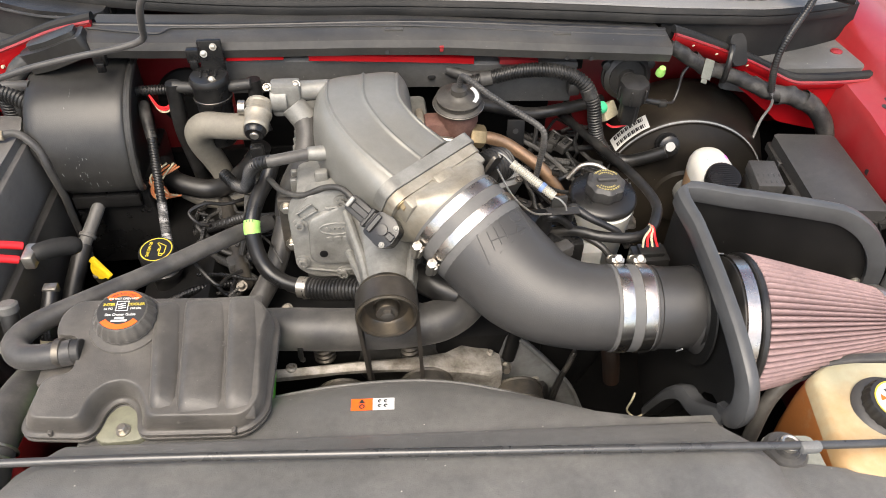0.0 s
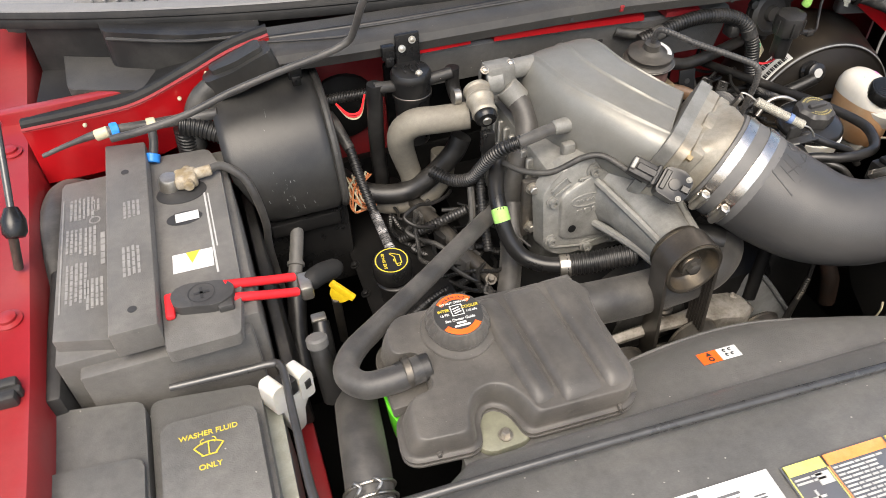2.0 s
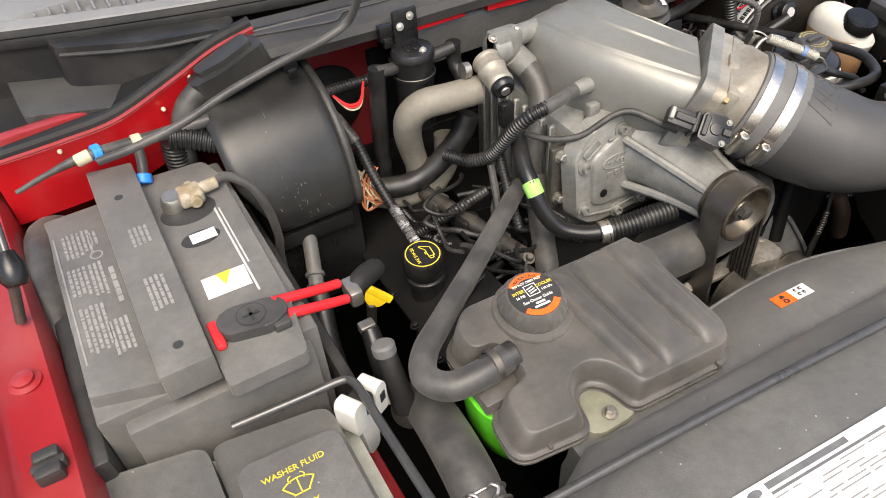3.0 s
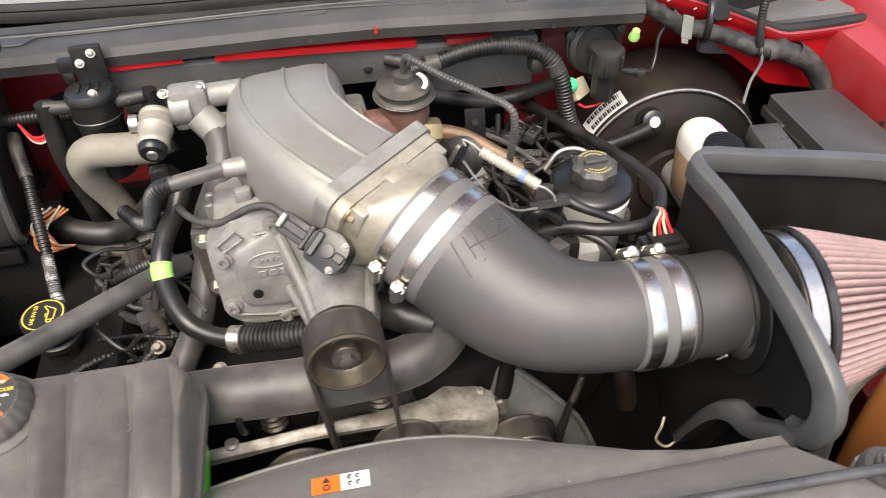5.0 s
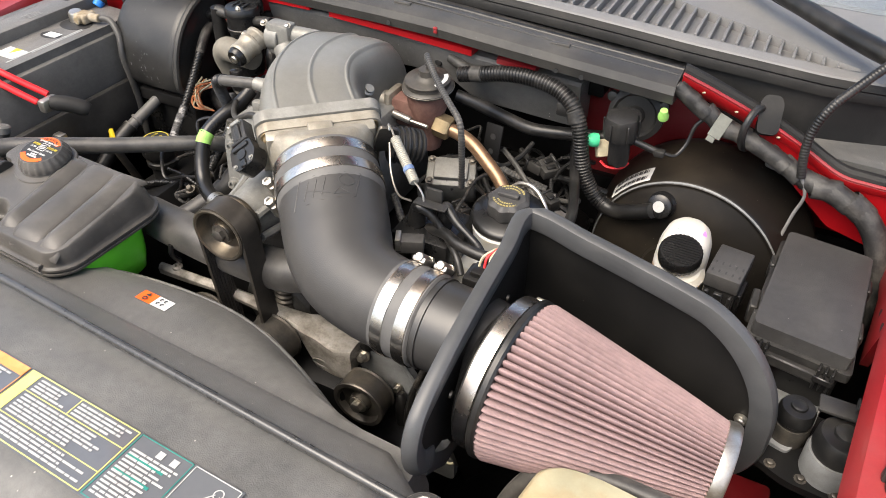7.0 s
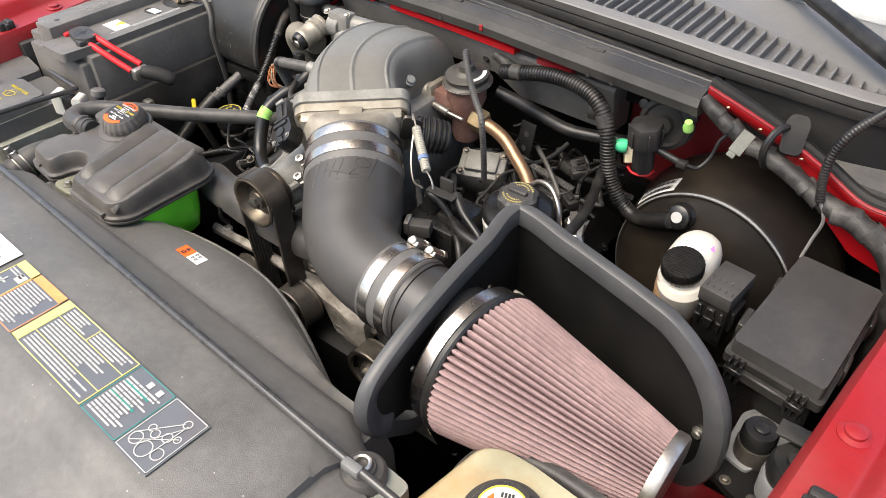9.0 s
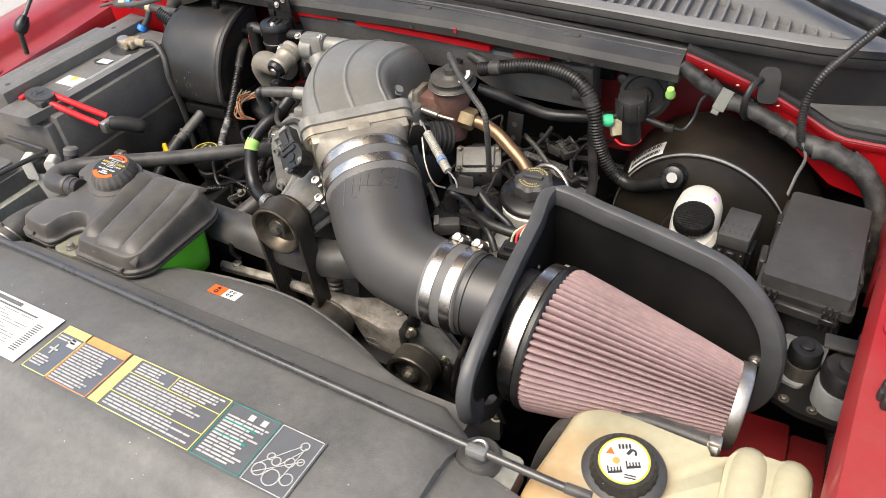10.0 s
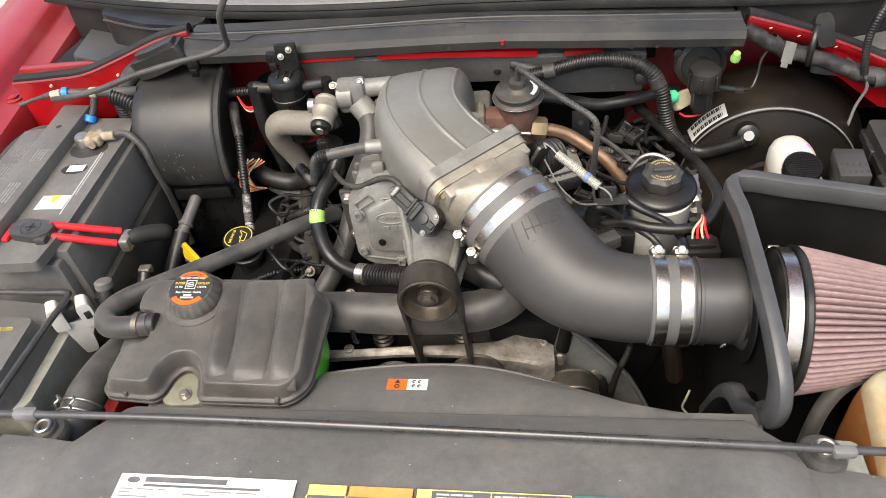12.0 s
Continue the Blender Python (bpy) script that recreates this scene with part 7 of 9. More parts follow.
OM = basis(V((-0.281, 0.680, 1.016)) + OD * 0.0228, OD, (0.08, 1, 0.2))
bm = bmesh.new()
ring_print(bm, OM, 0.0182, 0.0196, 0.0002, n=48)
OT = OM @ Matrix.Rotation(radians(90), 4, "Z")
can = [(-0.0070, 0.0), (0.0040, 0.0), (0.0105, 0.0050), (0.0115, 0.0040), (0.0060, -0.0065), (-0.0070, -0.0065), (-0.0070, 0.0), (-0.0105, -0.0010), (-0.0105, -0.0045), (-0.0070, -0.0050)]
for (xa, ya), (xb, yb) in zip(can, can[1:]):
    d = (V((xb - xa, yb - ya))).normalized() * 0.0006
    bm.faces.new([bm.verts.new(OT @ Matrix.Translation((0, -0.0045, 0.0003)) @ V((x, y, 0))) for x, y in ((xa - d.y, ya + d.x), (xa + d.y, ya - d.x), (xb + d.y, yb - d.x), (xb - d.y, yb + d.x))])
quad(bm, OT @ Matrix.Translation((0, -0.0045, 0)), -0.003, 0.001, 0.0012, 0.0024, 0.0003)
part("oil_can_mark", bm, yellow_print, ocap)
letters("SAE 5W-20", OT @ Matrix.Translation((0.0, 0.0085, 0.0003)), 0.0052, yellow_print, ocap)
dip = thing("dipstick_handle", (-0.348, 0.67, 1.0), "yellow plastic dipstick handle", "dipstick")
bm = bmesh.new()
DX = (V((-0.3355, 0.6527, 1.0216)) - V((-0.3565, 0.668, 1.0397))).normalized()
DN = V((-0.45, -0.75, 0.25))
DN = (DN - DX * DN.dot(DX)).normalized()
DH = Matrix.Translation((-0.346, 0.660, 1.030)) @ Matrix((DX, DN.cross(DX), DN)).transposed().to_4x4()
box(bm, (-0.0165, -0.004, -0.003), (0.0165, 0.0045, 0.003), 0.0015, DH)
prism(bm, [(-0.013, -0.003)] + [(0.012 * math.cos(a), -0.004 - 0.013 * math.sin(a)) for a in [math.pi - math.pi * k / 10 for k in range(11)]] + [(0.013, -0.003)], -0.0022, 0.0022, 0.0008, DH)
part("handle", bm, yellow_plastic, dip)
bm = bmesh.new()
cyl(bm, DH @ V((0, -0.014, 0)), (-0.35, 0.70, 0.9), 0.0055)
part("tube", bm, dark_steel, dip)
cpipe = thing("coolant_pipe", (-0.39, 0.75, 1.0), "grey metal coolant pipe with raised rings beside the blower", "pipe")
CP = [(-0.370, 0.80, 1.045), (-0.376, 0.775, 1.031), (-0.386, 0.745, 1.014), (-0.394, 0.72, 1.0), (-0.400, 0.69, 0.98)]
bm = bmesh.new()
sweep(bm, CP, 0.0085, 16)
part("tube", bm, plastic_grey, cpipe)
for k in (4, 17, 21):
    q = spline(CP, 8)
    bm = bmesh.new()
    lathe(bm, q[k], q[k + 1] - q[k], [(0.008, -0.003), (0.0108, -0.002), (0.0108, 0.002), (0.008, 0.003)], 18)
    part("ring", bm, plastic_grey, cpipe)
hose("pipe_sleeve", "black rubber sleeve on the coolant pipe", [(-0.391, 0.730, 1.006), (-0.398, 0.70, 0.987), (-0.406, 0.67, 0.962), (-0.410, 0.63, 0.93)], 0.0115, rubber)
cnn = thing("fluid_connector", (-0.385, 0.59, 1.0), "black fluid connector with grey clip and cream ring", "connector")
bm = bmesh.new()
sweep(bm, [(-0.381, 0.603, 1.052), (-0.383, 0.585, 1.035), (-0.386, 0.565, 1.012)], [0.009, 0.0105, 0.010], 14)
part("body", bm, plastic_gloss, cnn)
bm = bmesh.new()
box(bm, (-0.390, 0.600, 1.046), (-0.374, 0.612, 1.058), 0.002)
part("clip", bm, zinc, cnn)
bm = bmesh.new()
cyl(bm, (-0.386, 0.566, 1.014), (-0.388, 0.552, 0.998), 0.009)
part("ring", bm, cream_plastic, cnn)
plg = thing("hose_plug", (-0.393, 0.54, 1.06), "black moulded plug with grey cap", "plug")
bm = bmesh.new()
sweep(bm, [(-0.392, 0.538, 1.094), (-0.391, 0.528, 1.07), (-0.388, 0.52, 1.03)], [0.009, 0.010, 0.012], 14)
part("stem", bm, plastic, plg)
bm = bmesh.new()
lathe(bm, (-0.392, 0.538, 1.092), (0, 0.3, 1), [(0, 0), (0.0105, 0), (0.0105, 0.008), (0.008, 0.010), (0, 0.010)], 18)
part("cap", bm, plastic_grey, plg)
for k in range(12):
    a = 0.9 * k
    hose("loose_wire", "thin orange and yellow loose wires below the blower", [(-0.300 + 0.003 * k, 0.81, 1.074 - 0.003 * (k % 3)), (-0.296 + 0.008 * math.sin(a), 0.79 - 0.003 * (k % 2), 1.062 + 0.005 * math.cos(a)), (-0.290 + 0.009 * math.sin(a * 1.7), 0.78, 1.050 - 0.004 * (k % 4)), (-0.288 + 0.0018 * k, 0.79, 1.034)], 0.0013, orange_wire if k % 3 else cream_plastic, category="wire", group="loose wires", n=6, res=5)
for k in range(3):
    hose("loose_wire", "red wire loop beside the oil separator", [(-0.292, 0.85, 1.155), (-0.28, 0.838, 1.145 - 0.003 * k), (-0.266, 0.835, 1.147 - 0.003 * k), (-0.256, 0.842, 1.165)], 0.0014, red_wire if k < 2 else cream_plastic, category="wire", group="loose wires", n=6, res=5)


# ---- EGR valve and its pipe ----
egr = thing("egr_valve", (0.107, 0.785, 1.09), "black vacuum can on a rusty brown EGR valve", "EGR valve")
bm = bmesh.new()
lathe(bm, (0.107, 0.788, 1.159), (0, -0.1, 1), [(0, 0), (0.028, 0), (0.0325, 0.002), (0.0328, 0.0055), (0.0310, 0.0070), (0.0280, 0.0080), (0.0275, 0.0120), (0.0285, 0.0130), (0.0287, 0.0148), (0.0265, 0.0158), (0.0200, 0.0163), (0.0145, 0.0180), (0.0125, 0.0200), (0.0105, 0.0205), (0.0100, 0.028), (0, 0.028)], 40)
part("diaphragm_can", bm, can_paint, egr)
for r, h, mt in ((0.0332, 0.0040, zinc), (0.0290, 0.0140, dark_steel)):
    bm = bmesh.new()
    lathe(bm, V((0.107, 0.788, 1.159)) + V((0, -0.1, 1)).normalized() * h, (0, -0.1, 1), [(r - 0.001, -0.0008), (r, -0.0004), (r, 0.0004), (r - 0.001, 0.0008)], 40)
    part("crimp_ring", bm, mt, egr)
bm = bmesh.new()
ring_print(bm, basis((0.107, 0.7860, 1.1757), (0, -0.1, 1), (0, 1, 0.1)), 0.0205, 0.0258, n=50, a0=-40, a1=40)
part("white_mark", bm, white_paint, egr)
bm = bmesh.new()
lathe(bm, (0.107, 0.786, 1.08), (0, 0, 1), [(0, 0), (0.017, 0), (0.020, 0.01), (0.020, 0.045), (0.026, 0.06), (0.026, 0.079), (0, 0.079)], 24)
box(bm, (0.062, 0.768, 1.108), (0.10, 0.80, 1.145), 0.006)
part("casting", bm, rust, egr, "rusty brown valve casting")
bm = bmesh.new()
cyl(bm, (0.028, 0.775, 1.135), (0.054, 0.782, 1.13), 0.015)
cyl(bm, (0.03, 0.76, 1.115), (0.055, 0.768, 1.113), 0.009)
box(bm, (0.052, 0.766, 1.104), (0.063, 0.804, 1.150), 0.005)
part("adapter", bm, tb_metal, egr)
bm = bmesh.new()
cyl(bm, (0.07, 0.762, 1.128), (0.098, 0.758, 1.126), 0.0048, n=12)
cyl(bm, (0.096, 0.758, 1.126), (0.122, 0.757, 1.124), 0.0028, n=10)
part("stud", bm, zinc, egr)
bm = bmesh.new()
lathe(bm, (0.122, 0.780, 1.118), (0.98, 0.02, -0.18), [(0, 0), (0.0145, 0), (0.0155, 0.002), (0.0155, 0.018), (0.013, 0.021), (0, 0.021)], 6)
part("nut", bm, brass, egr, "brassy hexagon nut")
hose("egr_pipe", "heat-tinted copper EGR pipe bending down", [(0.138, 0.780, 1.115), (0.155, 0.781, 1.110), (0.174, 0.780, 1.101), (0.197, 0.772, 1.087), (0.221, 0.762, 1.070), (0.243, 0.748, 1.044), (0.258, 0.735, 1.01)], 0.0086, copper, category="pipe", n=20)
hose("vacuum_line", "thin ribbed vacuum line from the EGR can", [(0.108, 0.788, 1.184), (0.109, 0.782, 1.204), (0.116, 0.771, 1.207), (0.14, 0.745, 1.199), (0.17, 0.715, 1.192), (0.194, 0.695, 1.183), (0.199, 0.692, 1.165), (0.198, 0.697, 1.13), (0.196, 0.702, 1.09)], 0.0034, rubber_grey, ribs=260, depth=0.0005, category="vacuum line", n=12)
bh = thing("booster_hose", (0.22, 0.84, 1.1), "ribbed black vacuum hose to the brake booster", "hose")
bm = bmesh.new()
sweep(bm, [(0.125, 0.840, 1.160), (0.152, 0.839, 1.167), (0.19, 0.840, 1.175), (0.223, 0.839, 1.177), (0.258, 0.834, 1.173), (0.283, 0.826, 1.160), (0.297, 0.820, 1.134), (0.303, 0.817, 1.106), (0.312, 0.816, 1.076), (0.328, 0.815, 1.052), (0.345, 0.812, 1.042)], 0.0088, 16, 8, 240, 0.0012)
part("tube", bm, rubber, bh)
for p, d in (((0.289, 0.823, 1.149), (0.5, -0.2, -1)), ((0.150, 0.839, 1.1665), (1, 0, 0.2))):
    bm = bmesh.new()
    lathe(bm, p, d, [(0.0093, -0.008), (0.0105, -0.007), (0.0105, 0.007), (0.0093, 0.008)], 22)
    part("tape_cuff", bm, tape_black, bh)
hose("booster_hose_end", "smooth black hose end at the booster check valve", [(0.340, 0.813, 1.043), (0.358, 0.807, 1.042), (0.382, 0.798, 1.054), (0.405, 0.790, 1.069)], 0.0094, rubber, n=16)
hose("cowl_pipe", "grey pipe along the firewall below the cowl", [(0.10, 0.865, 1.168), (0.13, 0.855, 1.162), (0.16, 0.842, 1.168)], 0.0075, tape_grey, category="pipe")
bm = bmesh.new()
box(bm, (0.262, 0.826, 1.142), (0.278, 0.846, 1.160), 0.003)
single("hose_clip", bm, plastic, "small black plastic clip on the ribbed hose", "clip")

# ---- brake booster, master cylinder ----
boost = thing("brake_booster", (0.45, 0.87, 0.9), "large glossy black brake booster drum with paper label", "brake booster")
BC, BD = V((0.4631, 0.8987, 0.9738)), V((-0.139, -0.987, 0.087)).normalized()
bm = bmesh.new()
lathe(bm, BC, BD, [(0, -0.012), (0.115, -0.012), (0.135, -0.004), (0.1412, 0.004), (0.1412, 0.018), (0.1385, 0.024), (0.1370, 0.032), (0.1325, 0.050), (0.1275, 0.068), (0.1238, 0.082), (0.1205, 0.0905), (0.1190, 0.0940), (0.1165, 0.0955), (0.1145, 0.0940), (0.112, 0.0945), (0.098, 0.100), (0.06, 0.107), (0.045, 0.108), (0.042, 0.114), (0, 0.115)], 84)
part("drum", bm, booster_paint, boost, sharp=55)
# a thin grey line on the front rim, paler than the drum
bm = bmesh.new()
lathe(bm, BC, BD, [(0.1189, 0.0936), (0.1194, 0.0941), (0.1184, 0.0950), (0.1176, 0.0953)], 84)
part("rim_bead", bm, cover_grey, boost, "thin pale grey rim line")
bm = bmesh.new()
NZ = V((0.413, 0.797, 1.072))
lathe(bm, NZ + V((0.0, 0.016, -0.006)), (-0.1, -0.85, 0.35), [(0, 0), (0.0165, 0), (0.017, 0.005), (0.014, 0.009), (0.0145, 0.020), (0.011, 0.022), (0, 0.022)], 24)
part("check_valve", bm, plastic_gloss, boost)
bm = bmesh.new()
lathe(bm, NZ + V((-0.002, -0.0028, 0.002)), (-0.1, -0.85, 0.35), [(0, 0), (0.0072, 0), (0.0068, 0.0018), (0, 0.0022)], 20)
part("white_plug", bm, print_pale, boost)


def drum_label():
    """A paper label bent round the drum's shoulder."""
    m = basis(BC, BD)
    up = m.to_3x3().inverted() @ V((0, 0, 1))
    best = math.atan2(up.y, up.x)
    bm = bmesh.new()
    rows = []
    for i in range(9):
        a = best + radians(31 + 28 * i / 8)
        rows.append([m @ V((r * math.cos(a), r * math.sin(a), h)) for r, h in ((0.1288, 0.066), (0.1258, 0.0775), (0.1232, 0.0875), (0.1217, 0.0905))])
    loft(bm, rows, cap=False, closed=False)
    part("label", bm, white_paint, boost, "white paper label with print bars")
    bm = bmesh.new()
    for i in range(22):
        a = best + radians(33.5 + 1.05 * i)
        w = radians(0.4 + 0.35 * (i * 7 % 3))
        for (r0, h0), (r1, h1) in (((0.1250, 0.0808), (0.1232, 0.0878)), ((0.1284, 0.0680), (0.1265, 0.0752))):
            bm.faces.new([bm.verts.new(m @ V(((r + 0.0005) * math.cos(a + da), (r + 0.0005) * math.sin(a + da), h + 0.0003))) for da, r, h in ((0, r0, h0), (w, r0, h0), (w, r1, h1), (0, r1, h1))])
    tagged(part("fine_print", bm, black_print, boost), kind="stuff")


drum_label()
mc = thing("brake_reservoir", (0.454, 0.73, 1.0), "white brake fluid reservoir with black cap and amber fluid", "reservoir")
bm = bmesh.new()
rings = []
for z, a, b, dy in ((0.99, 0.020, 0.035, 0.0), (1.0, 0.027, 0.044, 0.0), (1.040, 0.0285, 0.046, 0.0), (1.0560, 0.0285, 0.046, 0.002), (1.069, 0.0278, 0.042, 0.005), (1.079, 0.0243, 0.035, 0.008), (1.0852, 0.018, 0.026, 0.011), (1.0880, 0.009, 0.014, 0.014)):
    rings.append([V((0.454 + a * math.copysign(abs(math.cos(t)) ** 0.8, math.cos(t)), 0.737 + dy + b * math.copysign(abs(math.sin(t)) ** 0.8, math.sin(t)), z)) for t in [2 * math.pi * k / 36 for k in range(36)]])
loft(bm, rings[:4])
part("tank", bm, hdpe_amber, mc, "lower tank tinted by amber fluid", sharp=60)
bm = bmesh.new()
loft(bm, rings[3:])
part("shoulder", bm, hdpe_white, mc, "white upper shoulder", sharp=60)
MD = V((0, -0.28, 1)).normalized()
bm = bmesh.new()
lathe(bm, (0.458, 0.722, 1.018), MD, [(0, 0), (0.024, 0), (0.0265, 0.006), (0.0265, 0.040), (0.021, 0.046), (0, 0.046)], 40)
part("neck", bm, hdpe_white, mc, "white translucent filler neck")
bm = bmesh.new()
lathe(bm, (0.454, 0.717, 1.058), MD, [(0, 0), (0.020, 0), (0.020, 0.012), (0.0225, 0.013), (0.023, 0.016), (0.0228, 0.027), (0.0214, 0.029), (0, 0.029)], 60, wave=(30, 0.0003))
mcap = part("cap", bm, plastic_gloss, mc, "ribbed black screw cap")
bm = bmesh.new()
for k in range(11):
    y = -0.0165 + 0.0033 * k
    w = math.sqrt(max(0.0198 ** 2 - y * y, 0))
    box(bm, (-w, y - 0.0007, 0.0288), (w, y + 0.0007, 0.0302), 0.0, m=basis((0.454, 0.717, 1.058), MD))
tagged(part("cap_rib", bm, plastic_gloss, mcap), kind="stuff")


def paint_dab(name, u0, k0, r, material):
    # a thin irregular dab of paint that follows the shoulder's curve
    def on_shoulder(u, k):
        i, j = int(u), int(k)
        lower = rings[i][j % 36].lerp(rings[i][(j + 1) % 36], k - j)
        upper = rings[i + 1][j % 36].lerp(rings[i + 1][(j + 1) % 36], k - j)
        q = lower.lerp(upper, u - i)
        return q + (q - V((0.454, 0.745, 1.05))).normalized() * 0.0006
    bm = bmesh.new()
    hub = bm.verts.new(on_shoulder(u0, k0))
    rim = []
    for i in range(14):
        t = 2 * math.pi * i / 14
        w = r * (1 + 0.22 * math.sin(3 * t + 0.6))
        rim.append(bm.verts.new(on_shoulder(u0 + w * math.sin(t) / 0.0125, k0 + w * math.cos(t) / 0.0048)))
    for i in range(14):
        bm.faces.new((hub, rim[i], rim[(i + 1) % 14]))
    bmesh.ops.recalc_face_normals(bm, faces=bm.faces)
    part(name, bm, material, mc)


paint_dab("pink_dot", 6.1, 36.0, 0.0034, surface("pink_paint", (0.75, 0.2, 0.6), 0.5, grain=0, bump=0))
paint_dab("green_dot", 6.7, 20.0, 0.0018, surface("green_paint", (0.18, 0.6, 0.28), 0.5, grain=0, bump=0))
bm = bmesh.new()
cyl(bm, (0.452, 0.80, 1.0), (0.452, 0.70, 0.985), 0.021)
part("master_cylinder", bm, cast, mc)

rel = thing("relay_block", (0.503, 0.71, 1.04), "black relay block with pin holes", "relay")
RM = Matrix.Translation((0.5055, 0.702, 1.06)) @ Matrix.Rotation(radians(-7), 4, "Z") @ Matrix.Rotation(radians(3), 4, "X")
bm = bmesh.new()
box(bm, (-0.0175, -0.026, 0.016), (0.0175, 0.026, 0.034), 0.0018, RM)
part("cap", bm, lid_black, rel)
bm = bmesh.new()
box(bm, (-0.0165, -0.0245, -0.04), (0.0165, 0.024, 0.0165), 0.002, RM)
part("socket", bm, plastic_gloss, rel)
for x, w in ((-0.012, 0.005), (0.0, 0.009), (0.012, 0.004)):
    bm = bmesh.new()
    box(bm, (x - w / 2, -0.0285, -0.016), (x + w / 2, -0.0235, 0.012), 0.001, RM, seg=1)
    box(bm, (x - w / 2 - 0.001, -0.0300, -0.004), (x + w / 2 + 0.001, -0.0235, 0.000), 0.0006, RM, seg=1)
    part("front_lug", bm, plastic_gloss, rel)
bm = bmesh.new()
box(bm, (0.0160, -0.015, -0.02), (0.0210, 0.012, 0.008), 0.001, RM, seg=1)
part("side_rail", bm, plastic_gloss, rel)
for i in range(5):
    for j in range(2):
        bm = bmesh.new()
        box(bm, (-0.0140 + 0.0068 * i, -0.020 + 0.013 * j, 0.0338), (-0.0122 + 0.0068 * i, -0.0155 + 0.013 * j, 0.0343), 0.0, RM)
        part("pin_hole", bm, black_print, rel)

fuse = thing("fuse_box", (0.59, 0.70, 0.98), "black plastic fuse box with clipped flat lid", "fuse box")
FO = [(0.5390, 0.624), (0.6260, 0.612), (0.6360, 0.776), (0.5525, 0.786)]
bm = bmesh.new()
prism(bm, rounded(FO, 0.006), 1.078, 1.094, 0.0035)
part("lid", bm, lid_black, fuse)
bm = bmesh.new()
prism(bm, rounded([(x + (0.004 if x > 0.58 else -0.004), y + (0.004 if y > 0.7 else -0.005)) for x, y in FO], 0.006), 1.068, 1.078, 0.002)
part("lid_rim", bm, plastic, fuse)
bm = bmesh.new()
prism(bm, rounded([(x + (-0.003 if x > 0.58 else 0.003), y) for x, y in FO], 0.006), 0.96, 1.068, 0.002)
part("body", bm, plastic_gloss, fuse)
for u in (0.16, 0.84):
    # a pair of upright hinge lugs and a hooked clip at each end of the front bar
    m = Matrix.Translation((0.5375 + 0.0865 * u, 0.6200 - 0.012 * u, 1.07)) @ Matrix.Rotation(radians(-9), 4, "Z")
    bm = bmesh.new()
    for x in (-0.006, 0.0, 0.006):
        box(bm, (x - 0.0013, -0.009, -0.016), (x + 0.0013, 0.002, 0.009), 0.0006, m, seg=1)
    box(bm, (-0.009, -0.010, -0.006), (0.009, -0.003, 0.001), 0.001, m, seg=1)
    part("latch", bm, plastic_gloss, fuse)
m = Matrix.Translation((0.5375 + 0.0865 * 0.5, 0.6200 - 0.012 * 0.5, 1.07)) @ Matrix.Rotation(radians(-9), 4, "Z")
bm = bmesh.new()
box(bm, (-0.024, -0.0085, -0.010), (0.024, -0.0015, 0.002), 0.0015, m, seg=1)
cyl(bm, m @ V((-0.03, -0.006, -0.002)), m @ V((0.03, -0.006, -0.002)), 0.0026, n=10)
part("latch_bar", bm, plastic, fuse)
for a, b in (((0.5360, 0.660), (0.5400, 0.690)), ((0.5455, 0.735), (0.5480, 0.755)), ((0.6340, 0.660), (0.6350, 0.685)), ((0.6385, 0.735), (0.6395, 0.755))):
    bm = bmesh.new()
    box(bm, (min(a[0], b[0]) - 0.003, a[1], 1.058), (max(a[0], b[0]) + 0.001, b[1], 1.081), 0.0015, seg=1)
    part("side_clip", bm, plastic, fuse)

# ---- right corner: mounts and front reservoir ----
mount = thing("body_mount", (0.59, 0.55, 1.02), "dark stamped bracket with round rubber mounts", "bracket")
bm = bmesh.new()
prism(bm, rounded([(0.560, 0.535), (0.600, 0.516), (0.648, 0.512), (0.648, 0.60), (0.575, 0.61)], 0.01), 1.013, 1.021, 0.003)
part("plate", bm, engine_shade_black, mount)
for x, y, r, h in ((0.595, 0.568, 0.0165, 0.044), (0.632, 0.543, 0.0235, 0.056)):
    bm = bmesh.new()
    lathe(bm, (x, y, 1.020), (0, 0, 1), [(0, 0), (r, 0), (r * 1.04, h * 0.45), (r * 0.98, h * 0.52), (0, h * 0.52)], 32)
    part("mount_base", bm, cover_grey if r > 0.02 else dark_steel, mount)
    bm = bmesh.new()
    lathe(bm, (x, y, 1.020), (0, 0, 1), [(r * 0.9, h * 0.52), (r * 0.9, h * 0.60), (r * 0.97, h * 0.63), (r * 0.95, h * 0.86), (r * 0.85, h * 0.94), (r * 0.45, h * 0.95), (r * 0.42, h), (r * 0.3, h * 1.02), (0, h * 1.02)], 32)
    part("rubber_mount", bm, rubber, mount)
bm = bmesh.new()
prism(bm, rounded([(0.572, 0.552), (0.598, 0.545), (0.616, 0.585), (0.622, 0.620), (0.60, 0.642), (0.572, 0.61)], 0.006), 1.0205, 1.0245, 0.001)
part("top_plate", bm, cover_grey, mount, "grey dusty stamped top plate")
bm = bmesh.new()
box(bm, (0.606, 0.553, 1.079), (0.652, 0.572, 1.0825), 0.001)
box(bm, (0.644, 0.556, 1.018), (0.650, 0.570, 1.081), 0.001)
part("folded_flap", bm, plastic, mount)
for p in ((0.586, 0.529, 1.0205), (0.612, 0.524, 1.0205), (0.640, 0.519, 1.0205)):
    bm = bmesh.new()
    bolt(bm, p, (0, 0, 1), 0.0035)
    part("bolt", bm, dark_steel, mount)
bm = bmesh.new()
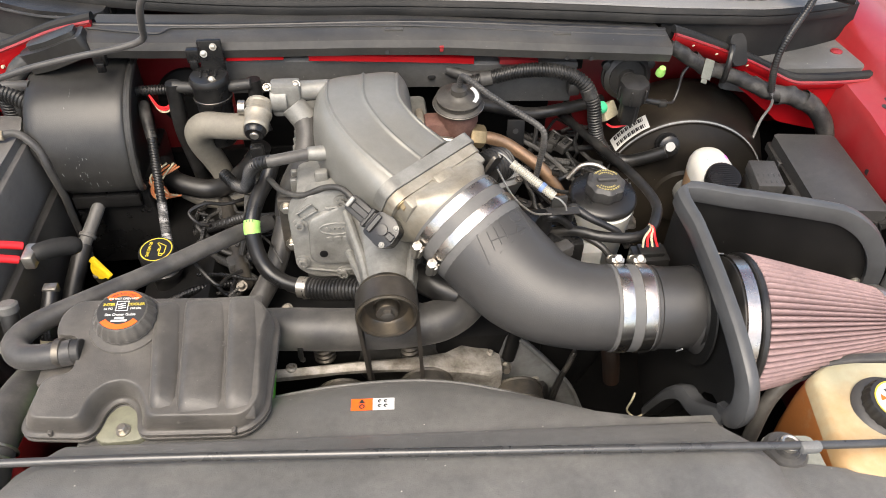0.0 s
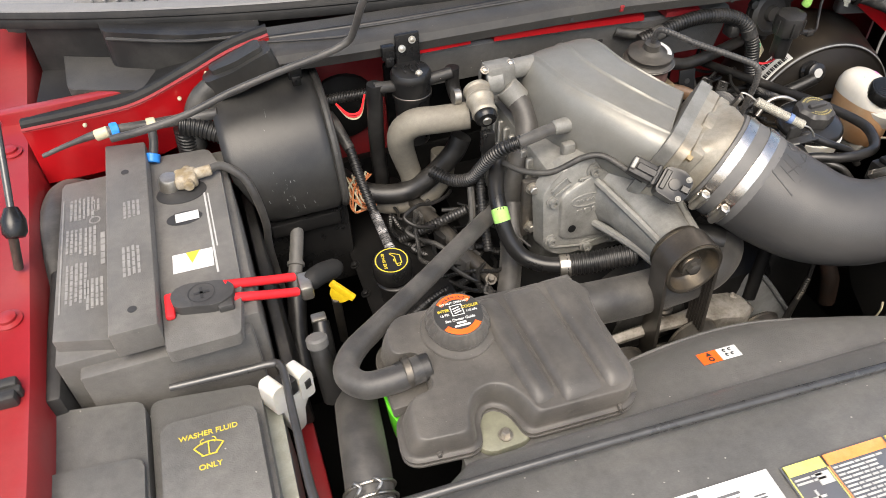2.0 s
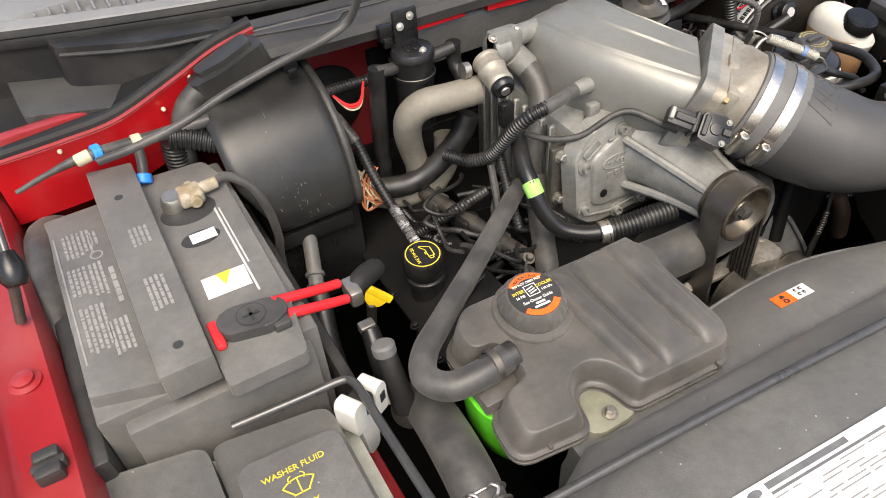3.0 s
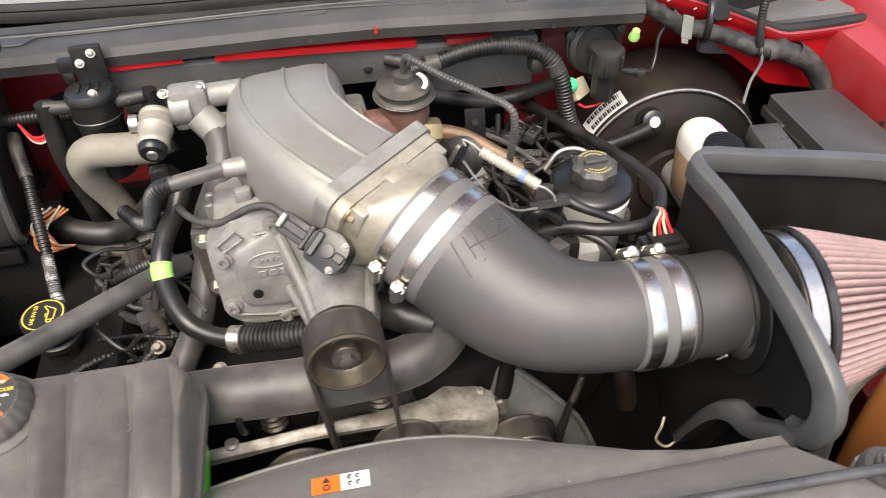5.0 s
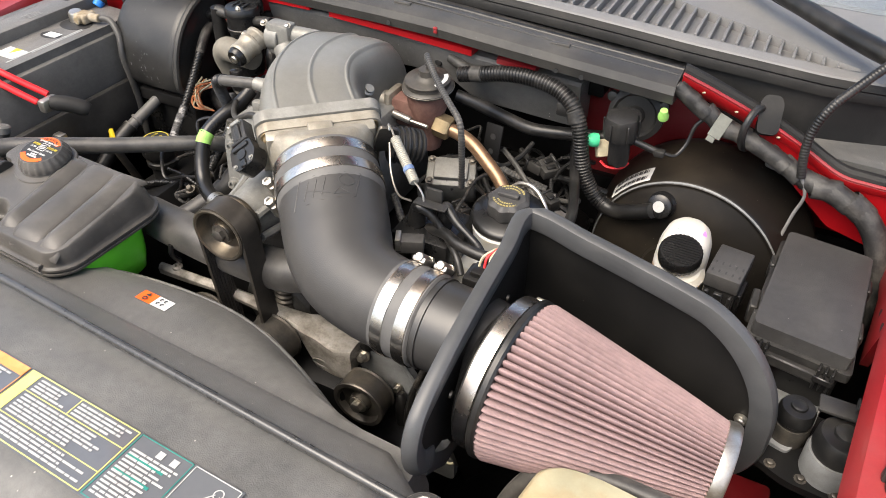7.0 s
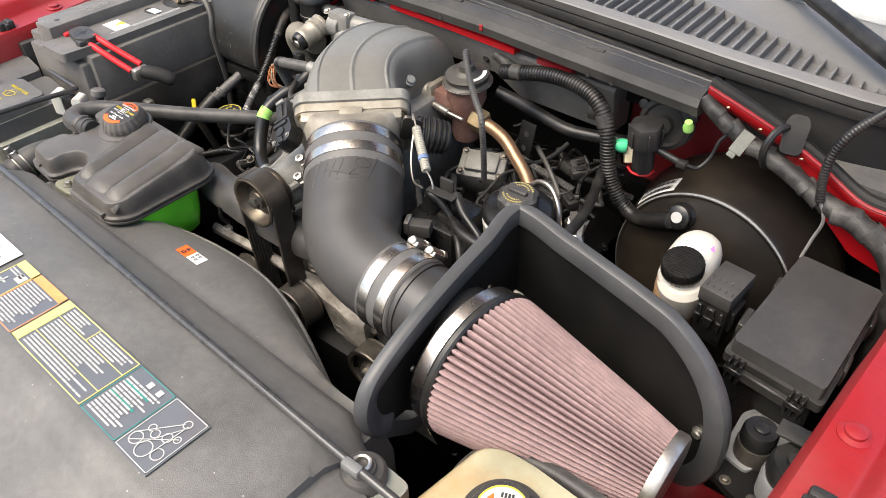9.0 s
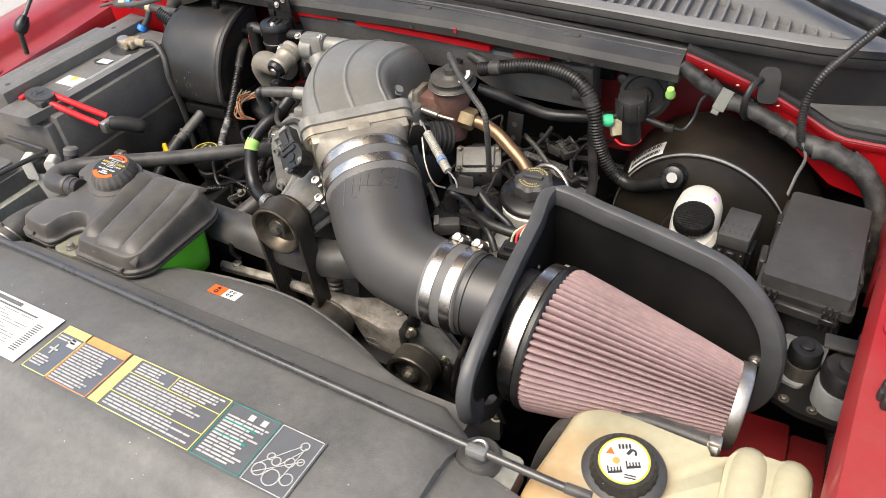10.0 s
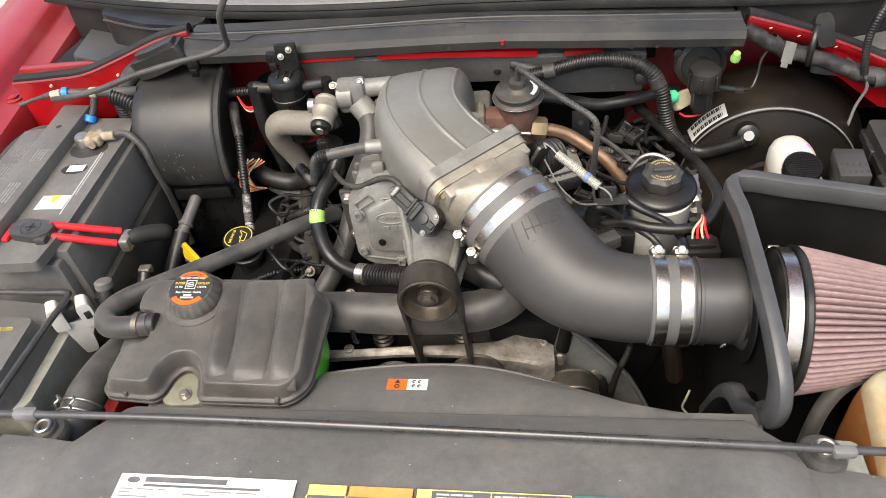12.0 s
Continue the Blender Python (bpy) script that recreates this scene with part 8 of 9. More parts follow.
lamp = thing("lamp_support", (0.6, 0.46, 0.84), "red painted lamp support panel behind the reservoir", "panel")
box(bm, (0.53, 0.36, 0.84), (0.612, 0.60, 0.905), 0.006)
part("shelf", bm, red_dusty, lamp)
bm = bmesh.new()
box(bm, (0.6125, 0.36, 0.84), (0.665, 0.60, 0.890), 0.006)
part("lower_shelf", bm, red_dusty, lamp)

hose("lamp_conduit", "dark ribbed wiring conduit behind the reservoir", [(0.645, 0.560, 0.955), (0.643, 0.535, 0.985), (0.642, 0.495, 0.992), (0.642, 0.455, 0.985), (0.643, 0.42, 0.95)], 0.0075, engine_shade_black, ribs=240, depth=0.0010, category="conduit")
res = thing("coolant_reservoir", (0.5, 0.36, 1.0), "yellowed coolant reservoir with brown stains and black cap", "reservoir")
RO = [(0.411, 0.391), (0.392, 0.285), (0.43, 0.262), (0.60, 0.30), (0.618, 0.345), (0.612, 0.388), (0.592, 0.402), (0.576, 0.398), (0.556, 0.408), (0.535, 0.397), (0.455, 0.404), (0.428, 0.402)]
bm = bmesh.new()
base = rounded(RO, 0.014, 4)
rx, ry = 0.51, 0.34
rings = []
for z, k in ((0.95, 0.98), (1.0, 1.0), (1.050, 0.995), (1.072, 0.975), (1.083, 0.95), (1.0885, 0.90)):
    rings.append([V((rx + (x - rx) * k, ry + (y - ry) * k, z - (0.012 if x > 0.53 else 0.0))) for x, y in base])
loft(bm, rings[:4])
part("tank", bm, hdpe_old, res, "lower tank with orange-brown stains", sharp=60)
bm = bmesh.new()
loft(bm, rings[3:])
part("shoulder", bm, hdpe_cream, res, "cream upper shoulder", sharp=60)
for x in (0.562, 0.595):
    bm = bmesh.new()
    sweep(bm, [(x - 0.006, 0.298, 1.056), (x - 0.005, 0.316, 1.0695), (x - 0.001, 0.350, 1.0745), (x, 0.384, 1.0755), (x + 0.001, 0.399, 1.070), (x + 0.001, 0.405, 1.052)], 0.0165, 22, 6)
    part("ribbed_bulge", bm, hdpe_cream, res)
bm = bmesh.new()
prism(bm, rounded([(0.544, 0.300), (0.606, 0.304), (0.611, 0.345), (0.609, 0.392), (0.598, 0.404), (0.552, 0.404), (0.544, 0.39)], 0.010), 1.04, 1.0845, 0.007)
part("raised_end", bm, hdpe_cream, res)
RD = V((-0.02, -0.12, 1)).normalized()
bm = bmesh.new()
lathe(bm, (0.470, 0.342, 1.0850), RD, [(0, 0), (0.0345, 0), (0.035, 0.004), (0.0325, 0.007), (0.0275, 0.009), (0, 0.009)], 48)
part("collar", bm, lid_black, res, "broad black cap collar")
bm = bmesh.new()
lathe(bm, (0.470, 0.342, 1.090), RD, [(0, 0), (0.0275, 0), (0.0277, 0.002), (0.0255, 0.013), (0.0240, 0.0155), (0, 0.0155)], 96, wave=(24, 0.0005))
rcap = part("cap", bm, plastic, res, "ribbed black cap")
RM2 = basis(V((0.470, 0.342, 1.090)) + RD * 0.0158, RD, (-0.12, 1, 0.1)) @ Matrix.Diagonal((0.93, 0.93, 1, 1))
bm = bmesh.new()
ring_print(bm, RM2, 0, 0.0215, n=44)
part("label_disc", bm, white_paint, rcap)
bm = bmesh.new()
ring_print(bm, RM2, 0.0205, 0.0222, 0.0003, n=44)
part("yellow_ring", bm, yellow_print, rcap)
bm = bmesh.new()
bm.faces.new([bm.verts.new(RM2 @ V(p)) for p in ((-0.0165, 0.003, 0.0005), (-0.0085, 0.004, 0.0005), (-0.013, 0.0105, 0.0005))])
part("warning_triangle", bm, orange_print, rcap)
bm = bmesh.new()
for ox, oy in ((-0.007, -0.0085), (0.0075, -0.0005)):
    o = RM2 @ Matrix.Translation((ox, oy, 0.0004)) @ Matrix.Rotation(radians(18), 4, "Z")
    quad(bm, o, -0.0062, 0.0062, -0.0052, -0.0030)
    quad(bm, o, -0.0062, -0.0048, -0.0052, 0.0022)
    for k in range(4):
        quad(bm, o, -0.0034 + 0.0026 * k, -0.0020 + 0.0026 * k, -0.0034, 0.0005)
ring_print(bm, RM2 @ Matrix.Translation((0.006, 0.0085, 0.0004)), 0.0018, 0.0040, n=18, a0=-40, a1=200)
quad(bm, RM2 @ Matrix.Rotation(radians(-30), 4, "Z"), -0.003, 0.0, 0.0062, 0.0125, 0.0004)
for k in range(4):
    quad(bm, RM2 @ Matrix.Rotation(radians(15), 4, "Z"), -0.0035 + 0.003 * k, -0.0015 + 0.003 * k, 0.0110, 0.0155, 0.0004)
for k in range(2):
    quad(bm, RM2, 0.002, 0.012, -0.0135 - 0.0024 * k, -0.0123 - 0.0024 * k, 0.0004)
tagged(part("pictogram", bm, black_print, rcap), kind="stuff")
bm = bmesh.new()
ring_print(bm, RM2 @ Matrix.Translation((-0.0065, -0.0015, 0.0004)), 0.0, 0.0034, n=16)
part("pictogram_flame", bm, label_orange, rcap)
hose("return_hose", "grey rubber return hose behind the reservoir", [(0.378, 0.375, 0.94), (0.384, 0.386, 0.99), (0.396, 0.400, 1.026), (0.414, 0.409, 1.050), (0.440, 0.4115, 1.064), (0.475, 0.412, 1.070), (0.508, 0.409, 1.0735), (0.536, 0.405, 1.076)], 0.0078, rubber_grey)
bm = bmesh.new()
lathe(bm, (0.533, 0.4055, 1.0758), (0.97, -0.15, 0.05), [(0.0080, -0.005), (0.0092, -0.0045), (0.0092, 0.0045), (0.0080, 0.005)], 20)
box(bm, (0.5275, 0.397, 1.0835), (0.5385, 0.406, 1.0885), 0.0015)
single("spring_clamp", bm, zinc, "rusty spring clamp on the return hose", "hose clamp")
latch = thing("cover_fastener", (0.354, 0.306, 1.07), "round dusty fastener with rubber grommet beside the cover", "fastener", "cover fasteners")
bm = bmesh.new()
lathe(bm, (0.354, 0.311, 1.076), (0, 0, 1), [(0, 0), (0.020, 0), (0.020, 0.008), (0.017, 0.012), (0.012, 0.013), (0.011, 0.017), (0, 0.018)], 28)
part("grommet", bm, rubber_grey, latch)
bm = bmesh.new()
lathe(bm, (0.354, 0.311, 1.0915), (0, 0, 1), [(0, 0), (0.0085, 0), (0.0085, 0.006), (0.0072, 0.0068), (0.0055, 0.0062), (0.005, 0.002), (0, 0.002)], 18)
part("bolt", bm, zinc, latch)
copy_thing(latch, Matrix.Translation((-0.382, 0.345, 1.06)))

bm = bmesh.new()
prism(bm, rounded([(0.338, 0.280), (0.388, 0.275), (0.390, 0.328), (0.342, 0.332)], 0.006), 1.05, 1.0765, 0.003)
single("fastener_bracket", bm, support_pale, "pale dusty bracket under the cover fastener", "bracket")

# ---- power steering reservoir ----
ps = thing("steering_reservoir", (0.273, 0.66, 1.0), "white power steering reservoir with broad black cap", "reservoir")
PD = V((0, -0.12, 1)).normalized()
bm = bmesh.new()
lathe(bm, (0.273, 0.664, 0.998), PD, [(0, 0), (0.030, 0), (0.034, 0.006), (0.0355, 0.09), (0.036, 0.102), (0, 0.102)], 36)
box(bm, (0.215, 0.61, 1.02), (0.27, 0.66, 1.055), 0.006)
part("tank", bm, hdpe_white, ps)
bm = bmesh.new()
lathe(bm, (0.273, 0.661, 1.100), PD, [(0, 0), (0.041, 0), (0.042, 0.003), (0.041, 0.006), (0.037, 0.009), (0.02, 0.011), (0.018, 0.014), (0, 0.014)], 44)
part("flange", bm, plastic_gloss, ps)
bm = bmesh.new()
lathe(bm, (0.273, 0.660, 1.111), PD, [(0, 0), (0.0225, 0), (0.0235, 0.004), (0.0225, 0.015), (0.018, 0.019), (0, 0.019)], 60, wave=(8, 0.0011))
box(bm, (-0.012, -0.0035, 0.016), (0.012, 0.0035, 0.023), 0.002, basis((0.273, 0.660, 1.111), PD))
pcap = part("cap", bm, lid_black, ps, "lobed black cap with yellow print")
bm = bmesh.new()
PM = basis(V((0.273, 0.660, 1.111)) + PD * 0.0194, PD, (0.1, 1, 0.1))
for r, a0, a1 in ((0.0165, 35, 145), (0.0125, 45, 135), (0.0165, 215, 325), (0.0125, 225, 315)):
    k = a0
    while k < a1:
        ring_print(bm, PM, r - 0.0012, r + 0.001, 0.0, n=80, a0=k, a1=min(k + 9, a1))
        k += 12
tagged(part("fine_print", bm, dull_yellow, pcap), kind="stuff")

# ---- coil pack, wires, throttle linkage ----
coil = thing("coil_pack", (0.2, 0.6, 1.06), "black ignition coil pack with plug boots", "ignition coil")
bm = bmesh.new()
box(bm, (0.165, 0.585, 1.04), (0.235, 0.655, 1.095), 0.006)
part("body", bm, plastic_gloss, coil)
for A in ((0.186, 0.610, 1.098), (0.214, 0.620, 1.098)):
    bm = bmesh.new()
    lathe(bm, A, (0.15, -0.2, 1), [(0, 0), (0.010, 0), (0.0095, 0.012), (0.008, 0.020), (0.0070, 0.025), (0, 0.026)], 16)
    part("plug_boot", bm, rubber, coil)
bm = bmesh.new()
box(bm, (0.188, 0.598, 1.130), (0.226, 0.61, 1.1320), 0.0006)
box(bm, (0.196, 0.615, 1.10), (0.214, 0.619, 1.142), 0.0008)
part("linkage_bracket", bm, plastic, coil)
for pts in ([(0.188, 0.606, 1.120), (0.194, 0.602, 1.1255), (0.207, 0.603, 1.119), (0.225, 0.600, 1.102), (0.250, 0.577, 1.098), (0.262, 0.565, 1.085)],
            [(0.217, 0.616, 1.121), (0.2225, 0.612, 1.127), (0.2395, 0.600, 1.1215), (0.257, 0.593, 1.115), (0.271, 0.588, 1.108), (0.284, 0.582, 1.09)]):
    hose("plug_wire", "black ignition wire with rubber boot on the coil pack", pts, [0.0062, 0.0060, 0.0046, 0.0040, 0.0040, 0.0040], rubber, category="wire", group="ignition wires")
hose("heater_return", "black hose curving round the steering reservoir", [(0.200, 0.612, 1.092), (0.226, 0.598, 1.104), (0.250, 0.585, 1.106), (0.283, 0.580, 1.106), (0.308, 0.588, 1.106), (0.327, 0.617, 1.106), (0.336, 0.65, 1.10), (0.332, 0.70, 1.093), (0.318, 0.755, 1.086), (0.297, 0.82, 1.08), (0.275, 0.89, 1.073)], 0.0062, rubber)
spring = thing("throttle_spring", (0.17, 0.615, 1.16), "white coil spring sleeve with blue mark and wire hooks", "spring")
A, B = V((0.149, 0.633, 1.180)), V((0.192, 0.597, 1.159))
bm = bmesh.new()
sweep(bm, [A, A.lerp(B, 0.5), B], 0.0048, 14, 6, ribs=420, depth=0.0007)
part("coil", bm, spring_wire, spring)
bm = bmesh.new()
sweep(bm, [A.lerp(B, 0.68), A.lerp(B, 0.76)], 0.0060, 16, 3)
part("blue_mark", bm, faded_blue, spring)
for p, q in ((A, V((0.135, 0.644, 1.188))), (B, V((0.204, 0.592, 1.150)))):
    bm = bmesh.new()
    sweep(bm, [p, p.lerp(q, 0.5) + V((0, 0, 0.002)), q, q + V((0.002, -0.002, -0.006))], 0.0011, 6, 5)
    part("hook", bm, zinc, spring)
bm = bmesh.new()
sweep(bm, [(0.122, 0.662, 1.150), (0.137, 0.675, 1.146), (0.150, 0.688, 1.140)], [0.018, 0.019, 0.017], 20, 10, ribs=190, depth=0.003)
single("bellows", bm, rubber, "black rubber bellows beside the throttle body", "bellows")
bm = bmesh.new()
prism(bm, rounded([(-0.014, -0.02), (0.012, -0.022), (0.016, 0.012), (-0.006, 0.022)], 0.006), -0.002, 0.002, 0.001, Matrix.Translation((0.128, 0.646, 1.168)) @ Matrix((SIDE, UPV, AX)).transposed().to_4x4())
single("throttle_lever", bm, dark_steel, "dark throttle lever on the throttle body", "lever")
hose("control_wire", "thin bright control wire from the throttle lever", [(0.135, 0.644, 1.165), (0.15, 0.62, 1.145), (0.17, 0.60, 1.135), (0.19, 0.592, 1.138)], 0.0012, zinc, category="wire", n=6)
gb = thing("vapour_module", (0.168, 0.736, 1.04), "grey cast module box with screws", "module")
bm = bmesh.new()
GM = Matrix.Translation((0.156, 0.757, 1.062)) @ Matrix.Rotation(radians(20), 4, "Z") @ Matrix.Rotation(radians(25), 4, "X")
box(bm, (-0.032, -0.022, -0.03), (0.032, 0.022, 0.012), 0.005, GM)
box(bm, (-0.022, -0.014, 0.01), (0.022, 0.014, 0.018), 0.003, GM)
part("case", bm, cast, gb)
for x, y in ((-0.026, -0.016), (0.026, -0.016), (-0.026, 0.016), (0.026, 0.016)):
    bm = bmesh.new()
    bolt(bm, GM @ V((x, y, 0.012)), GM.to_3x3() @ V((0, 0, 1)), 0.0035)
    part("screw", bm, dark_steel, gb)
sb = thing("slotted_bracket", (0.19, 0.81, 1.06), "dark flat bracket with two round holes", "bracket")
bm = bmesh.new()
SM = basis((0.19, 0.806, 1.095), (-0.1, -1, 0.25))
box(bm, (-0.012, -0.04, -0.0015), (0.012, 0.024, 0.0015), 0.001, SM)
part("plate", bm, engine_shade_black, sb)
for y in (0.008, -0.012):
    bm = bmesh.new()
    lathe(bm, SM @ V((0, y, 0.0016)), SM.to_3x3() @ V((0, 0, 1)), [(0, 0), (0.0038, 0), (0.0038, 0.0004), (0, 0.0004)], 14)
    part("hole", bm, black_print, sb)
hose("heater_pipe", "black hose crossing behind the EGR pipe", [(0.125, 0.83, 1.135), (0.155, 0.838, 1.125), (0.19, 0.85, 1.108), (0.225, 0.856, 1.098), (0.27, 0.862, 1.10), (0.33, 0.88, 1.10)], 0.0085, rubber)
hose("steering_pipe", "thin bright steel steering pipe", [(0.245, 0.72, 1.085), (0.262, 0.722, 1.104), (0.285, 0.715, 1.105), (0.305, 0.70, 1.085), (0.315, 0.69, 1.03)], 0.0032, zinc, category="pipe", n=10)
for k, (pts, r) in enumerate((
    ([(0.15, 0.76, 1.07), (0.18, 0.79, 1.075), (0.22, 0.80, 1.06), (0.27, 0.80, 1.05)], 0.005),
    ([(0.19, 0.78, 1.06), (0.22, 0.75, 1.05), (0.25, 0.77, 1.045), (0.29, 0.78, 1.06)], 0.004),
    ([(0.20, 0.82, 1.08), (0.23, 0.80, 1.07), (0.26, 0.78, 1.05), (0.28, 0.75, 1.04)], 0.0035),
    ([(0.16, 0.68, 1.03), (0.20, 0.70, 1.035), (0.24, 0.71, 1.03), (0.27, 0.72, 1.02)], 0.005),
    ([(0.13, 0.72, 1.06), (0.15, 0.70, 1.075), (0.17, 0.675, 1.07), (0.2, 0.67, 1.05)], 0.0045),
    ([(0.21, 0.86, 1.06), (0.25, 0.83, 1.055), (0.30, 0.82, 1.06), (0.34, 0.83, 1.05)], 0.004),
    ([(0.14, 0.64, 1.10), (0.16, 0.62, 1.09), (0.18, 0.60, 1.07), (0.17, 0.57, 1.04)], 0.004),
    ([(0.20, 0.575, 1.09), (0.215, 0.56, 1.085), (0.235, 0.54, 1.075), (0.24, 0.53, 1.05)], 0.0042),
)):
    hose("engine_wire", "black taped engine wiring in shadow", pts, r, rubber if k % 2 else tape_grey, category="wire", group="engine wiring", n=8, res=6, ribs=0 if k % 3 else 260, depth=0.0006)
clipc = thing("sensor_plug", (0.2, 0.573, 1.08), "grey sensor plug beside the intake tube", "connector")
bm = bmesh.new()
box(bm, (-0.016, -0.008, -0.008), (0.012, 0.008, 0.008), 0.002, Matrix.Translation((0.202, 0.572, 1.100)) @ Matrix.Rotation(radians(25), 4, "Z"))
part("shell", bm, rubber_grey, clipc)
bm = bmesh.new()
box(bm, (-0.018, -0.009, -0.004), (-0.012, 0.009, 0.011), 0.001, Matrix.Translation((0.202, 0.572, 1.100)) @ Matrix.Rotation(radians(25), 4, "Z"))
part("wire_clip", bm, zinc, clipc)
vc = thing("flow_sensor_plug", (0.298, 0.55, 1.09), "black flow sensor plug with pink and white wires", "connector")
bm = bmesh.new()
box(bm, (0.276, 0.535, 1.085), (0.316, 0.562, 1.112), 0.003)
box(bm, (0.282, 0.54, 1.112), (0.31, 0.558, 1.118), 0.002)
part("shell", bm, plastic_gloss, vc)
for k in range(4):
    bm = bmesh.new()
    sweep(bm, [(0.287 + 0.006 * k, 0.55, 1.115), (0.289 + 0.004 * k, 0.557, 1.126), (0.298 + 0.001 * k, 0.566, 1.132), (0.302, 0.58, 1.125)], 0.0014, 6, 5)
    part("wire", bm, red_wire if k % 2 else cream_plastic, vc)

# ---- firewall right: speed control servo, plugs, taped harness ----
srv = thing("vacuum_servo", (0.345, 0.82, 1.1), "black vacuum solenoid with round finned housing", "solenoid")
bm = bmesh.new()
lathe(bm, (0.352, 0.872, 1.148), (0, -1, 0.15), [(0, 0), (0.030, 0), (0.034, 0.003), (0.034, 0.007), (0.031, 0.008), (0.031, 0.011), (0.033, 0.012), (0.033, 0.016), (0.027, 0.020), (0.024, 0.016), (0.012, 0.016), (0.010, 0.022), (0, 0.022)], 36)
part("housing", bm, plastic, srv)
for k in range(3):
    bm = bmesh.new()
    a = radians(30 + 120 * k)
    lathe(bm, (0.352 + 0.036 * math.cos(a), 0.866, 1.148 + 0.036 * math.sin(a)), (0, -1, 0.15), [(0, 0), (0.006, 0), (0.006, 0.008), (0.003, 0.009), (0, 0.009)], 12)
    part("ear", bm, plastic, srv)
SV = V((-0.04, -0.1, 1)).normalized()
bm = bmesh.new()
lathe(bm, (0.349, 0.819, 1.104), SV, [(0, 0), (0.011, 0), (0.0125, 0.004), (0.0125, 0.034), (0.0185, 0.038), (0.0195, 0.042), (0.0195, 0.062), (0.018, 0.066), (0.010, 0.068), (0, 0.068)], 36, wave=(6, 0.0010))
part("coil", bm, plastic, srv)
for k in range(6):
    bm = bmesh.new()
    a = radians(60 * k)
    box(bm, (-0.0012, 0.0188, 0.040), (0.0012, 0.0212, 0.062), 0.0005, basis(V((0.349, 0.819, 1.104)), SV) @ Matrix.Rotation(a, 4, "Z"), seg=1)
    part("rib", bm, plastic, srv)
bm = bmesh.new()
cyl(bm, (0.362, 0.818, 1.138), (0.392, 0.820, 1.130), 0.0042, n=14)
box(bm, (0.388, 0.8145, 1.125), (0.401, 0.8245, 1.134), 0.002)
part("nozzle", bm, rubber, srv)
hose("servo_wire", "thin black wire curling from the solenoid plug", [(0.400, 0.82, 1.13), (0.412, 0.825, 1.128), (0.420, 0.835, 1.140), (0.424, 0.842, 1.160), (0.432, 0.845, 1.172)], 0.0022, rubber, category="wire", n=8)
for at, d, k, mt, lab in (((0.388, 0.839, 1.172), (0, -0.4, 1), 0.72, lime_tape, "pale green plastic plug cap"), ((0.317, 0.838, 1.124), (-0.8, -0.5, 0.1), 1.0, green_plastic, "green plastic connector plug")):
    bm = bmesh.new()
    lathe(bm, V(at) - V((0, 0.004, 0.006)), d, [(0, 0), (0.0085 * k, 0), (0.009 * k, 0.006 * k), (0.007 * k, 0.012 * k), (0.006 * k, 0.018 * k), (0, 0.019 * k)], 16)
    single("connector_plug", bm, mt, lab + " near the booster", "plug", "connector plugs")
bm = bmesh.new()
box(bm, (-0.014, -0.006, -0.011), (0.014, 0.006, 0.011), 0.002, basis((0.328, 0.842, 1.106), (-0.35, 0.45, 0.8)))
single("connector_plug", bm, cream_plastic, "cream plastic connector block near the booster", "plug", "connector plugs")
hose("plug_wire_red", "thin red wire from the green plug", [(0.325, 0.83, 1.093), (0.335, 0.828, 1.088), (0.352, 0.826, 1.092), (0.36, 0.83, 1.1)], 0.0016, red_wire, category="wire", n=6)
harness = thing("wiring_harness", (0.5, 0.84, 1.1), "thick dusty taped wiring harness along the red flange", "harness")
HP = [(0.396, 0.842, 1.206), (0.420, 0.838, 1.190), (0.449, 0.840, 1.174), (0.505, 0.835, 1.154), (0.548, 0.829, 1.137), (0.585, 0.824, 1.128), (0.616, 0.819, 1.116), (0.640, 0.808, 1.088), (0.652, 0.796, 1.04), (0.654, 0.79, 0.97)]
bm = bmesh.new()
sweep(bm, HP, [0.0090, 0.0092, 0.0094, 0.0100, 0.0110, 0.0120, 0.0126, 0.0126, 0.0126, 0.0126], 16, 10)
part("core", bm, tape_black, harness)
line = spline(HP, 10)
rnd = random.Random(11)
for k in (5, 11, 18, 24, 33, 37, 44, 47, 52, 58):
    d = (line[k + 1] - line[k]).normalized()
    d = (d + V((rnd.uniform(-0.25, 0.25), rnd.uniform(-0.25, 0.25), rnd.uniform(-0.25, 0.25)))).normalized()
    r = 0.0088 + 0.0038 * min(1, max(0, (k - 25) / 30)) + rnd.uniform(-0.0001, 0.0006)
    bm = bmesh.new()
    lathe(bm, line[k], d, [(r - 0.0006, -0.015), (r - 0.0001, -0.013), (r + 0.0002, 0.0), (r, 0.012), (r - 0.0006, 0.014)], 16, squash=rnd.uniform(0.96, 1.02))
    part("tape_wrap", bm, tape_grey if k == 37 else tape_black, harness)
bm = bmesh.new()
box(bm, (-0.0075, -0.013, -0.0006), (0.0075, 0.014, 0.0006), 0.0005, Matrix.Translation((0.451, 0.828, 1.174)) @ Matrix.Rotation(radians(20), 4, "Y") @ Matrix.Rotation(radians(55), 4, "X"), seg=1)
box(bm, (-0.006, -0.019, -0.0005), (0.003, -0.013, 0.0008), 0.0003, Matrix.Translation((0.451, 0.828, 1.174)) @ Matrix.Rotation(radians(20), 4, "Y") @ Matrix.Rotation(radians(55), 4, "X"), seg=1)
part("tape_flag", bm, support_grey, harness, "pale grey folded tape flag")
bm = bmesh.new()
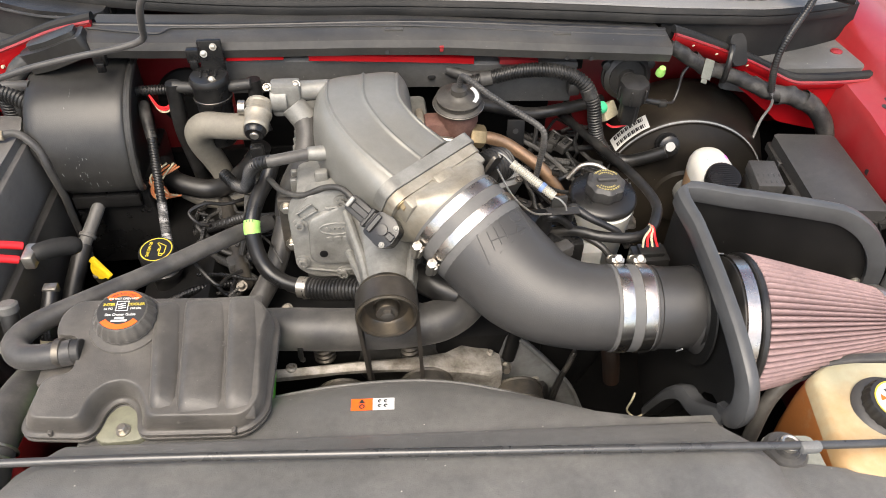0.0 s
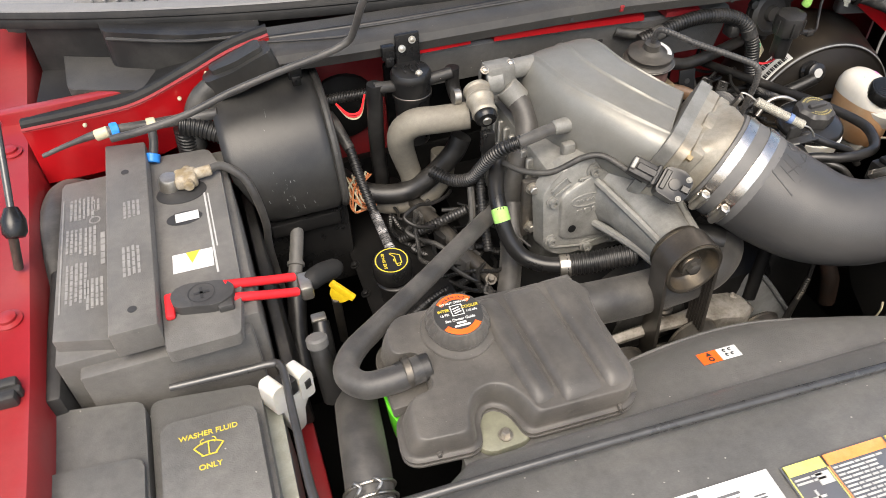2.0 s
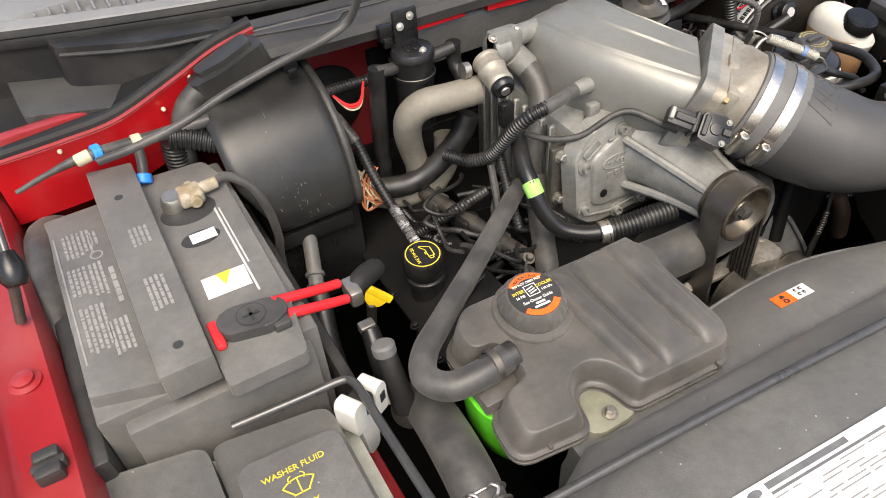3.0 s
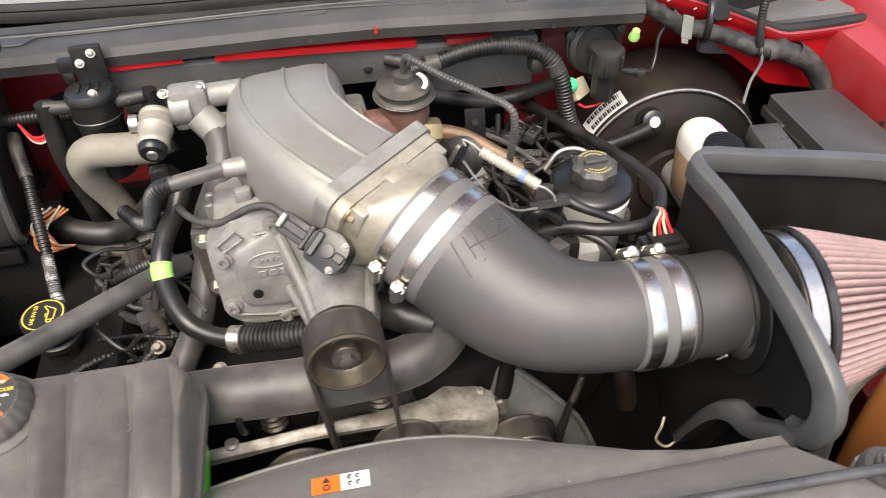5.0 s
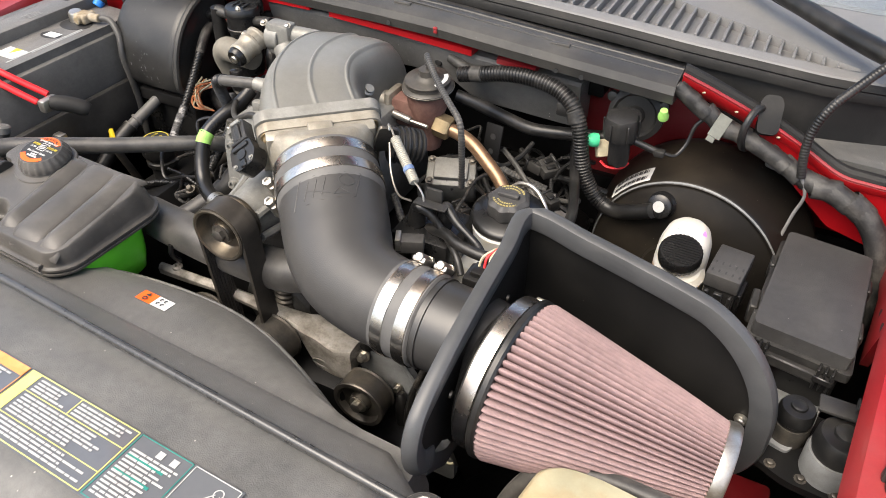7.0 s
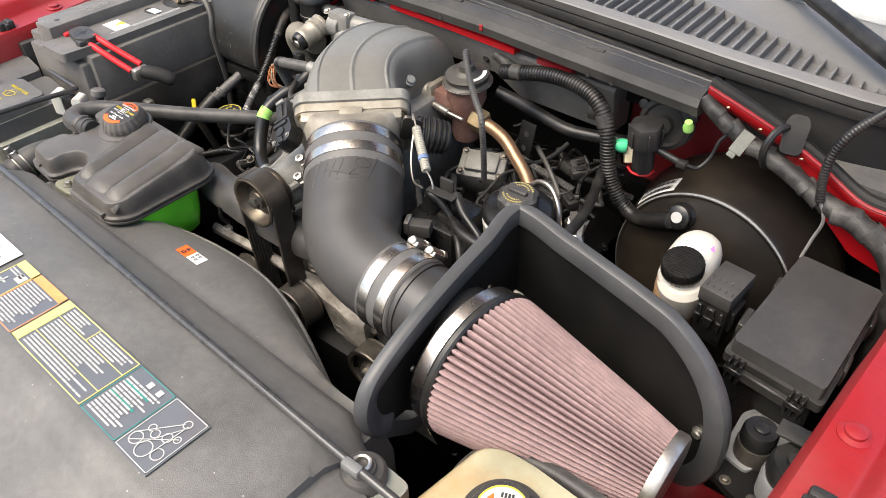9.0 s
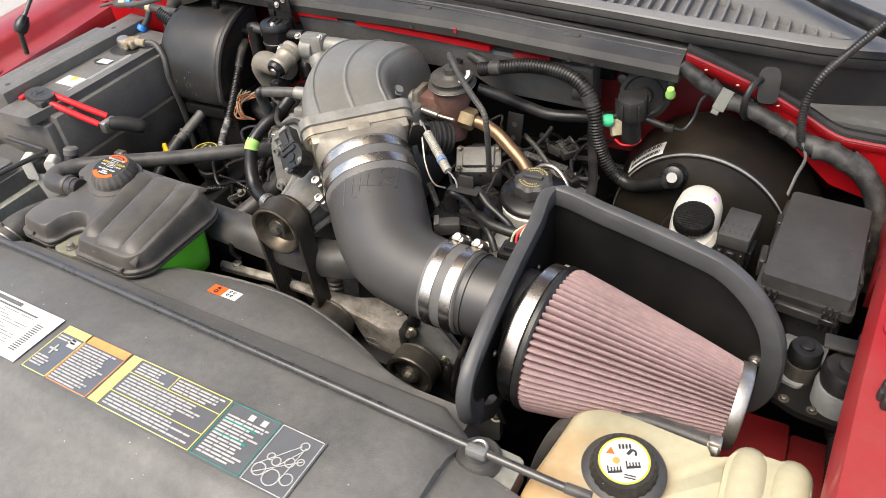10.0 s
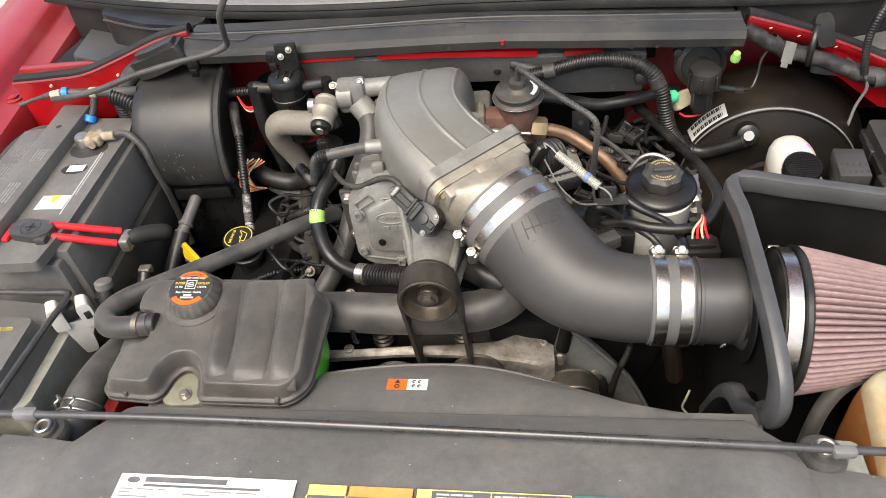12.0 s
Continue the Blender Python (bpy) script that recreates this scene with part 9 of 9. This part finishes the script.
sweep(bm, [V((0.484 + 0.008 * math.cos(a), 0.842 + 0.018 * math.cos(a), 1.174 + 0.024 * math.sin(a))) for a in [2 * math.pi * k / 12 for k in range(12)]], 0.0042, 8, 4)
single("cable_loop", bm, rubber, "black rubber loop round the wiring harness", "clip")
for p in ((0.425, 0.836, 1.206), (0.463, 0.840, 1.190), (0.512, 0.840, 1.171)):
    bm = bmesh.new()
    lathe(bm, p, (0.3, -0.7, 0.6), [(0, 0), (0.0022, 0), (0.0014, 0.0022), (0, 0.0028)], 7, squash=0.6)
    single("push_clip", bm, cream_plastic, "small cream push clip on the red flange", "clip", "push clips")
hose("loom", "ribbed black wiring loom hanging beside the cowl", [(0.63, 0.90, 1.31), (0.60, 0.872, 1.275), (0.572, 0.845, 1.248), (0.55, 0.828, 1.222), (0.541, 0.822, 1.195), (0.541, 0.819, 1.17), (0.546, 0.817, 1.143)], 0.0046, rubber, ribs=300, depth=0.0004, category="conduit")
hose("loom_tail", "thin pale wire hanging from the loom", [(0.546, 0.817, 1.145), (0.556, 0.82, 1.12), (0.552, 0.825, 1.09), (0.548, 0.822, 1.06)], 0.002, print_grey, category="wire", n=6)

# ---- firewall left: washer hose, vacuum tee, loom ----
hose("washer_hose", "thin black washer hose draped over the blower", [(-0.235, 0.80, 1.33), (-0.255, 0.80, 1.30), (-0.264, 0.812, 1.268), (-0.272, 0.825, 1.246), (-0.30, 0.825, 1.236), (-0.355, 0.82, 1.228), (-0.41, 0.815, 1.218), (-0.46, 0.81, 1.205), (-0.51, 0.812, 1.195), (-0.545, 0.82, 1.188)], 0.0042, rubber_grey, n=10)
tee = thing("vacuum_tee", (-0.54, 0.85, 1.17), "grey vacuum line with blue and cream tee fittings", "vacuum line")
bm = bmesh.new()
sweep(bm, [(-0.625, 0.852, 1.165), (-0.59, 0.85, 1.175), (-0.553, 0.849, 1.181), (-0.506, 0.855, 1.175), (-0.455, 0.85, 1.176), (-0.43, 0.845, 1.178)], [0.0025, 0.003, 0.0055, 0.0064, 0.0068, 0.0068], 12)
part("line", bm, rubber_grey, tee)
bm = bmesh.new()
cyl(bm, (-0.548, 0.849, 1.181), (-0.540, 0.851, 1.180), 0.0086)
part("blue_ring", bm, blue_plastic, tee)
for a, b, r in (((-0.565, 0.848, 1.179), (-0.55, 0.849, 1.181), 0.0066), ((-0.510, 0.854, 1.176), (-0.500, 0.855, 1.175), 0.0080)):
    bm = bmesh.new()
    cyl(bm, a, b, r)
    part("cream_fitting", bm, cream_plastic, tee)
bm = bmesh.new()
sweep(bm, [(-0.506, 0.853, 1.170), (-0.508, 0.845, 1.158), (-0.512, 0.835, 1.148)], 0.0052, 12)
part("stub", bm, rubber_grey, tee)
bm = bmesh.new()
cyl(bm, (-0.512, 0.835, 1.149), (-0.515, 0.828, 1.142), 0.0085)
part("blue_clip", bm, blue_plastic, tee)
hose("wiring_conduit", "ribbed black conduit entering the blower side", [(-0.475, 0.85, 1.17), (-0.455, 0.845, 1.165), (-0.43, 0.835, 1.155)], 0.011, rubber, ribs=220, depth=0.0014, category="conduit")
hose("wiring_conduit", "ribbed black conduit behind the battery", [(-0.47, 0.86, 1.16), (-0.472, 0.862, 1.13), (-0.47, 0.86, 1.09)], 0.013, rubber, ribs=220, depth=0.0016, category="conduit")
hose("taped_loom", "dusty taped loom over the red side flange", [(-0.405, 0.868, 1.207), (-0.428, 0.866, 1.202), (-0.446, 0.863, 1.190), (-0.458, 0.861, 1.168), (-0.464, 0.862, 1.13)], [0.010, 0.012, 0.0125, 0.012, 0.012], tape_grey, category="harness")
bm = bmesh.new()
DC = Matrix.Translation((-0.394, 0.868, 1.2185)) @ Matrix.Rotation(radians(-17), 4, "Y") @ Matrix.Rotation(radians(6), 4, "Z")
prism(bm, rounded([(-0.042, -0.010), (-0.010, -0.020), (0.042, -0.018), (0.042, 0.016), (-0.042, 0.014)], 0.008), -0.020, 0.007, 0.004, DC)
prism(bm, rounded([(-0.030, -0.004), (0.0, -0.012), (0.034, -0.010), (0.034, 0.014), (-0.030, 0.014)], 0.006), 0.006, 0.013, 0.005, DC)
single("duct_cover", bm, scroll_black, "dark plastic duct cover behind the blower", "cover")
bm = bmesh.new()
sweep(bm, [(-0.634, 0.68, 1.06), (-0.632, 0.74, 1.10), (-0.628, 0.80, 1.112), (-0.62, 0.86, 1.10), (-0.6, 0.90, 1.06)], 0.02, 14)
single("inner_liner", bm, rubber_grey, "dusty grey rubber splash liner beside the battery", "liner")
for s in ((-0.3625, 0.890, 1.229), (-0.4313, 0.880, 1.212), (-0.4678, 0.874, 1.190), (-0.575, 0.871, 1.182)):
    bm = bmesh.new()
    lathe(bm, (s[0], s[1], s[2]), (0, -1, 0.2), [(0, 0), (0.0026, 0), (0.002, 0.003), (0, 0.004)], 10)
    single("push_clip", bm, cream_plastic, "small cream push clip on the red flange", "clip", "push clips")

bm = bmesh.new()
lathe(bm, (-0.266, 0.956, 1.086), (0, -1, 0.05), [(0.05, 0), (0.048, 0.008), (0.04, 0.014), (0.02, 0.018), (0, 0.018)], 28)
single("grommet_cover", bm, rubber_matt, "round black rubber grommet cover on the firewall", "grommet")
hose("heater_conduit", "ribbed black conduit crossing behind the blower", [(-0.315, 0.862, 1.154), (-0.285, 0.864, 1.154), (-0.25, 0.862, 1.153), (-0.225, 0.858, 1.153)], 0.0058, rubber, ribs=260, depth=0.0012, category="conduit")

# ---- low in the engine bay ----
hose("charge_pipe", "wide black charge pipe across the engine front", [(-0.20, 0.575, 1.0), (-0.14, 0.548, 1.025), (-0.10, 0.538, 1.033), (-0.04, 0.535, 1.030), (0.03, 0.538, 1.026), (0.068, 0.545, 1.028), (0.095, 0.565, 1.035), (0.10, 0.60, 1.04)], 0.0245, rubber_grey, n=26, res=10, category="pipe")
hose("pipe_clip", "thin black band round the charge pipe", [(-0.098, 0.513, 1.03), (-0.098, 0.5105, 1.02), (-0.098, 0.513, 1.01), (-0.098, 0.52, 1.0)], 0.003, rubber, category="clip", n=8)
hose("upper_pipe", "black hose end behind the drive pulley", [(0.03, 0.60, 1.05), (0.055, 0.575, 1.055), (0.085, 0.56, 1.05)], 0.017, rubber, n=18)
for x, y, z in ((-0.078, 0.565, 0.99), (0.026, 0.565, 0.985)):
    bm = bmesh.new()
    sweep(bm, [(x, y, z + 0.03), (x, y - 0.004, z), (x, y - 0.006, z - 0.04)], 0.0105, 16, 8, ribs=140, depth=0.0028)
    single("ribbed_boot", bm, dark_steel, "brownish ribbed boot below the charge pipe", "boot", "ribbed boots")
alt = thing("alternator", (0.0, 0.56, 0.88), "dark alternator body behind the belt", "alternator")
bm = bmesh.new()
lathe(bm, (0.012, 0.62, 0.93), (0, -1, 0), [(0, 0), (0.055, 0), (0.06, 0.01), (0.06, 0.05), (0.05, 0.062), (0.02, 0.066), (0, 0.066)], 36)
part("body", bm, engine_grey, alt)
cb = thing("grey_cover", (0.18, 0.54, 0.88), "grey painted stamped cover beside the bracket", "cover")
bm = bmesh.new()
PLATE = Matrix.Translation((0, 0.556, 0)) @ Matrix.Rotation(radians(90), 4, "X")
prism(bm, rounded([(0.130, 0.74), (0.132, 0.90), (0.148, 0.972), (0.164, 0.970), (0.205, 0.917), (0.238, 0.868), (0.266, 0.80), (0.266, 0.74)], 0.008), -0.005, 0.005, 0.002, PLATE)
part("plate", bm, cover_grey, cb)
bm = bmesh.new()
sweep(bm, [(0.150, 0.5505, 0.972), (0.164, 0.5500, 0.969), (0.205, 0.5500, 0.9165), (0.238, 0.5500, 0.868), (0.265, 0.5505, 0.802)], 0.0032, 8, 5)
part("edge_lip", bm, cover_grey, cb)
for p, r in (((0.1455, 0.545, 0.926), 0.0055), ((0.189, 0.551, 0.886), 0.0042), ((0.244, 0.551, 0.800), 0.0050)):
    bm = bmesh.new()
    bolt(bm, p, (0.1, -1, 0.35), r, 0.009)
    part("bolt", bm, zinc, cb)
bm = bmesh.new()
ring_print(bm, basis((0.206, 0.5515, 0.835), (0, -1, 0.15)), 0.0, 0.010, 0.003, n=18)
part("yellow_mark", bm, yellow_print, cb)
hose("bracket_bolt", "long bolt with black sleeve on the bracket end", [(0.166, 0.562, 1.02), (0.158, 0.556, 0.985), (0.149, 0.548, 0.940)], 0.0085, engine_shade_black, category="bolt")
con = thing("crank_sensor_plug", (0.199, 0.537, 0.867), "smooth black sensor plug with lead", "connector")
bm = bmesh.new()
sweep(bm, [(0.195, 0.541, 0.888), (0.198, 0.539, 0.880), (0.200, 0.537, 0.862), (0.201, 0.535, 0.842)], [0.006, 0.0085, 0.0088, 0.007], 16, 8)
part("shell", bm, plastic_gloss, con)
hose("sensor_lead", "twisted dark sensor lead hanging by the tube", [(0.208, 0.534, 0.845), (0.211, 0.533, 0.870), (0.217, 0.5345, 0.905), (0.225, 0.537, 0.932), (0.231, 0.540, 0.953), (0.238, 0.548, 0.985)], [0.0050, 0.0050, 0.0042, 0.0030, 0.0026, 0.0026], rubber, category="wire", n=8)
bm = bmesh.new()
sweep(bm, [(0.2215, 0.5355, 0.921), (0.226, 0.537, 0.935), (0.231, 0.540, 0.953)], 0.0034, 10, 6, ribs=320, depth=0.0006)
single("lead_spring", bm, dark_steel, "shiny coiled guard on the sensor lead", "guard")
bm = bmesh.new()
cyl(bm, (0.066, 0.585, 0.944), (0.084, 0.588, 0.951), 0.0055, n=12)
single("lead_connector", bm, cream_plastic, "small yellowed lead connector below the charge pipe", "connector")
hose("connector_lead", "thin dark lead from the yellowed connector", [(0.084, 0.588, 0.951), (0.105, 0.589, 0.960), (0.13, 0.59, 0.966)], 0.0016, rubber, category="wire", n=6)
hose("tan_wire", "tan wire loop low beside the shield", [(0.290, 0.475, 0.95), (0.286, 0.47, 0.942), (0.284, 0.47, 0.922), (0.297, 0.468, 0.908), (0.310, 0.47, 0.918), (0.312, 0.472, 0.932)], 0.0013, cream_plastic, category="wire", n=8)
# the shade beside the shield is put into this rusty casting's colour
bm = bmesh.new()
sweep(bm, [(0.280, 0.56, 0.945), (0.286, 0.55, 0.92), (0.292, 0.545, 0.88)], [0.010, 0.012, 0.011], 12, 6)
single("rusty_mount", bm, rust_shaded, "rusty brown casting low beside the heat shield", "casting")
case = thing("timing_cover", (0.09, 0.58, 0.95), "grey cast timing cover below the intake tube", "cover")
bm = bmesh.new()
box(bm, (0.088, 0.576, 0.88), (0.137, 0.62, 0.956), 0.006)
part("case", bm, cast_dirty, case)
rnd = random.Random(5)
for k in range(7):
    x, y, z = rnd.uniform(0.19, 0.30), rnd.uniform(0.585, 0.62), rnd.uniform(0.92, 0.99)
    pts = [V((x, y, z))]
    for j in range(3):
        pts.append(pts[-1] + V((rnd.uniform(-0.03, 0.035), rnd.uniform(-0.02, 0.01), rnd.uniform(-0.035, 0.012))))
    hose("engine_wire", "black taped engine wiring in shadow", pts, rnd.uniform(0.0022, 0.005), rubber if k % 3 else tape_black, category="wire", group="engine wiring", n=8, res=6, ribs=0 if k % 2 else 260, depth=0.0006)
# tangle of wires, pipes and plugs on the right of the engine
rnd = random.Random(23)
for k in range(26):
    x, y, z = rnd.uniform(0.13, 0.28), rnd.uniform(0.68, 0.86), rnd.uniform(1.02, 1.075)
    pts = [V((x, y, z))]
    h = rnd.uniform(0, 6.28)
    for j in range(7):
        h += rnd.uniform(-0.55, 0.55)
        q = pts[-1] + V((0.024 * math.cos(h), 0.024 * math.sin(h), rnd.uniform(-0.012, 0.010)))
        if q.x > 0.325 or q.x < 0.12 or q.y > 0.93 or q.y < 0.66 or q.z > 1.085:
            h += 2.2
            q = pts[-1] + V((0.02 * math.cos(h), 0.02 * math.sin(h), -0.006))
        pts.append(q)
    hose("engine_wire", "black taped engine wiring in shadow", pts, rnd.uniform(0.0013, 0.0034), (rubber, tape_black, rubber, tape_black, rubber_matt)[k % 5], category="wire", group="engine wiring", n=8, res=6, ribs=0 if k % 3 else 280, depth=0.0005)
for k in range(16):
    x, y, z = rnd.uniform(-0.24, -0.15), rnd.uniform(0.63, 0.80), rnd.uniform(1.0, 1.04)
    pts = [V((x, y, z))]
    h = rnd.uniform(0, 6.28)
    for j in range(6):
        h += rnd.uniform(-0.6, 0.6)
        q = pts[-1] + V((0.022 * math.cos(h), 0.022 * math.sin(h), rnd.uniform(-0.010, 0.010)))
        if q.x > -0.12 or q.x < -0.26 or q.y > 0.83 or q.y < 0.61 or q.z > 1.055:
            h += 2.2
            q = pts[-1] + V((0.02 * math.cos(h), 0.02 * math.sin(h), -0.006))
        pts.append(q)
    hose("engine_wire", "black taped engine wiring in shadow", pts, rnd.uniform(0.0015, 0.0042), (rubber, tape_black, plastic_gloss)[k % 3], category="wire", group="engine wiring", n=8, res=6, ribs=0 if k % 2 else 280, depth=0.0005)
for k in range(9):
    x, y, z = rnd.uniform(0.15, 0.29), rnd.uniform(0.70, 0.86), rnd.uniform(1.035, 1.075)
    m = Matrix.Translation((x, y, z)) @ Matrix.Rotation(rnd.uniform(0, 3), 4, "Z") @ Matrix.Rotation(rnd.uniform(-0.5, 0.5), 4, "X")
    plug = thing("harness_plug", (x, y, z), "small dark plug in the wiring tangle", "connector", "harness plugs")
    bm = bmesh.new()
    box(bm, (-0.012, -0.007, -0.006), (0.010, 0.007, 0.007), 0.0015, m)
    part("shell", bm, plastic, plug)
    bm = bmesh.new()
    box(bm, (0.0095, -0.0085, -0.0075), (0.0135, 0.0085, 0.0085), 0.001, m, seg=1)
    box(bm, (-0.006, -0.003, 0.0065), (0.006, 0.003, 0.0095), 0.0006, m, seg=1)
    part("latch", bm, rubber, plug)
foil = thing("foil_sleeve", (0.325, 0.70, 1.06), "crumpled silver foil sleeve round a pipe", "sleeve")
bm = bmesh.new()
rnd = random.Random(8)
rings = []
for k in range(10):
    c = V((0.318 + 0.001 * k, 0.722 - 0.0035 * k, 1.075 - 0.0055 * k))
    rings.append([c + V((rr * math.cos(a), rr * math.sin(a), rnd.uniform(-0.003, 0.003))) for a, rr in [(2 * math.pi * j / 14, 0.011 + rnd.uniform(-0.003, 0.004)) for j in range(14)]])
loft(bm, rings)
part("foil", bm, zinc, foil, sharp=15)

for k, pts in enumerate(([(-0.30, 0.62, 0.98), (-0.24, 0.64, 1.0), (-0.19, 0.66, 0.99)], [(-0.22, 0.70, 1.0), (-0.19, 0.67, 1.01), (-0.16, 0.65, 1.0)], [(-0.25, 0.75, 1.0), (-0.21, 0.73, 1.03), (-0.17, 0.72, 1.05)], [(-0.165, 0.72, 1.085), (-0.17, 0.70, 1.05), (-0.18, 0.68, 1.02)], [(-0.15, 0.73, 1.10), (-0.16, 0.69, 1.06), (-0.165, 0.66, 1.03)])):
    hose("engine_wire", "black taped engine wiring in shadow", pts, 0.0045 + 0.0008 * (k % 3), tape_grey if k % 2 else rubber, category="wire", group="engine wiring", n=8, res=6, ribs=0 if k % 2 else 260, depth=0.0007)
inj = thing("fuel_rail", (-0.2, 0.7, 0.98), "dull metal fuel rail and injector plugs", "fuel rail")
bm = bmesh.new()
cyl(bm, (-0.215, 0.80, 1.015), (-0.172, 0.635, 1.01), 0.0095)
part("rail", bm, dark_steel, inj)
for k in range(3):
    bm = bmesh.new()
    p = V((-0.208 + 0.012 * k, 0.775 - 0.05 * k, 1.005))
    box(bm, (-0.014, -0.010, -0.012), (0.012, 0.010, 0.014), 0.003, Matrix.Translation(p) @ Matrix.Rotation(radians(20), 4, "Z"))
    part("injector_plug", bm, plastic_gloss if k % 2 else rubber_grey, inj)
for p in ((-0.175, 0.628, 1.015), (-0.155, 0.645, 0.995), (-0.12, 0.60, 1.0)):
    bm = bmesh.new()
    bolt(bm, p, (0, -0.4, 0.9), 0.0045, 0.006)
    part("bolt", bm, dark_steel, inj)
